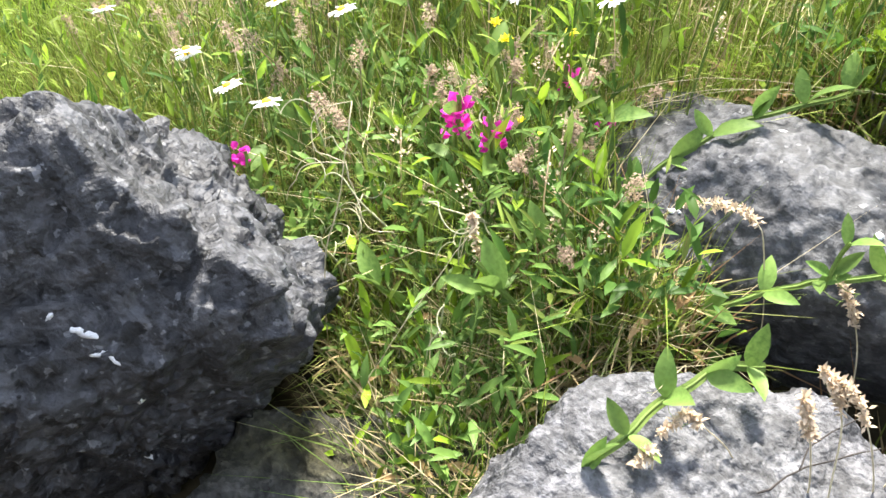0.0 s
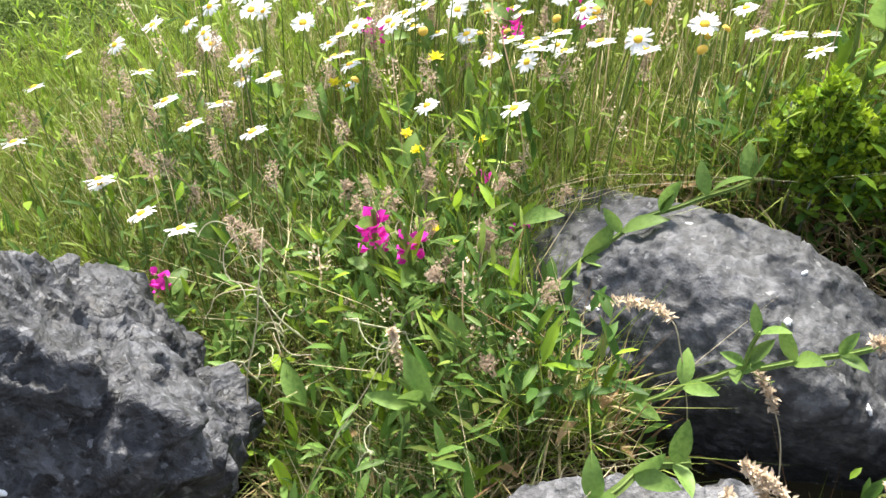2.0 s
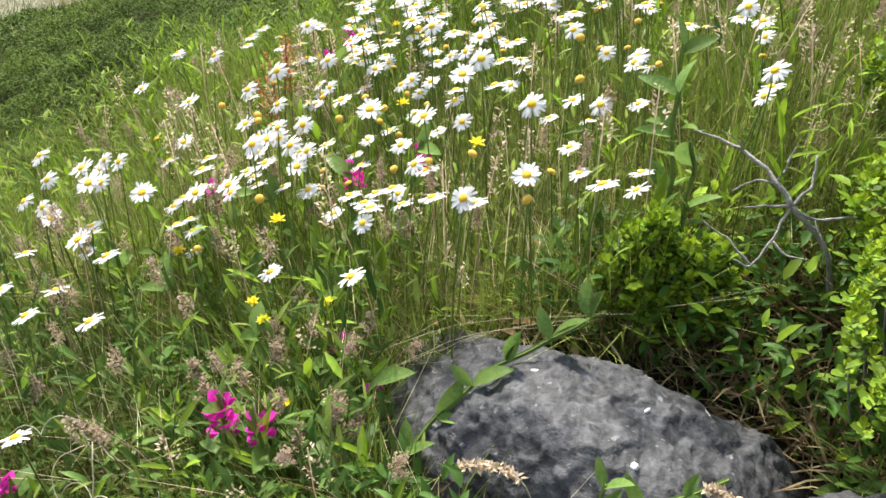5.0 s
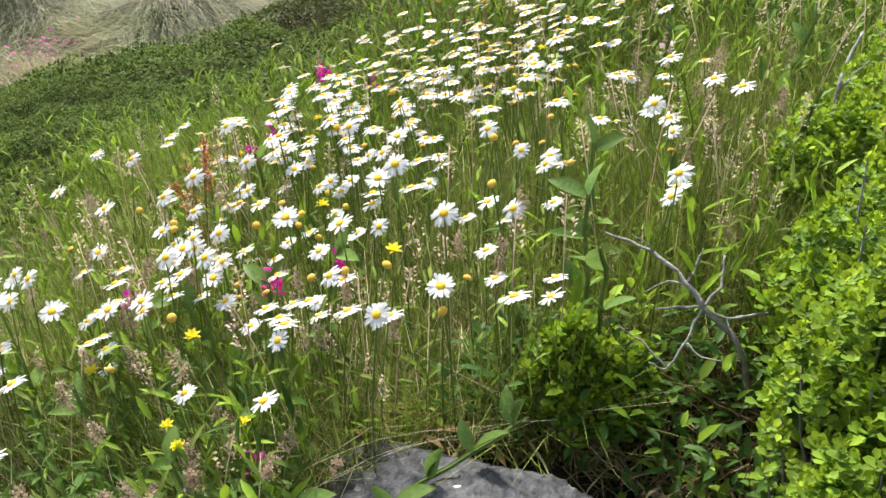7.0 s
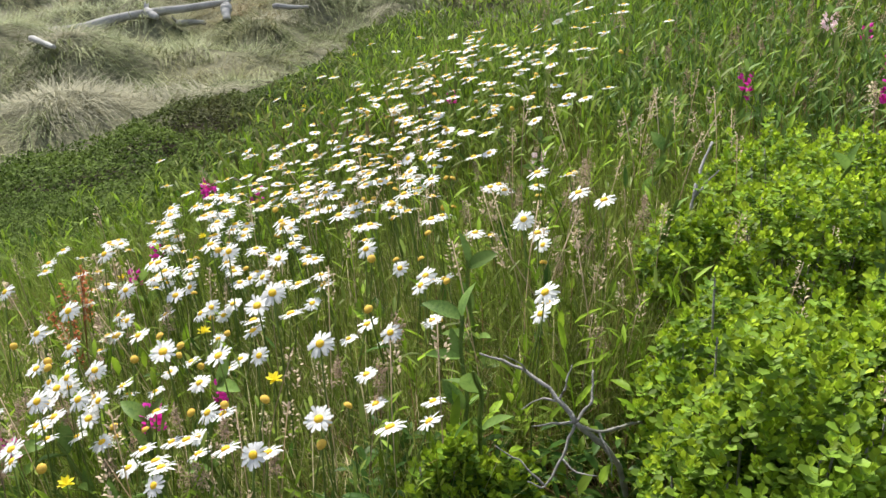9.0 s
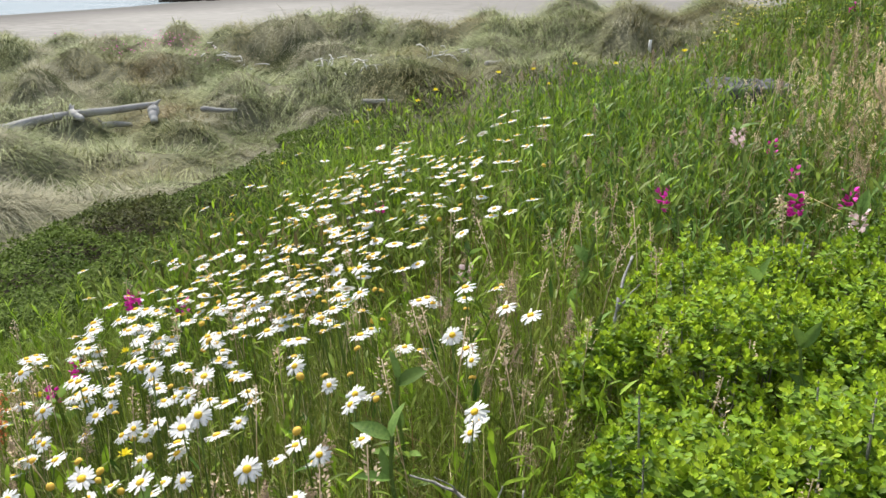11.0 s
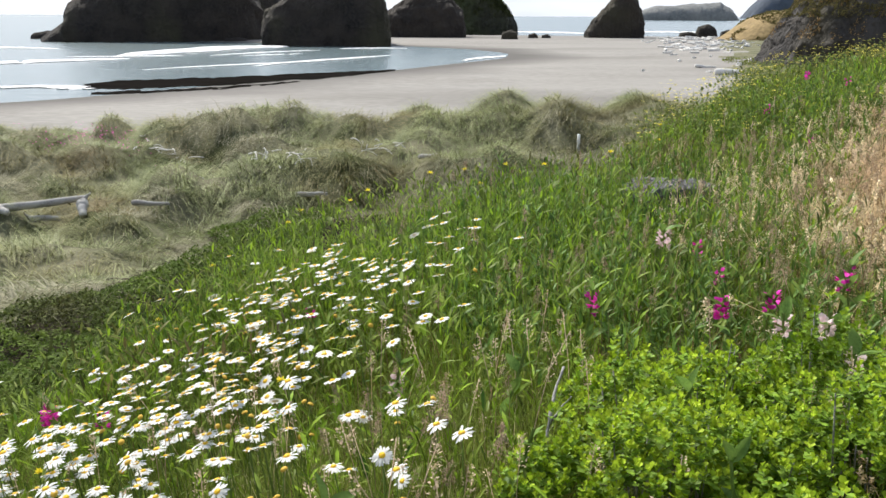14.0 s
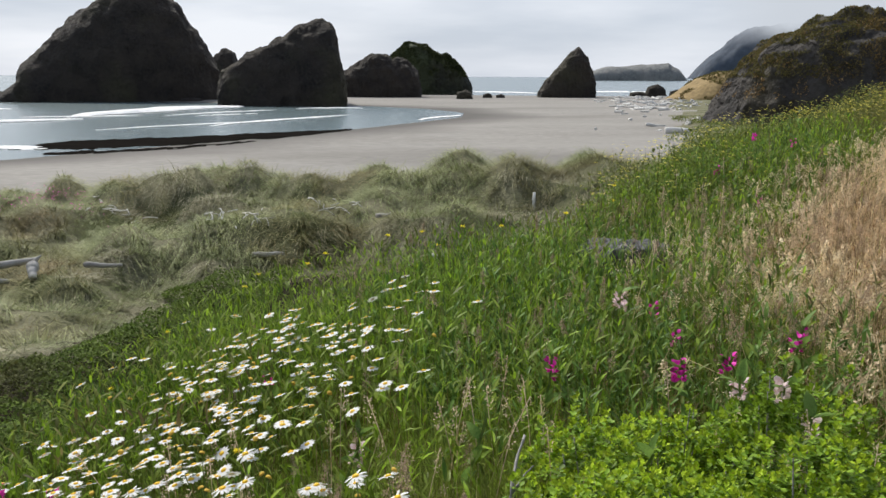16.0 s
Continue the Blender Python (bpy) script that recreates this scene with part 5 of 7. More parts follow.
def dune_grass():
    """Tussocks combed downhill and along the wind, greener on the hummocks, with bleached thatch between."""
    tx, ty = field(26000, -27, 9, 6, 36, rng, lambda x, y: (x < bank_edge(y) - 1.0) & (x > -0.95 * y - 4) & (x < mat_edge(y) + 0.3)
                   & (vnoise(flat(x, y, 1.1)) + 0.5 * vnoise(flat(x, y, 0.4)) > rng.uniform(-1.2, -0.15, len(x))))
    tone = fbm(flat(tx, ty, 0.35), 3) + 0.15 + 0.02 * (ty - 20) + 0.5 * vnoise(flat(tx, ty, 1.6)) + rng.normal(0, 0.2, len(tx))
    down = np.arctan2(ground(tx, ty - 0.3) - ground(tx, ty + 0.3), ground(tx - 0.3, ty) - ground(tx + 0.3, ty))
    steep = np.hypot(ground(tx, ty - 0.3) - ground(tx, ty + 0.3), ground(tx - 0.3, ty) - ground(tx + 0.3, ty)) / 0.6
    for name, sel, mat, label in (("dune_grass", tone > 0.12, G_DUNE, "grey-green dune grass in tussocks"),
                                  ("dark_dune_grass", (tone <= 0.12) & (tone > -0.28), G_DUNE_DARK, "dull olive dune grass combed by the wind"),
                                  ("dry_dune_grass", tone <= -0.28, G_DUNE_PALE, "bleached dune grass thatch between the tussocks")):
        cx, cy, per = tx[sel], ty[sel], 18
        n = len(cx) * per
        r, a = np.abs(rng.normal(0, 0.20, n)), rng.uniform(0, 2 * np.pi, n)
        x, y = np.repeat(cx, per) + r * np.cos(a), np.repeat(cy, per) + r * np.sin(a)
        h = rng.uniform(0.32, 0.75, n) * np.repeat(rng.uniform(0.55, 1.2, len(cx)), per)
        flow = np.where(np.repeat(steep[sel], per) > 0.16, np.repeat(down[sel], per), -0.3)
        flow = np.where(rng.random(n) < 0.12, a, flow) + rng.normal(0, 0.22, n)
        t = turns(flow - np.pi / 2, -np.clip(rng.normal(0.95, 0.25, n), 0.1, 1.4), rng.uniform(0.008, 0.018, n), h, h)
        kind = rng.integers(0, 4, n)
        place = np.stack([x, y, ground(x, y) - 0.01], 1)
        stuff(name, joined([spread(b, t[kind == k], place[kind == k]) for k, b in enumerate(ARCHED)]), mat, label, "dune grass")


dune_grass()


def shrub_mat():
    def below(x, y):
        return (bank_edge(y) - x > 0.02) & (x < -1.7 - 0.3 * np.clip(y - 3.7, 0, 9)) & (x > mat_edge(y) + 0.6 * vnoise(flat(x, y, 0.7)))
    x, y = field(440000, -8.0, -1.0, 0.4, 7.0, rng, below)
    fx, fy = field(340000, -13, -2.5, 0.4, 19.0, rng, lambda x, y: below(x, y) & ((y > 7) | (x < -8)) & (x < mat_edge(y) + 4.0))
    far = np.concatenate([np.zeros(len(x)), np.ones(len(fx))])
    x, y = np.concatenate([x, fx]), np.concatenate([y, fy])
    n = len(x)
    lift = 0.34 + 0.17 * fbm(flat(x, y, 1.2), 3) + 0.07 * vnoise(flat(x, y, 7))
    lift = lift * (0.45 + 0.55 * step(0.0, 1.3, bank_edge(y) - x)) * (0.4 + 0.6 * step(0.0, 0.8, x - mat_edge(y)))
    z = ground(x, y) + lift * rng.uniform(0.2, 1.0, n) ** 0.35
    s = rng.uniform(0.014, 0.032, n) * (1 + 0.9 * far)
    t = turns(rng.uniform(0, 2 * np.pi, n), rng.uniform(-0.2, 1.4, n), s * 1.3, s, s)
    stuff("low_shrub_mat", spread(SCALE_LEAF, t, np.stack([x, y, z], 1)), L_MAT, "dark low evergreen shrubs below the meadow", "shrub")


shrub_mat()


def shore_scrub():
    """Low grass and scrub where the bank runs down to the beach."""
    x, y = field(26000, 5, 50, 45, 150, rng, lambda x, y: (x > bank_edge(y) - 2.5 + 3 * vnoise(flat(x, y, 0.12))) & (x < bank_edge(y) + 9) & (vnoise(flat(x, y, 0.35)) > rng.uniform(-1.0, 0.2, len(x))))
    s = rng.uniform(0.18, 0.5, len(x))
    stuff("shore_scrub", spread(DIAMOND, turns(rng.uniform(0, 6.28, len(x)), rng.uniform(0.2, 1.4, len(x)), s * 0.7, s, s), np.stack([x, y, ground(x, y) + rng.uniform(0, 0.35, len(x))], 1)),
          L_BANK, "low green scrub where the bank meets the beach", "scrub")


shore_scrub()


def dune_blossom():
    x, y = np.concatenate([rng.normal(-13.3, 0.9, 200), rng.normal(-9.1, 0.3, 60)]), np.concatenate([rng.normal(24.0, 0.5, 200), rng.normal(8.1, 0.3, 60)])
    s = rng.uniform(0.03, 0.06, 260)
    stuff("dune_blossom", spread(DIAMOND, turns(rng.uniform(0, 6.28, 260), rng.uniform(-0.4, 1, 260), s, s, s), np.stack([x, y, ground(x, y) + rng.uniform(0.3, 0.65, 260)], 1)),
          PINK, "patch of magenta blossom on the dune", "flowers")


dune_blossom()


def bleached_twigs():
    """Dead grey-white twigs lying in the hollows of the dunes."""
    r = np.random.default_rng(41)
    out = []
    for cx, cy, wide, count in ((-11.6, 25.0, 0.5, 22), (-7.0, 20.9, 0.35, 16), (-6.2, 20.8, 0.3, 10), (-4.7, 22.3, 0.4, 14), (-9.3, 22.5, 0.5, 10)):
        for _ in range(count):
            x, y, a, long = cx + r.normal(0, wide), cy + r.normal(0, wide * 0.6), r.normal(-0.9, 0.6), r.uniform(0.15, 0.5)
            z = float(ground(x, y)) + r.uniform(0.1, 0.32)
            line = bezier([(x, y, z), (x + 0.5 * long * math.cos(a), y + 0.5 * long * math.sin(a), z + r.uniform(0, 0.04)), (x + long * math.cos(a), y + long * math.sin(a), z + r.uniform(-0.12, 0.08))], 4)
            out.append(tube(line, r.uniform(0.008, 0.016), 4))
    stuff("bleached_twigs", joined(out), LOG_WHITE, "bleached dead twigs tangled in the dune grass", "driftwood")


bleached_twigs()
# ---- lime shrub ----
SHRUB_LEAF = Shape([(0, 0, 0), (-0.42, 0.55, 0.14), (-0.28, 0.98, 0.04), (0.24, 0.97, 0.02), (0.43, 0.60, 0.14), (0, 0.66, -0.04)],
                   [[0, 5, 1], [1, 5, 2], [2, 5, 3], [3, 5, 4], [4, 5, 0]])
def shrub(cx, cy, rx, ry, height, n_sprigs, seed, label):
    """A bush of leaning twigs that end in rosettes of small rounded leaves."""
    r = np.random.default_rng(seed)
    base = float(ground(cx, cy))
    ob = thing("shrub", label, "shrub", "lime shrubs beside the boulders", at=(cx, cy, base))
    a, q = r.uniform(0, 2 * np.pi, n_sprigs), np.sqrt(r.uniform(0, 1, n_sprigs))
    px, py = rx * q * np.cos(a), ry * q * np.sin(a)
    dome = np.sqrt(np.clip(1 - 0.75 * q ** 2, 0, 1))
    pz = height * dome * r.uniform(0.5, 1.0, n_sprigs) ** 0.6 * (1 + 0.16 * vnoise(flat(px + cx, py + cy, 7))) * np.where(r.random(n_sprigs) < 0.10, r.uniform(1.08, 1.22, n_sprigs), 1.0)
    tips = np.stack([px, py, pz], 1)
    for k in range(0, n_sprigs, 16):
        foot = np.array([px[k] * 0.25, py[k] * 0.25, -0.02])
        mid = (foot + tips[k]) / 2 + np.array([px[k] * 0.15, py[k] * 0.15, -0.03])
        part("twig", tube(bezier([foot, mid, tips[k]], 6), [0.004, 0.0035, 0.003, 0.0025, 0.002, 0.0015], 4), WOOD, ob)
    per = 13
    n = n_sprigs * per
    c = np.repeat(tips, per, 0)
    ring = np.tile(np.arange(per), n_sprigs)
    az = ring * 2.4 + np.repeat(r.uniform(0, 6.28, n_sprigs), per)
    up = np.interp(ring, [0, per - 1], [1.3, 0.15]) + r.normal(0, 0.2, n)
    drop = np.interp(ring, [0, per - 1], [0.0, 0.030])
    s = np.interp(ring, [0, per - 1], [0.011, 0.018]) * r.uniform(0.7, 1.25, n)
    place = c + np.stack([r.normal(0, 0.004, n), r.normal(0, 0.004, n), -drop], 1)
    t, young = turns(az, up, s, s, s), ring < 7
    tagged(part("young_foliage", spread(SHRUB_LEAF, t[young], place[young]), L_SHRUB, ob, "lime yellow young leaves"), kind="stuff")
    tagged(part("foliage", spread(SHRUB_LEAF, t[~young], place[~young]), L_SHRUB_OLD, ob), kind="stuff")
    return ob


for k, (cx, cy, rx, ry, h, n) in enumerate([(0.34, 1.42, 0.20, 0.18, 0.50, 260), (0.40, 0.97, 0.17, 0.14, 0.52, 200), (0.52, 1.40, 0.24, 0.20, 0.45, 320), (0.68, 1.52, 0.32, 0.28, 0.48, 430), (0.46, 1.90, 0.36, 0.26, 0.48, 480),
                                            (0.90, 1.98, 0.34, 0.3, 0.48, 430), (0.54, 2.32, 0.36, 0.24, 0.46, 380), (0.84, 1.20, 0.3, 0.26, 0.50, 330),
                                            (1.12, 1.60, 0.27, 0.3, 0.48, 280), (0.92, 2.38, 0.3, 0.22, 0.44, 300), (1.25, 2.1, 0.26, 0.26, 0.46, 240),
                                            (-0.13, 1.23, 0.10, 0.08, 0.26, 100), (-0.05, 1.27, 0.08, 0.08, 0.24, 70), (0.62, 0.98, 0.22, 0.2, 0.44, 220), (0.36, 1.15, 0.19, 0.16, 0.58, 260), (0.56, 1.24, 0.18, 0.16, 0.43, 170)]):
    shrub(cx, cy, rx, ry, h, int(1.6 * n), 70 + k, "lime green shrub with small rounded leaves")


# ---- daisies ----
def dome_shape(radius, high, sides=9):
    v = []
    for q, h in ((1.0, -0.06), (0.97, 0.24), (0.7, 0.5), (0.3, 0.6)):
        v += [(q * radius * math.cos(t), q * radius * math.sin(t), h * radius * high) for t in np.arange(sides) * 2 * np.pi / sides]
    f = [[k * sides + j, k * sides + (j + 1) % sides, (k + 1) * sides + (j + 1) % sides, (k + 1) * sides + j] for k in range(3) for j in range(sides)]
    return Shape(v, f + [list(range(3 * sides, 4 * sides))])


def ray_petal(droop):
    """A narrow blunt-ended petal one unit long in +y."""
    v = []
    for s, w in ((0.0, 0.04), (0.45, 0.083), (0.85, 0.09), (1.0, 0.045)):
        v += [(-w, s, 0.012 - droop * s * s), (w, s, 0.012 - droop * s * s)]
    return Shape(v, [[0, 1, 3, 2], [2, 3, 5, 4], [4, 5, 7, 6]])


def daisy(height, seed, radius=0.027, faded=False, nod=0.22):
    r = np.random.default_rng(seed)
    if faded:
        ob = thing("spent_daisy", "spent daisy with a bare orange-yellow centre", "daisy", "spent daisies in the meadow")
    else:
        ob = thing("daisy", "white daisy with a yellow centre in the meadow", "daisy", "daisies in the meadow")
    lean = r.normal(0, 0.03, 2)
    head = np.array([lean[0], lean[1], height])
    pts = bezier([(0, 0, -0.03), (lean[0] * 0.2, lean[1] * 0.2, height * 0.5), head], 6)
    part("stem", tube(pts, 0.0016, 4), STEM, ob)
    face = pose(*head, math.degrees(r.normal(nod, 0.2)), math.degrees(r.normal(-0.36, 0.18)), r.uniform(-20, 20))
    if faded:
        part("disc", moved(dome_shape(radius * 0.34, 1.2), face), DISC_OLD, ob)
        return ob
    n = int(r.integers(20, 25))
    az = np.arange(n) * 2 * np.pi / n + r.normal(0, 0.05, n)
    petal = ray_petal(r.uniform(0.0, 0.35))
    ring = spread(petal, turns(az, r.normal(0.1, 0.1, n), radius * 1.25, radius * r.uniform(0.80, 1.04, n), radius),
                  np.stack([-np.sin(az) * 0.002, np.cos(az) * 0.002, 0 * az], 1))
    part("petals", moved(ring, face), PETAL, ob, smooth=False)
    part("disc", moved(dome_shape(radius * 0.34, 1.0), face), DISC, ob)
    return ob


DISC_OLD = material("orange_spent_disc", (0.55, 0.33, 0.04), (0.70, 0.47, 0.06), 400, 0.8, 0.6, 4, bump_size=0.001)


def plant(proto, x, y, turn=0.0, scale=1.0, sink=0.0):
    return copy_thing(proto, pose(x, y, float(ground(x, y)) - sink, 0, 0, turn) @ Matrix.Scale(scale, 4))


# heads that stand out, as places on the bank
NEAR_DAISIES = [(-0.72, 1.15), (-0.62, 1.16), (-0.6, 1.23), (-0.96, 1.3), (-0.85, 1.22), (-0.82, 1.13), (-0.34, 1.19),
                (-0.22, 1.2), (-0.28, 1.28), (-0.27, 1.32), (-0.27, 1.51), (-0.27, 1.56), (-0.44, 1.54), (-0.42, 1.46), (-0.34, 1.72), (-0.6, 1.82), (-0.5, 1.36),
                (-0.81, 1.7), (-0.69, 1.61), (-0.67, 1.52), (-0.81, 1.51), (-0.71, 1.33), (-0.69, 1.38), (-0.68, 1.47), (-0.58, 1.31), (-0.08, 1.5), (-0.05, 1.43),
                (-0.03, 1.34), (-0.11, 1.75), (-0.19, 1.84), (-0.08, 1.76), (-0.1, 1.7)]
FRONT_DAISIES = [(-1.02, 0.51), (-0.89, 0.53), (-1.15, 0.56), (-1.17, 0.54), (-1.42, 0.56), (-0.94, 0.70), (-1.08, 0.80), (-1.22, 0.73), (-1.71, 0.75), (-0.55, 0.87),
                 (-0.52, 1.12), (-0.44, 1.11), (-0.23, 1.13), (-0.63, 1.11), (-0.60, 1.09), (-1.32, 0.92), (-1.25, 0.98), (-1.11, 0.70), (-1.76, 0.88), (-1.06, 0.86)]
FAR_DAISIES = [(-0.66, 1.73), (-0.72, 1.78), (-0.65, 1.79), (-0.58, 1.47), (-0.5, 1.94), (-0.56, 1.89), (-1.25, 1.81), (-1.04, 1.67), (-1.0, 1.54), (-0.87, 1.27),
               (-0.74, 3.63), (-0.55, 3.59), (-0.6, 3.61), (-0.42, 3.6), (-0.44, 3.4), (-0.45, 3.28), (-0.18, 2.63), (-0.12, 2.55), (-0.22, 2.14), (-0.24, 1.91),
               (-0.14, 1.9), (-0.03, 1.9), (0.04, 1.84), (-1.3, 3.25), (-0.91, 3.23), (-1.25, 3.52), (-1.06, 3.22), (-1.1, 3.09), (-0.89, 3.45), (-1.34, 2.96),
               (-1.5, 3.09), (-0.76, 2.54), (-0.52, 2.22), (-0.36, 2.04), (-1.21, 2.8), (-1.19, 2.91), (-0.52, 3.45), (-0.38, 3.45), (-0.47, 3.55)]


def far_daisies(spots, r):
    """The drift of daisy heads at the far side of the meadow."""
    n = len(spots)
    az = np.arange(11) * 2 * np.pi / 11
    head = spread(leaf(0.42, 0.05, 0.15), turns(az, az * 0 + 0.1, 0.027, 0.023, 0.023), np.zeros((11, 3)))
    place = np.stack([spots[:, 0], spots[:, 1], ground(spots[:, 0], spots[:, 1]) + r.uniform(0.33, 0.46, n)], 1)
    t = turns(r.normal(-1.9, 0.45, n), r.normal(0.34, 0.16, n), *(r.uniform(1.0, 1.25, n),) * 3)
    stuff("daisy_drift", spread(head, t, place), PETAL, "drift of white daisies at the far side of the meadow", "daisies")
    stuff("daisy_drift_centres", spread(dome_shape(0.0075, 1.0, 6), t, place), DISC, "yellow centres of the far daisies", "daisies")


def daisies():
    heights = (0.34, 0.37, 0.40, 0.42, 0.44, 0.46)
    protos = [daisy(h, 200 + k, 0.0215 + 0.0012 * (k % 4)) for k, h in enumerate(heights)]
    beyond = [daisy(h, 210 + k, 0.0225 + 0.001 * k, False, -0.12) for k, h in enumerate((0.37, 0.41, 0.45))]
    r = np.random.default_rng(77)
    spots = NEAR_DAISIES + FAR_DAISIES
    for proto, (x, y) in zip(protos, spots):
        proto.matrix_world = Matrix.Translation((x, y, float(ground(x, y)) - 0.01))
    spots = spots[len(protos):]
    for proto, (x, y) in zip(beyond, ((-0.95, 2.42), (-0.7, 2.5), (-1.1, 2.3))):
        proto.matrix_world = Matrix.Translation((x, y, float(ground(x, y)) - 0.01))
    for x, y in FRONT_DAISIES:
        plant(protos[2], x, y, r.uniform(-30, 30), r.uniform(0.98, 1.06))
    for _ in range(26):
        x, y = r.normal(-1.30, 0.24), r.normal(1.05, 0.15)
        spots.append((x, max(0.8, y)))
    while len(spots) < 600:
        x, y = r.uniform(-1.9, 0.1), r.uniform(0.9, 4.1)
        dens = math.exp(-((x + 0.88 - 0.02 * (y - 2) - 0.25 * max(0, y - 3)) / 0.42) ** 2) * np.interp(y, [0.9, 1.2, 1.7, 3.2, 3.9, 4.1], [0.25, 0.7, 1, 0.9, 0.8, 0.2])
        dens *= 0.4 + 0.6 * (vnoise(np.array([[x * 3, y * 3, 5.0]]))[0] > -0.1)
        if r.random() < dens:
            spots.append((x, y))
    spots.sort(key=lambda p: p[1])
    many = spots[270:]
    for x, y in spots[:270]:
        kinds = beyond if y > 1.75 else protos
        plant(kinds[r.integers(0, len(kinds))], x + r.normal(0, 0.006), y, r.uniform(-30, 30), r.uniform(0.88, 1.08))
    spent = [daisy(h, 240 + k, 0.026, True) for k, h in enumerate((0.36, 0.41, 0.44))]
    for k, proto in enumerate(spent):
        proto.matrix_world = Matrix.Translation((-0.65 - 0.05 * k, 1.25 + 0.1 * k, float(ground(-0.65 - 0.05 * k, 1.25 + 0.1 * k))))
    far_daisies(np.array(many), r)
    for _ in range(80):
        x, y = r.normal(-0.72, 0.34), r.uniform(0.95, 3.3)
        if x > bank_edge(y) and not (x > -0.3 and y < 1.5):
            plant(spent[r.integers(0, 3)], x, y, r.uniform(0, 360), r.uniform(0.85, 1.05))


daisies()


# ---- sweet peas ----
PEA_LEAVES = [fine_leaf(w, f, d).mesh("pea_leaf") for w, f, d in ((0.42, 0.25, 0.15), (0.46, 0.15, 0.35), (0.36, 0.3, 0.05))]
for m_ in PEA_LEAVES:
    m_.materials.append(L_PEA)


def petal_fan():
    """One pea blossom, two centimetres high: a broad folded banner and two wings."""
    banner = moved(leaf(1.15, 0.10, 0.35, 0.92), pose(0, 0, 0, 70, 0, 0) @ Matrix.Scale(0.021, 4))
    w1 = moved(leaf(0.62, 0.2, 0.2), pose(0.002, 0, 0.002, 25, 40, 20) @ Matrix.Scale(0.015, 4))
    w2 = moved(leaf(0.62, 0.2, 0.2), pose(-0.002, 0, 0.002, 25, -40, -20) @ Matrix.Scale(0.015, 4))
    return joined([banner, w1, w2])


BLOSSOMS = {}
for key, mat in (("pink", PINK), ("pale", PALE_PINK)):
    BLOSSOMS[key] = petal_fan().mesh("blossom")
    BLOSSOMS[key].materials.append(mat)


def sub(name, mesh, parent, m):
    ob = new(name, mesh)
    ob.parent = parent
    ob.matrix_local = m
    return ob


def raceme(ob, tip, r, count, key, size=1.0):
    count = round(1.7 * count)
    for k in range(count):
        z = tip[2] - 0.055 * size * k / max(count, 1)
        a = k * 2.4 + r.uniform(0, 1)
        sub("blossom", BLOSSOMS[key], ob, pose(tip[0] + 0.011 * size * math.cos(a), tip[1] + 0.011 * size * math.sin(a), z,
            r.uniform(-20, 25), 0, math.degrees(a) - 90 + r.uniform(-40, 40)) @ Matrix.Scale(size * r.uniform(0.75, 1.05), 4))


def pea_vine(points, seed, label, leaf_len=0.072, gap=0.06, winged=0.0042, group="sweet pea vines"):
    """A trailing or climbing winged stem with paired leaves and tendrils; points are places in the world."""
    r = np.random.default_rng(seed)
    base = np.array(points[0])
    line = bezier(points, 6 * len(points)) - base
    line = line + 0.010 * np.stack([vnoise(line * 14 + seed + 5 * k) for k in range(3)], 1) * np.array([1, 1, 0.5])
    ob = thing("sweet_pea_vine", label, "sweet pea", group, at=tuple(base))
    ribbon = tube(line, np.linspace(0.0028, 0.0016, len(line)), 5)
    side = np.cross(np.gradient(line, axis=0), [0.2, -0.6, 0.7])
    side /= np.linalg.norm(side, axis=1)[:, None] + 1e-9
    wv = np.concatenate([line - side * winged, line + side * winged])
    n = len(line)
    wing = Shape(wv, [[k, k + 1, n + k + 1, n + k] for k in range(n - 1)])
    part("stem", joined([ribbon, wing]), STEM, ob)
    arc = np.concatenate([[0], np.cumsum(np.linalg.norm(np.diff(line, axis=0), axis=1))])
    s = gap * 0.5
    while s < arc[-1]:
        p = np.array([np.interp(s, arc, line[:, k]) for k in range(3)])
        q = np.array([np.interp(min(s + 0.02, arc[-1]), arc, line[:, k]) for k in range(3)]) - p
        head = math.degrees(math.atan2(q[1], q[0])) - 90
        for flip in (-1, 1):
            size = leaf_len * r.uniform(0.7, 1.15)
            sub("leaf", PEA_LEAVES[r.integers(0, 3)], ob,
                pose(*p, r.uniform(15, 85), r.uniform(-40, 40), head + flip * r.uniform(20, 95)) @ Matrix.Scale(size, 4))
        if r.random() < 0.6:
            a = r.uniform(0, 6.28)
            t = np.linspace(0, 1, 12)
            curl = np.stack([p[0] + 0.05 * t * math.cos(a) + 0.008 * np.cos(9 * t), p[1] + 0.05 * t * math.sin(a) + 0.008 * np.sin(9 * t), p[2] + 0.03 * t - 0.03 * t * t], 1)
            part("tendril", tube(curl, 0.0006, 3), STEM, ob)
        s += gap * r.uniform(0.8, 1.3)
    return ob


pea_vine([(-0.42, 0.68, 0.03), (-0.40, 0.70, 0.117), (-0.382, 0.74, 0.165), (-0.355, 0.78, 0.212), (-0.33, 0.84, 0.25), (-0.309, 0.88, 0.270), (-0.279, 0.92, 0.295), (-0.24, 0.97, 0.312), (-0.209, 1.03, 0.315), (-0.17, 1.12, 0.30)],
         901, "green sweet pea vine climbing over the grey boulder", 0.066, 0.075)
pea_vine([(-0.23, 0.63, 0.05), (-0.204, 0.645, 0.109), (-0.166, 0.665, 0.188), (-0.118, 0.69, 0.222), (-0.074, 0.715, 0.25), (-0.051, 0.735, 0.268), (-0.013, 0.76, 0.285), (0.027, 0.79, 0.302), (0.10, 0.84, 0.32)],
         902, "green sweet pea vine hanging across the boulder", 0.056, 0.066)
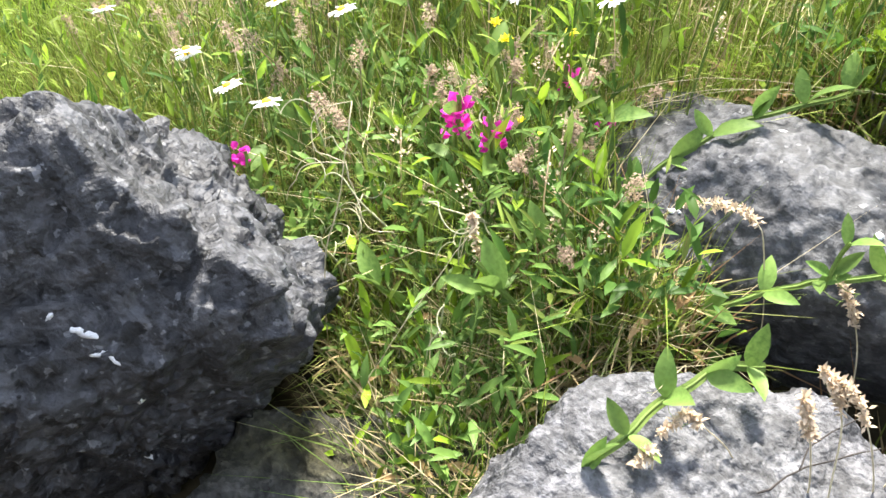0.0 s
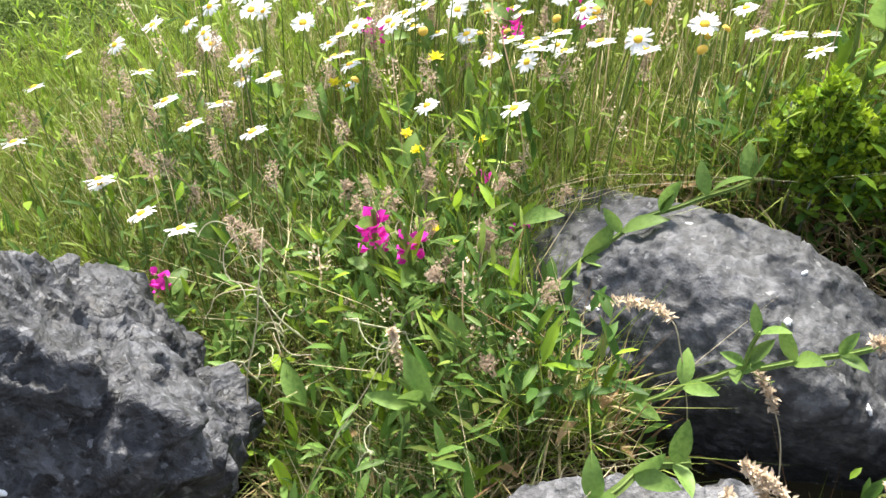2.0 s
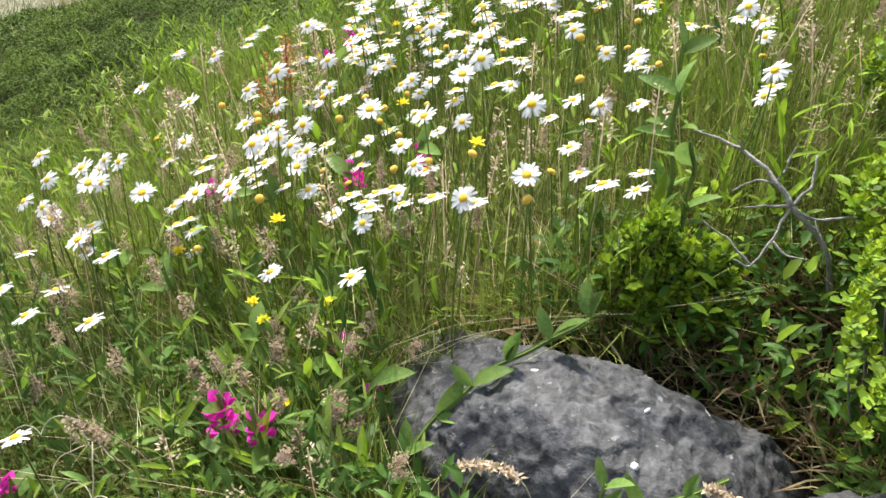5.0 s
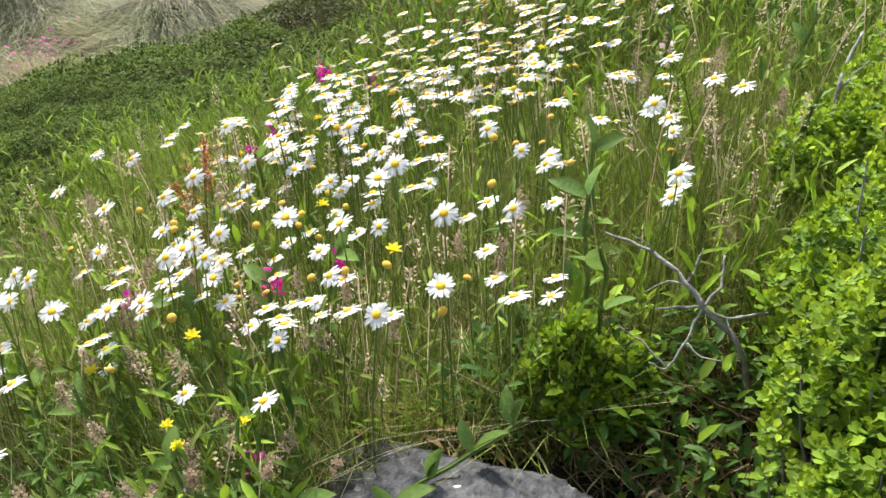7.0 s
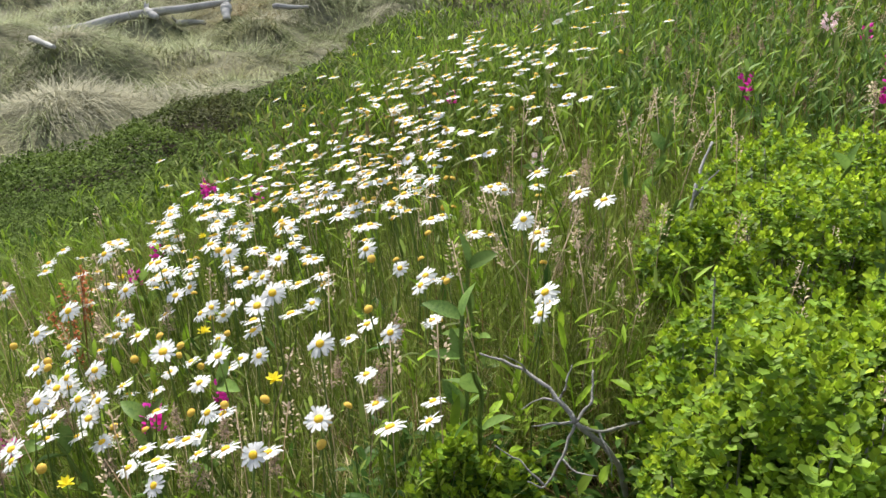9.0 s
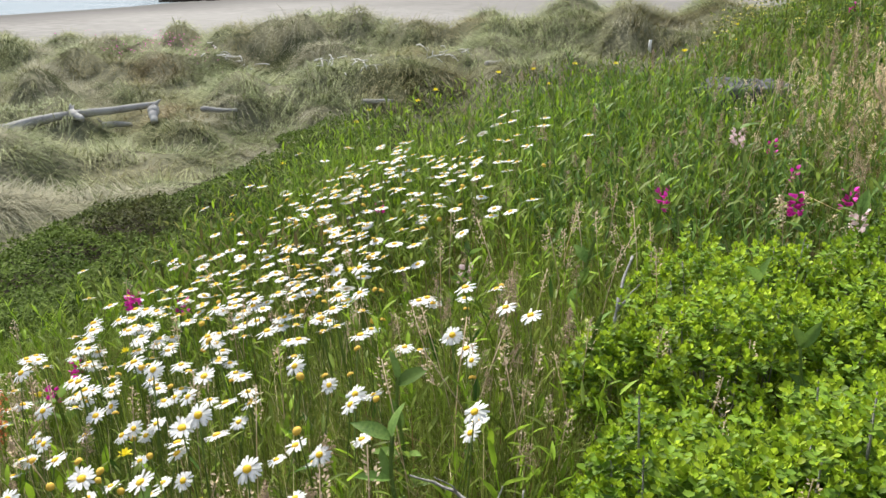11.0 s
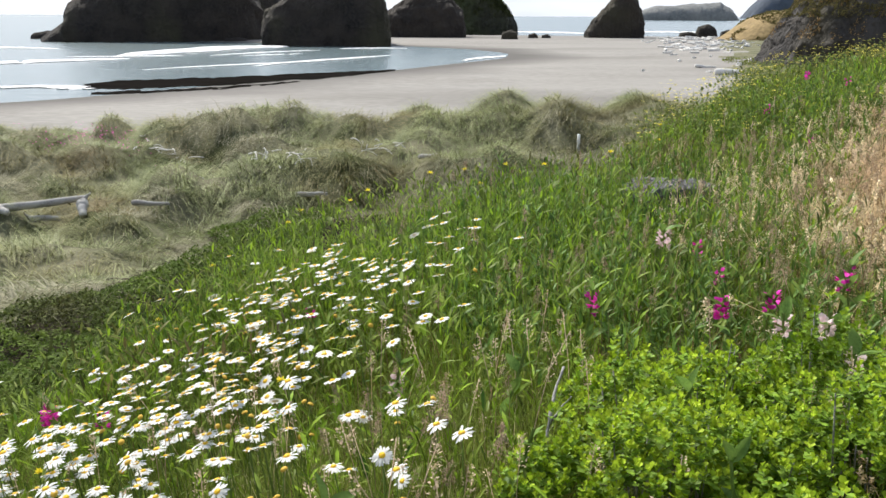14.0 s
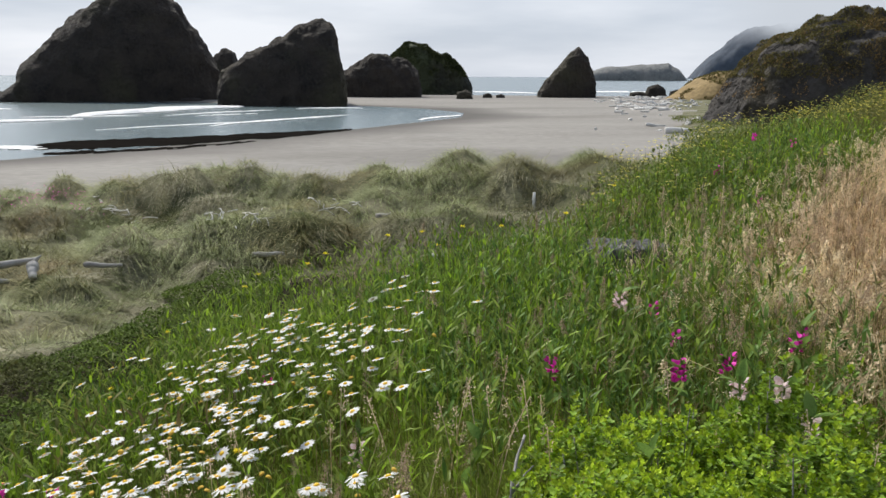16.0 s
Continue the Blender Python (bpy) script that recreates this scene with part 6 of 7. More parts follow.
pea_vine([(-0.054, 0.732, 0.265), (-0.048, 0.738, 0.305), (-0.040, 0.745, 0.338)], 906, "young sweet pea shoot above the boulder", 0.045, 0.05, 0.003)
pea_vine([(-0.17, 0.28, 0.10), (-0.144, 0.314, 0.175), (-0.125, 0.348, 0.225), (-0.116, 0.382, 0.24), (-0.116, 0.444, 0.247), (-0.106, 0.49, 0.247), (-0.086, 0.546, 0.247), (-0.048, 0.584, 0.243)],
         903, "stout winged sweet pea stem on the pale boulder", 0.062, 0.062, 0.0062)
pea_vine([(-0.30, 0.60, 0.02), (-0.33, 0.62, 0.14), (-0.36, 0.60, 0.21), (-0.42, 0.58, 0.25)], 904, "bright green sweet pea shoot between the boulders", 0.07, 0.05)
pea_vine([(0.22, 1.05, 0.05), (0.24, 1.0, 0.2), (0.30, 0.96, 0.27), (0.36, 0.92, 0.30)], 905, "sweet pea shoot at the end of the boulder", 0.055, 0.05)


def pea_plant(x, y, height, seed, flowers=0, key="pink", size=1.0):
    r = np.random.default_rng(seed)
    g = float(ground(x, y))
    bend = r.normal(0, 0.06, 2) * (0 if flowers and y < 1.0 else 1)
    pts = [(x, y, g - 0.01), (x + bend[0] * 0.3, y + bend[1] * 0.3, g + height * 0.5), (x + bend[0], y + bend[1], g + height)]
    kind = {"pink": "sweet pea with magenta blossoms in the meadow", "pale": "sweet pea with pale pink blossoms"}[key] if flowers else "leafy sweet pea stem in the meadow"
    ob = pea_vine(pts, seed, kind, 0.07, 0.075, 0.004, "sweet peas in the meadow")
    if flowers:
        raceme(ob, np.array([bend[0], bend[1], height - 0.01]), r, flowers, key, size)
    return ob


for k, (x, y, h, n, sz) in enumerate([(-0.61, 0.67, 0.30, 8, 1.1), (-0.545, 0.68, 0.27, 6, 1.0), (-0.585, 0.93, 0.22, 5, 1.0), (-0.47, 0.86, 0.18, 2, 0.9), (-0.99, 0.52, 0.26, 5, 1.0),
                                      (-0.72, 1.20, 0.36, 9, 1.0), (-0.68, 1.28, 0.38, 5, 1.0), (-1.07, 1.24, 0.38, 6, 1.0), (-1.31, 2.55, 0.42, 9, 1.2), (-1.2, 2.5, 0.38, 4, 1.0),
                                      (-1.25, 2.2, 0.36, 5, 1.0), (-1.3, 2.05, 0.34, 5, 1.0), (-0.71, 3.30, 0.38, 4, 1.0), (0.28, 2.85, 0.41, 5, 1.2), (0.78, 2.85, 0.42, 9, 1.2),
                                      (0.86, 2.9, 0.42, 6, 1.1), (0.72, 3.3, 0.40, 4, 1.0), (0.70, 3.5, 0.40, 4, 1.0), (1.06, 2.95, 0.42, 4, 1.0), (1.12, 2.9, 0.4, 4, 1.0),
                                      (1.61, 6.4, 0.42, 4, 1.1), (1.45, 5.3, 0.42, 3, 1.0), (1.96, 6.8, 0.44, 4, 1.1), (2.05, 6.5, 0.42, 3, 1.1)]):
    pea_plant(x, y, h, 920 + k, n, "pink", sz)
for k, (x, y, h, n, sz) in enumerate([(0.84, 2.43, 0.47, 6, 1.15), (0.93, 2.43, 0.48, 6, 1.15), (0.88, 2.22, 0.43, 5, 1.1), (-0.22, 2.5, 0.36, 7, 1.1), (0.56, 3.7, 0.44, 8, 1.3)]):
    pea_plant(x, y, h, 960 + k, n, "pale", sz)
r_ = np.random.default_rng(31)
for k in range(44):
    x, y = r_.uniform(-1.2, -0.28), r_.uniform(0.45, 1.3)
    if clear_of_stones(np.array([x]), np.array([y]))[0] and not (x > -0.42 and y > 0.6):
        pea_plant(x, y, r_.uniform(0.14, 0.32) * (0.7 if y < 0.7 else 1.0), 1000 + k)


def tendril_stalk(x, y, height, seed):
    """A pale dry stalk that ends in curled tendrils."""
    r = np.random.default_rng(seed)
    ob = thing("dry_tendril", "pale dry sweet pea stalk with curled tendrils", "vine", "dry pea stalks between the boulders", at=(x, y, float(ground(x, y)) - 0.01))
    lean = r.normal(0, 0.06, 2)
    line = bezier([(0, 0, 0), (lean[0] * 0.2 + 0.02, lean[1] * 0.2, height * 0.5), (lean[0], lean[1], height)], 14)
    line = line + 0.008 * np.stack([vnoise(line * 16 + seed + 5 * k) for k in range(3)], 1)
    part("stalk", tube(line, np.linspace(0.0026, 0.0014, 14), 5), PALE_STALK, ob)
    for k in range(4):
        p, a, size = line[13 - 3 * k], r.uniform(0, 6.28), r.uniform(0.05, 0.11)
        t = np.linspace(0, 1, 20)
        ring = size * 0.22 * t
        curl = np.stack([p[0] + size * t * math.cos(a) + ring * np.cos(10 * t), p[1] + size * t * math.sin(a) + ring * np.sin(10 * t) * 0.6,
                         p[2] + size * 0.6 * t - size * 0.9 * t * t + ring * np.sin(10 * t)], 1)
        part("tendril", tube(curl, np.linspace(0.0013, 0.0008, 20), 4), PALE_STALK, ob)


PALE_STALK = material("pale_dry_stalk", (0.36, 0.36, 0.20), (0.55, 0.52, 0.34), 30, 0.7, 0.2)
for k, (x, y, h) in enumerate([(-0.70, 0.47, 0.27), (-0.75, 0.55, 0.24), (-0.66, 0.50, 0.20), (-0.62, 0.56, 0.22), (-0.47, 0.42, 0.22), (-0.52, 0.55, 0.20), (-0.86, 0.62, 0.26), (-0.58, 0.66, 0.25), (-0.45, 0.66, 0.20)]):
    tendril_stalk(x, y, h, 1200 + k)
for k, (x, y) in enumerate([(-0.13, 1.33), (-0.10, 1.30), (0.24, 1.28), (0.40, 1.45), (0.62, 1.75), (0.55, 1.3), (0.75, 1.6), (0.1, 1.9), (0.45, 2.25), (-0.2, 1.6), (0.05, 2.3), (-0.3, 2.4)]):
    pea_plant(x, y, 0.42, 1100 + k)


# ---- yellow flowers ----
def yellow_flower(height, seed):
    r = np.random.default_rng(seed)
    ob = thing("yellow_flower", "small yellow flower on a thin stem", "wildflower", "yellow flowers in the meadow")
    part("stem", tube(bezier([(0, 0, -0.02), (0.01, 0, height * 0.5), (0.0, 0.01, height)], 5), 0.0014, 4), STEM, ob)
    n = 12
    az = np.arange(n) * 2.4
    s = np.full(n, 0.017)
    part("petals", spread(leaf(0.5, 0.1, 0.1), turns(az, np.linspace(0.1, 0.9, n), s, s, s), np.tile([[0, 0.01, height]], (n, 1))), YELLOW, ob)
    return ob


yf = yellow_flower(0.36, 1)
yf.matrix_world = Matrix.Translation((-0.78, 1.05, float(ground(-0.78, 1.05))))
for x, y, s in ((-0.66, 0.86, 0.8), (-0.72, 0.90, 0.8), (-0.60, 0.95, 0.75), (-0.98, 1.0, 0.9), (-0.5, 1.3, 1.05), (-1.35, 2.0, 0.9), (-1.2, 2.2, 0.95), (-0.14, 5.05, 1.2), (-0.35, 5.05, 1.2),
                (-0.28, 5.3, 1.1), (-0.85, 4.75, 1.2), (-0.55, 5.0, 1.25), (0.1, 5.0, 1.2), (0.45, 5.1, 1.3), (0.78, 6.0, 1.2), (0.85, 6.6, 1.3), (-1.45, 4.1, 0.95), (-1.25, 4.6, 1.1), (-1.2, 4.7, 1.2), (-1.0, 5.0, 1.2), (-0.55, 0.75, 0.6), (-1.5, 3.6, 0.9), (-0.8, 1.55, 1.0), (-0.62, 2.6, 1.0)):
    plant(yf, x, y, x * 900, s)


# ---- dock with rusty seeds ----
def dock(x, y, h):
    g = float(ground(x, y))
    ob = thing("dock_plant", "dock plant with rusty red seed spikes", "wild plant", at=(x, y, g))
    RUST = material("rusty_seed", (0.30, 0.08, 0.03), (0.45, 0.16, 0.06), 30, 0.8, 0, 6, 0.2, 0.3)
    r = np.random.default_rng(4)
    for k in range(5):
        a = k * 1.3
        top = np.array([0.05 * math.cos(a), 0.05 * math.sin(a), h * (1 - 0.08 * k)])
        part("stem", tube(bezier([(0, 0, 0), (0.01 * math.cos(a), 0.01 * math.sin(a), h * 0.5), top], 5), 0.0016, 4), G_BROWN, ob)
        n = 60
        s = r.uniform(0.008, 0.014, n)
        t = r.uniform(0, 1, n)
        place = top[None, :] * (1 - 0.3 * t[:, None]) + r.normal(0, 0.006, (n, 3))
        part("seed_spike", spread(DIAMOND, turns(r.uniform(0, 6.28, n), r.uniform(-0.5, 1.2, n), s, s, s), place), RUST, ob)


dock(-1.26, 1.69, 0.50)


# ---- dead branches and dried vines ----
def branch(name, label, limbs, mat, category="branch"):
    """Bare wood: each limb is (points, thick, thin)."""
    base = np.array(limbs[0][0][0])
    ob = thing(name, label, category, at=tuple(base))
    for pts, r0, r1 in limbs:
        line = bezier(pts, 14) - base
        line += 0.0035 * np.stack([vnoise(line * 60 + 3 * k) for k in range(3)], 1)
        part("limb", tube(line, (0.55 if mat is STRAW else 0.8) * np.linspace(r0, r1, len(line)) * (1 + 0.25 * vnoise(line * 90)), 6), mat, ob)
    return ob


TWIG = material("dark_twig_bark", (0.028, 0.022, 0.018), (0.06, 0.048, 0.04), 80, 0.8, 0.3)
STRAW = material("dry_vine_straw", (0.42, 0.36, 0.22), (0.58, 0.50, 0.34), 60, 0.8, 0.2)
DARK_WOOD = material("dark_dead_wood", (0.13, 0.12, 0.105), (0.40, 0.38, 0.35), 60, 0.8, 0.5, 6)
branch("dead_branch", "bare grey dead branch sticking out of the shrub",
       [([(0.16, 1.34, 0.22), (0.13, 1.29, 0.40), (0.067, 1.26, 0.487)], 0.0072, 0.0056),
        ([(0.067, 1.26, 0.487), (0.036, 1.276, 0.513), (-0.026, 1.307, 0.541), (-0.111, 1.328, 0.549)], 0.0064, 0.0021),
        ([(0.067, 1.26, 0.487), (0.05, 1.217, 0.448), (0.032, 1.181, 0.421), (0.008, 1.174, 0.424)], 0.0036, 0.0017),
        ([(0.032, 1.181, 0.421), (-0.007, 1.194, 0.446), (-0.054, 1.199, 0.465)], 0.0024, 0.0014),
        ([(0.067, 1.26, 0.487), (0.083, 1.293, 0.511), (0.081, 1.327, 0.548)], 0.0040, 0.0021),
        ([(0.067, 1.26, 0.487), (0.10, 1.28, 0.462), (0.158, 1.361, 0.434)], 0.0048, 0.0028),
        ([(0.067, 1.26, 0.487), (0.03, 1.262, 0.478), (-0.004, 1.26, 0.471)], 0.0032, 0.0014),
        ([(0.036, 1.276, 0.513), (0.045, 1.28, 0.545), (0.05, 1.30, 0.57)], 0.0032, 0.0014),
        ([(0.036, 1.276, 0.513), (0.0, 1.29, 0.50), (-0.03, 1.29, 0.475)], 0.0025, 0.001),
        ([(-0.026, 1.307, 0.541), (-0.035, 1.30, 0.56), (-0.06, 1.295, 0.575)], 0.0025, 0.001),
        ([(0.10, 1.28, 0.462), (0.12, 1.26, 0.44), (0.13, 1.25, 0.40)], 0.003, 0.0012),
        ([(0.05, 1.217, 0.448), (0.08, 1.20, 0.44), (0.11, 1.19, 0.445)], 0.0022, 0.001)], DARK_WOOD)
branch("dead_twig", "grey dead twig standing up from the lime shrub", [([(0.20, 1.97, 0.25), (0.201, 1.991, 0.539), (0.212, 2.074, 0.617), (0.231, 2.142, 0.66)], 0.007, 0.004),
       ([(0.205, 2.02, 0.57), (0.23, 2.03, 0.61), (0.25, 2.02, 0.64)], 0.004, 0.002)], WOOD)
branch("dead_twig", "brown dead twig lying behind the boulder", [([(-0.02, 1.30, 0.32), (0.10, 1.27, 0.30), (0.25, 1.24, 0.28)], 0.003, 0.002)], G_BROWN)
branch("dried_vine", "dry straw-coloured vine with curled tendrils",
       [([(-0.60, 0.36, 0.02), (-0.591, 0.369, 0.208), (-0.585, 0.395, 0.292), (-0.582, 0.417, 0.374), (-0.61, 0.459, 0.43)], 0.0022, 0.0014),
        ([(-0.582, 0.417, 0.374), (-0.615, 0.40, 0.385), (-0.635, 0.41, 0.41), (-0.628, 0.43, 0.425), (-0.60, 0.45, 0.44)], 0.0014, 0.0009),
        ([(-0.582, 0.417, 0.374), (-0.56, 0.41, 0.33), (-0.531, 0.40, 0.303), (-0.50, 0.415, 0.30)], 0.0014, 0.001),
        ([(-0.582, 0.417, 0.374), (-0.61, 0.38, 0.375), (-0.625, 0.363, 0.35), (-0.63, 0.35, 0.32)], 0.0012, 0.0008),
        ([(-0.55, 0.40, 0.32), (-0.53, 0.39, 0.31), (-0.535, 0.38, 0.295), (-0.55, 0.385, 0.285)], 0.001, 0.0008)], STRAW, "vine")
branch("dried_stalk", "long bleached grass stalk leaning between the boulders", [([(-0.50, 0.30, 0.02), (-0.47, 0.40, 0.15), (-0.44, 0.52, 0.28)], 0.0017, 0.001)], STRAW, "stalk")
for k in range(3):
    a = r_.uniform(0, 1)
    branch("dry_stalk", "straw-coloured dry stalk lying over the boulder", [([(-0.52 + 0.05 * a, 0.88 + 0.02 * k, 0.22 + 0.008 * k), (-0.38 + 0.05 * a, 0.99 + 0.012 * k, 0.285),
           (-0.20 + 0.04 * k, 1.10 + 0.015 * k, 0.29 + 0.02 * r_.uniform(-1, 1))], 0.0009, 0.0006)], STRAW, "stalk")


def seed_head(points, seed, label):
    """A nodding seed head of soft scales on a thin stalk."""
    base = np.array(points[0])
    line = bezier(points, 16) - base
    ob = thing("grass_seed_head", label, "seed head", "seed heads over the boulders", at=tuple(base))
    part("stalk", tube(line, 0.0011, 4), STRAW, ob)
    r = np.random.default_rng(seed)
    n = 240
    t = r.uniform(0.58, 1, n)
    k = t * (len(line) - 1)
    place = np.stack([np.interp(k, np.arange(len(line)), line[:, j]) for j in range(3)], 1) + r.normal(0, 0.0026, (n, 3)) * np.sin(np.pi * np.clip((t - 0.45) / 0.6, 0, 1))[:, None]
    s = r.uniform(0.004, 0.012, n)
    part("seed_tuft", spread(DIAMOND, turns(r.uniform(0, 6.28, n), r.uniform(-0.8, 1.4, n), 0.7 * s, s, s), place), G_TAN, ob)


QUARTZ = material("white_quartz", (0.55, 0.55, 0.55), (0.75, 0.75, 0.76), 90, 0.5, 0.3, 5, bump_size=0.002)


def vein(stone, toward, long, wide, turn, seed):
    """A thin ragged flake of white quartz set in a stone's face, found by a line from the stone's middle."""
    ok, at, nrm, _ = stone.ray_cast(Vector(toward) * 3, -Vector(toward))
    if not ok:
        return
    r = np.random.default_rng(seed)
    n = 9
    t = np.linspace(-0.5, 0.5, n)
    w = wide * (1 - (2 * np.abs(t)) ** 2) * r.uniform(0.5, 1.2, n) + 0.0004
    mid = 0.05 * long * np.cumsum(r.normal(0, 1, n))
    v = np.concatenate([np.stack([t * long, mid + s * w, np.full(n, h)], 1) for s, h in ((-1, -0.004), (-0.8, 0.0012), (0.8, 0.0012), (1, -0.004))])
    f = [[k * n + i, k * n + i + 1, (k + 1) * n + i + 1, (k + 1) * n + i] for k in range(3) for i in range(n - 1)]
    ob = part("quartz_vein", Shape(v, f), QUARTZ, stone, "white quartz vein", smooth=False)
    ob.matrix_local = Matrix.Translation(at) @ nrm.to_track_quat("Z", "Y").to_matrix().to_4x4() @ Matrix.Rotation(radians(turn), 4, "Z")


seed_head([(-0.095, 0.735, 0.10), (-0.101, 0.73, 0.167), (-0.127, 0.72, 0.282), (-0.148, 0.72, 0.324), (-0.199, 0.725, 0.32), (-0.265, 0.73, 0.278)], 1, "tan nodding seed head in front of the boulder")
seed_head([(0.20, 0.70, 0.12), (0.17, 0.735, 0.34), (0.12, 0.74, 0.395), (0.079, 0.74, 0.407)], 2, "tan seed head over the pale boulder")
seed_head([(0.12, 0.55, 0.1), (0.14, 0.58, 0.28), (0.16, 0.60, 0.36), (0.20, 0.63, 0.38)], 3, "bushy tan seed head over the pale boulder")
seed_head([(0.15, 0.55, 0.1), (0.18, 0.60, 0.32), (0.20, 0.63, 0.41), (0.17, 0.66, 0.45)], 4, "bushy tan seed head over the pale boulder")
seed_head([(0.0, 0.48, 0.17), (-0.022, 0.473, 0.22), (-0.052, 0.461, 0.25), (-0.076, 0.454, 0.262), (-0.089, 0.418, 0.25)], 5, "tan seed head lying on the pale boulder")
seed_head([(0.10, 0.49, 0.17), (0.084, 0.51, 0.22), (0.063, 0.547, 0.27), (0.038, 0.558, 0.31), (0.017, 0.555, 0.33)], 6, "tan seed head over the pale boulder")
seed_head([(0.13, 0.55, 0.15), (0.123, 0.55, 0.2), (0.093, 0.546, 0.28), (0.059, 0.562, 0.31), (0.026, 0.567, 0.315)], 9, "tan nodding seed head over the pale boulder")
seed_head([(-0.06, 0.38, 0.16), (-0.07, 0.387, 0.2), (-0.078, 0.396, 0.23), (-0.085, 0.397, 0.245), (-0.09, 0.372, 0.24)], 10, "short tan seed head on the pale boulder")
seed_head([(0.07, 0.50, 0.15), (0.068, 0.501, 0.2), (0.051, 0.49, 0.28), (0.032, 0.495, 0.32), (0.019, 0.504, 0.34)], 11, "pinkish seed head standing over the pale boulder")
branch("dead_twig", "thin dark twig lying across the pale boulder", [([(0.031, 0.438, 0.232), (0.051, 0.492, 0.238), (0.077, 0.532, 0.242), (0.107, 0.574, 0.245)], 0.0018, 0.0012),
       ([(0.051, 0.492, 0.238), (0.05, 0.529, 0.25), (0.074, 0.581, 0.27)], 0.0014, 0.0009)], TWIG)
seed_head([(0.06, 0.70, 0.06), (0.03, 0.735, 0.17), (0.0, 0.74, 0.24), (-0.03, 0.74, 0.28)], 8, "tan seed head in front of the boulder")
for k in range(3):
    seed_head([(0.20 + 0.02 * k, 0.66, 0.1), (0.20 + 0.02 * k, 0.70, 0.28), (0.18 + 0.03 * k, 0.72, 0.35 + 0.01 * (k % 2)), (0.14 + 0.03 * k, 0.73 - 0.02 * (k % 3), 0.36 - 0.02 * (k % 2))], 30 + k,
              "bushy tan seed head beside the boulder")
seed_head([(-0.48, 0.5, 0.0), (-0.47, 0.52, 0.2), (-0.46, 0.53, 0.27), (-0.44, 0.52, 0.2)], 7, "tan nodding seed head between the boulders")


# ---- driftwood, post and shore ----
def log_shape(length, radius, seed):
    r = np.random.default_rng(seed)
    t = np.linspace(-0.5, 0.5, 18)
    pts = np.stack([t * length, 0.04 * length * vnoise(np.stack([t * 3 + seed, t * 0, t * 0], 1)), 0.02 * length * vnoise(np.stack([t * 3, t * 0 + seed, t * 0], 1))], 1)
    rad = radius * np.interp(t, [-0.5, -0.42, 0.5], [0.85, 1.1, 0.6]) * (1 + 0.12 * vnoise(np.stack([t * 12, t * 0, t * 0 + seed], 1)))
    return tube(pts, rad, 9)


def drift(x, y, length, radius, turn, seed, tilt=0.0, snag=0, lift=0.6):
    ob = thing("driftwood_log", "bleached grey driftwood log lying on the ground", "driftwood", "driftwood", at=(x, y, float(ground(x, y)) + radius * lift))
    ob.rotation_euler = (0, radians(tilt), radians(turn))
    wood = LOG if y < 60 else LOG_WHITE
    part("trunk", log_shape(length, radius, seed), wood, ob)
    for k in range(snag):
        a = k * 2.1 + seed
        part("root", tube(bezier([(-0.45 * length, 0, 0), (-0.5 * length - 0.05, radius * math.cos(a), 1.2 * radius * abs(math.sin(a))), (-0.5 * length - 0.08, 2 * radius * math.cos(a), 2 * radius * abs(math.sin(a)))], 6),
             [0.5 * radius, 0.45 * radius, 0.4 * radius, 0.3 * radius, 0.2 * radius, 0.1 * radius], 6), wood, ob)


drift(-12.37, 17.66, 4.2, 0.12, 43, 3, -3, 3, 0.4)
drift(-12.9, 16.5, 2.4, 0.09, 75, 4, 0, 0, 1.6)
drift(-12.0, 17.7, 0.45, 0.10, -25, 5, 10, 2, 1.6)
drift(-11.4, 18.3, 0.7, 0.08, 10, 6, 0, 2, 1.6)
drift(-10.1, 17.7, 0.45, 0.12, -60, 7, 30, 1, 1.8)
drift(-8.8, 18.2, 0.8, 0.06, 8, 8, 0, 0, 1.8)
drift(-11.2, 13.2, 1.0, 0.06, -30, 9, 0, 0, 1.8)
drift(-5.5, 19.3, 0.7, 0.06, 12, 13, 0, 0, 2.0)
drift(-1.4, 17.9, 0.7, 0.05, -25, 14, 0, 0, 3)
drift(-2.2, 11.5, 1.2, 0.06, 15, 10, 0, 0, 5)
drift(-3.2, 21.5, 0.7, 0.05, 60, 11, 0, 0, 3)
drift(18.4, 113, 3.2, 0.45, 5, 12)
r_ = np.random.default_rng(8)
for k in range(150):
    y = r_.uniform(118, 310) if k % 3 == 0 else r_.uniform(190, 312)
    x = np.interp(y, [118, 170, 310], [17, 24, 40]) + r_.normal(0, 3 + 0.015 * y)
    drift(x, y, r_.uniform(0.6, 2.6) * (1 + y / 500), r_.uniform(0.08, 0.2) * (1 + y / 400), r_.uniform(0, 180), 20 + k, r_.normal(0, 4), 2 if k % 4 == 0 else 0)
post = thing("marker_post", "short white marker post standing in the dune grass", "post", at=(0.39, 23.4, float(ground(0.39, 23.4))))
WHITE = material("weathered_white_paint", (0.70, 0.70, 0.68), (0.8, 0.8, 0.78), 8, 0.7, 0.2)
part("shaft", tube([(0, 0, -0.1), (0, 0, 0.3), (0.01, 0, 0.46)], [0.04, 0.04, 0.036], 8), WHITE, post)

FOAM = material("white_sea_foam", (0.66, 0.68, 0.70), (0.85, 0.86, 0.87), 0.4, 0.9, 0.6, 8, bump_size=0.2)


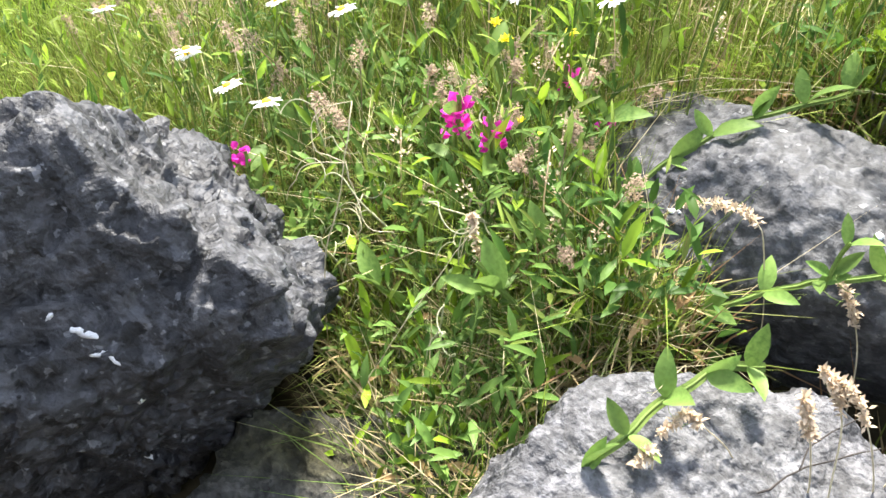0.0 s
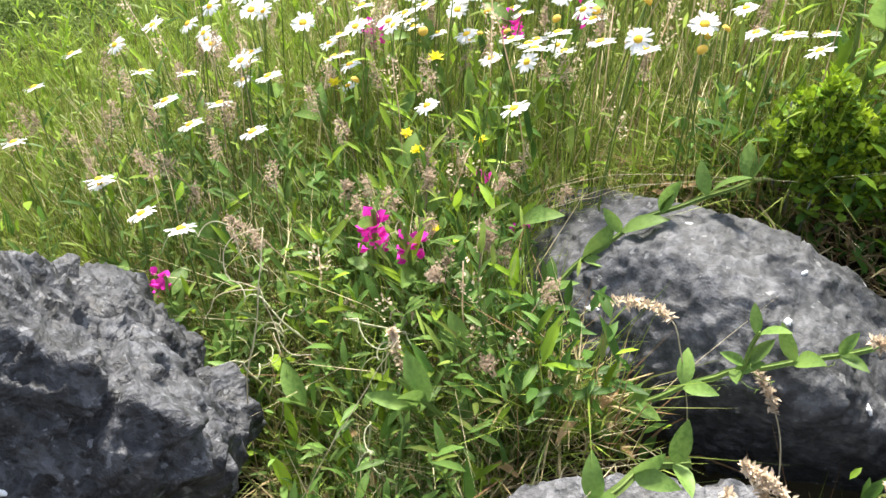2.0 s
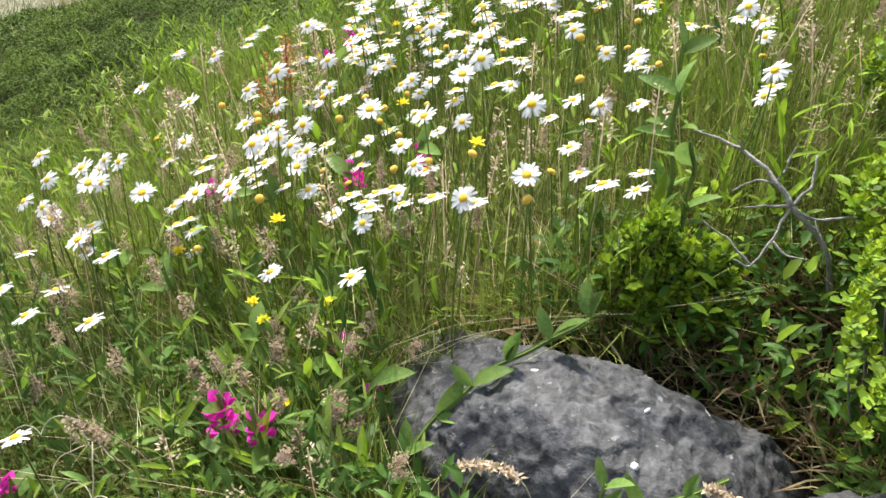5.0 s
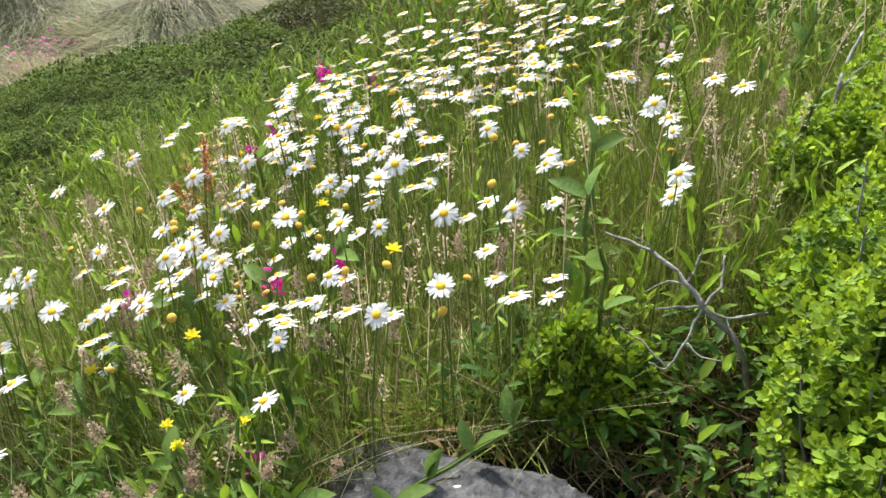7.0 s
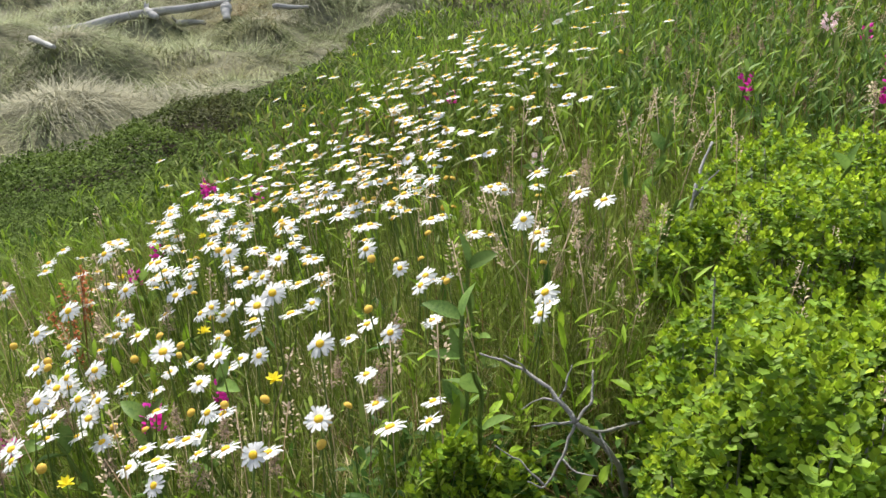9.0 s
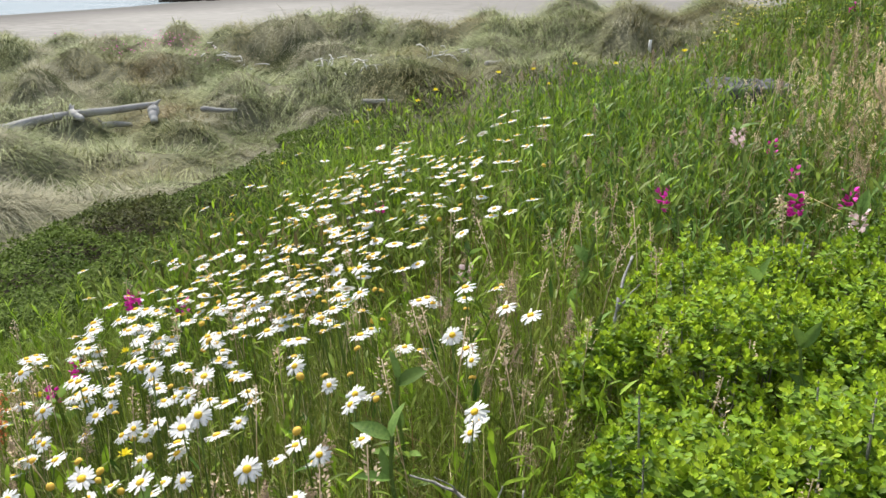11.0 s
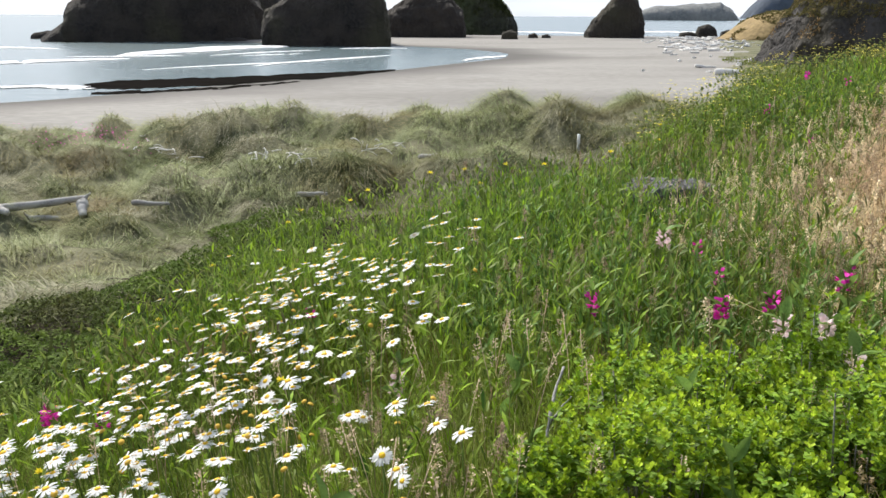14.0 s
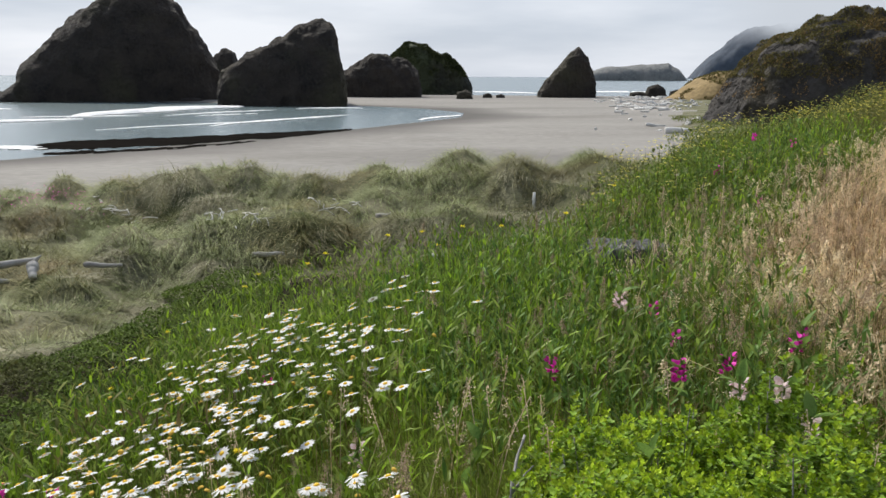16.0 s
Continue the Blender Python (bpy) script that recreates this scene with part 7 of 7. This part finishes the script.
def breaker(x0, y0, x1, y1, width, height, seed):
    """A low line of broken water with ragged edges."""
    n = 70
    t = np.linspace(0, 1, n)
    fade = np.sin(np.pi * np.clip(t, 0.02, 0.98)) ** 0.5
    length = math.hypot(x1 - x0, y1 - y0)
    across = np.array([-(y1 - y0), x1 - x0]) / length
    sway = 1.2 * width * vnoise(np.stack([t * length * 0.12, t * 0 + seed, t * 0 + 4], 1)) + 0.02 * length * np.sin(np.pi * t)
    x, y = x0 + (x1 - x0) * t + across[0] * sway, y0 + (y1 - y0) * t + across[1] * sway
    w = width * fade * (0.5 + 0.6 * np.abs(vnoise(np.stack([t * 30, t * 0, t * 0 + seed], 1))))
    whole = np.where(vnoise(np.stack([t * 13, t * 0 + 3, t * 0 + seed * 5], 1)) > -0.85, 1.0, -0.4)
    rows = [np.stack([x + across[0] * w * k, y + across[1] * w * k, SEA + 0.03 + (height * fade * hh + 0.05) * whole], 1) for k, hh in ((-1, 0), (-0.4, 0.8), (0.2, 1.0), (1, 0))]
    v = np.concatenate(rows)
    f = [[r * n + k, r * n + k + 1, (r + 1) * n + k + 1, (r + 1) * n + k] for r in range(3) for k in range(n - 1)]
    return tagged(part("breaker", Shape(v, f), FOAM), "low white breaking wave on the grey water", "wave", "breaking waves", kind="structure")


breaker(-79.5, 150, -68.5, 208, 2.0, 0.75, 1)
breaker(-77, 172, -67, 209, 1.8, 0.6, 2)
breaker(-92, 118, -73.5, 145, 1.4, 0.35, 3)
breaker(-58, 117, -40, 146, 0.5, 0.1, 4)
breaker(-47, 129, -33.5, 168, 0.7, 0.18, 5)
breaker(-66, 160, -54, 190, 0.6, 0.15, 6)
breaker(-18, 152, -12.6, 172, 1.1, 0.12, 7)
breaker(-75, 232, -52, 238, 1.2, 0.2, 8)
breaker(-150, 190, -110, 186, 2.0, 0.25, 9)
breaker(-30, 418, 5, 388, 3.0, 0.4, 10)
breaker(24, 420, 60, 430, 4.0, 0.5, 11)
breaker(-60, 160, -52, 172, 0.5, 0.1, 12)
breaker(-62, 88, -49, 84, 2.6, 0.05, 13)
breaker(-88, 150, -70, 158, 0.6, 0.12, 14)
breaker(-52, 200, -38, 206, 0.8, 0.15, 15)
# dark reflection on the wet shallows, made as low sheets of near-black colour
DARK_REFLECTION = material("dark_wet_reflection", (0.005, 0.005, 0.005), (0.017, 0.015, 0.013), 0.5, 1.0, 0.8, 8, bump_size=0.1, squash=(0.3, 1, 1))
DARK_REFLECTION.node_tree.nodes["Principled BSDF"].inputs["Specular IOR Level"].default_value = 0.0


def gravel_bar(share, span, seed):
    """A long low dark sheet for the wet reflection in the shallows; share: its part of the band's width, span: of its
    length.
    """
    n = 150
    t = np.linspace(*span, n)
    taper = np.clip(np.sin(np.pi * np.linspace(0.02, 0.98, n)) * 2.2, 0, 1) ** 0.5
    wob = [0.7 * vnoise(np.stack([t * 20, t * 0 + k, t * 0 + seed], 1)) + 0.5 * vnoise(np.stack([t * 60, t * 0 + k, t * 0 + seed], 1)) for k in (1, 5)]
    at_ = [0, 0.45, 0.72, 1]
    near = np.stack([np.interp(t, at_, [-45.5, -35.1, -29.9, -24.1]), np.interp(t, at_, [79.9, 88.6, 100.6, 122.0])], 1)
    far = np.stack([np.interp(t, at_, [-55.1, -42.6, -34.7, -24.8]), np.interp(t, at_, [97.0, 107.5, 116.6, 125.8])], 1)
    mid, rows = sum(share) / 2, []
    for k, h in ((0, -0.05), (0.2, 0.09), (0.5, 0.06), (0.8, 0.10), (1.0, -0.05)):
        at = mid + (share[0] + (share[1] - share[0]) * k - mid) * taper
        q = near + (far - near) * at[:, None]
        q[:, 1] += (1.0 - k) * wob[0] + k * 1.6 * wob[1]
        rows.append(np.concatenate([q, (SEA + h + 0.06 * vnoise(np.stack([t * 50, t * 0 + k * 9, t * 0 + seed], 1)))[:, None]], 1))
    f = [[r * n + k, r * n + k + 1, (r + 1) * n + k + 1, (r + 1) * n + k] for r in range(4) for k in range(n - 1)]
    tagged(part("gravel_bar", Shape(np.concatenate(rows), f), DARK_REFLECTION), "long dark reflection in the shallows, built as a low dark sheet", "gravel bar", kind="structure")


gravel_bar((0.20, 1.0), (0.0, 0.95), 1)
gravel_bar((-0.04, 0.16), (0.02, 0.70), 2)
gravel_bar((0.0, 0.8), (0.70, 1.10), 3)


# ---- quartz in the stones ----
for k, (p, long, wide, turn) in enumerate([((0.185, -0.097, 0.275), 0.012, 0.003, 20), ((0.216, -0.080, 0.254), 0.030, 0.004, -40), ((0.233, -0.076, 0.238), 0.024, 0.002, -40),
                                           ((0.249, -0.073, 0.221), 0.030, 0.003, -45), ((0.253, -0.058, 0.136), 0.022, 0.0045, -55), ((0.173, -0.061, -0.088), 0.024, 0.003, -60)]):
    vein(dark_boulder, p, long, wide, turn, 60 + k)
for k, (p, long, wide, turn) in enumerate([((-0.166, -0.153, 0.176), 0.022, 0.006, 70), ((0.073, -0.126, 0.285), 0.014, 0.006, 0), ((0.142, 0.067, 0.246), 0.024, 0.004, 10),
                                           ((0.063, -0.019, 0.30), 0.012, 0.004, 30), ((-0.12, -0.012, 0.288), 0.012, 0.004, 5), ((0.175, -0.122, 0.182), 0.016, 0.004, 80)]):
    vein(broad_boulder, p, long, wide, turn, 80 + k)
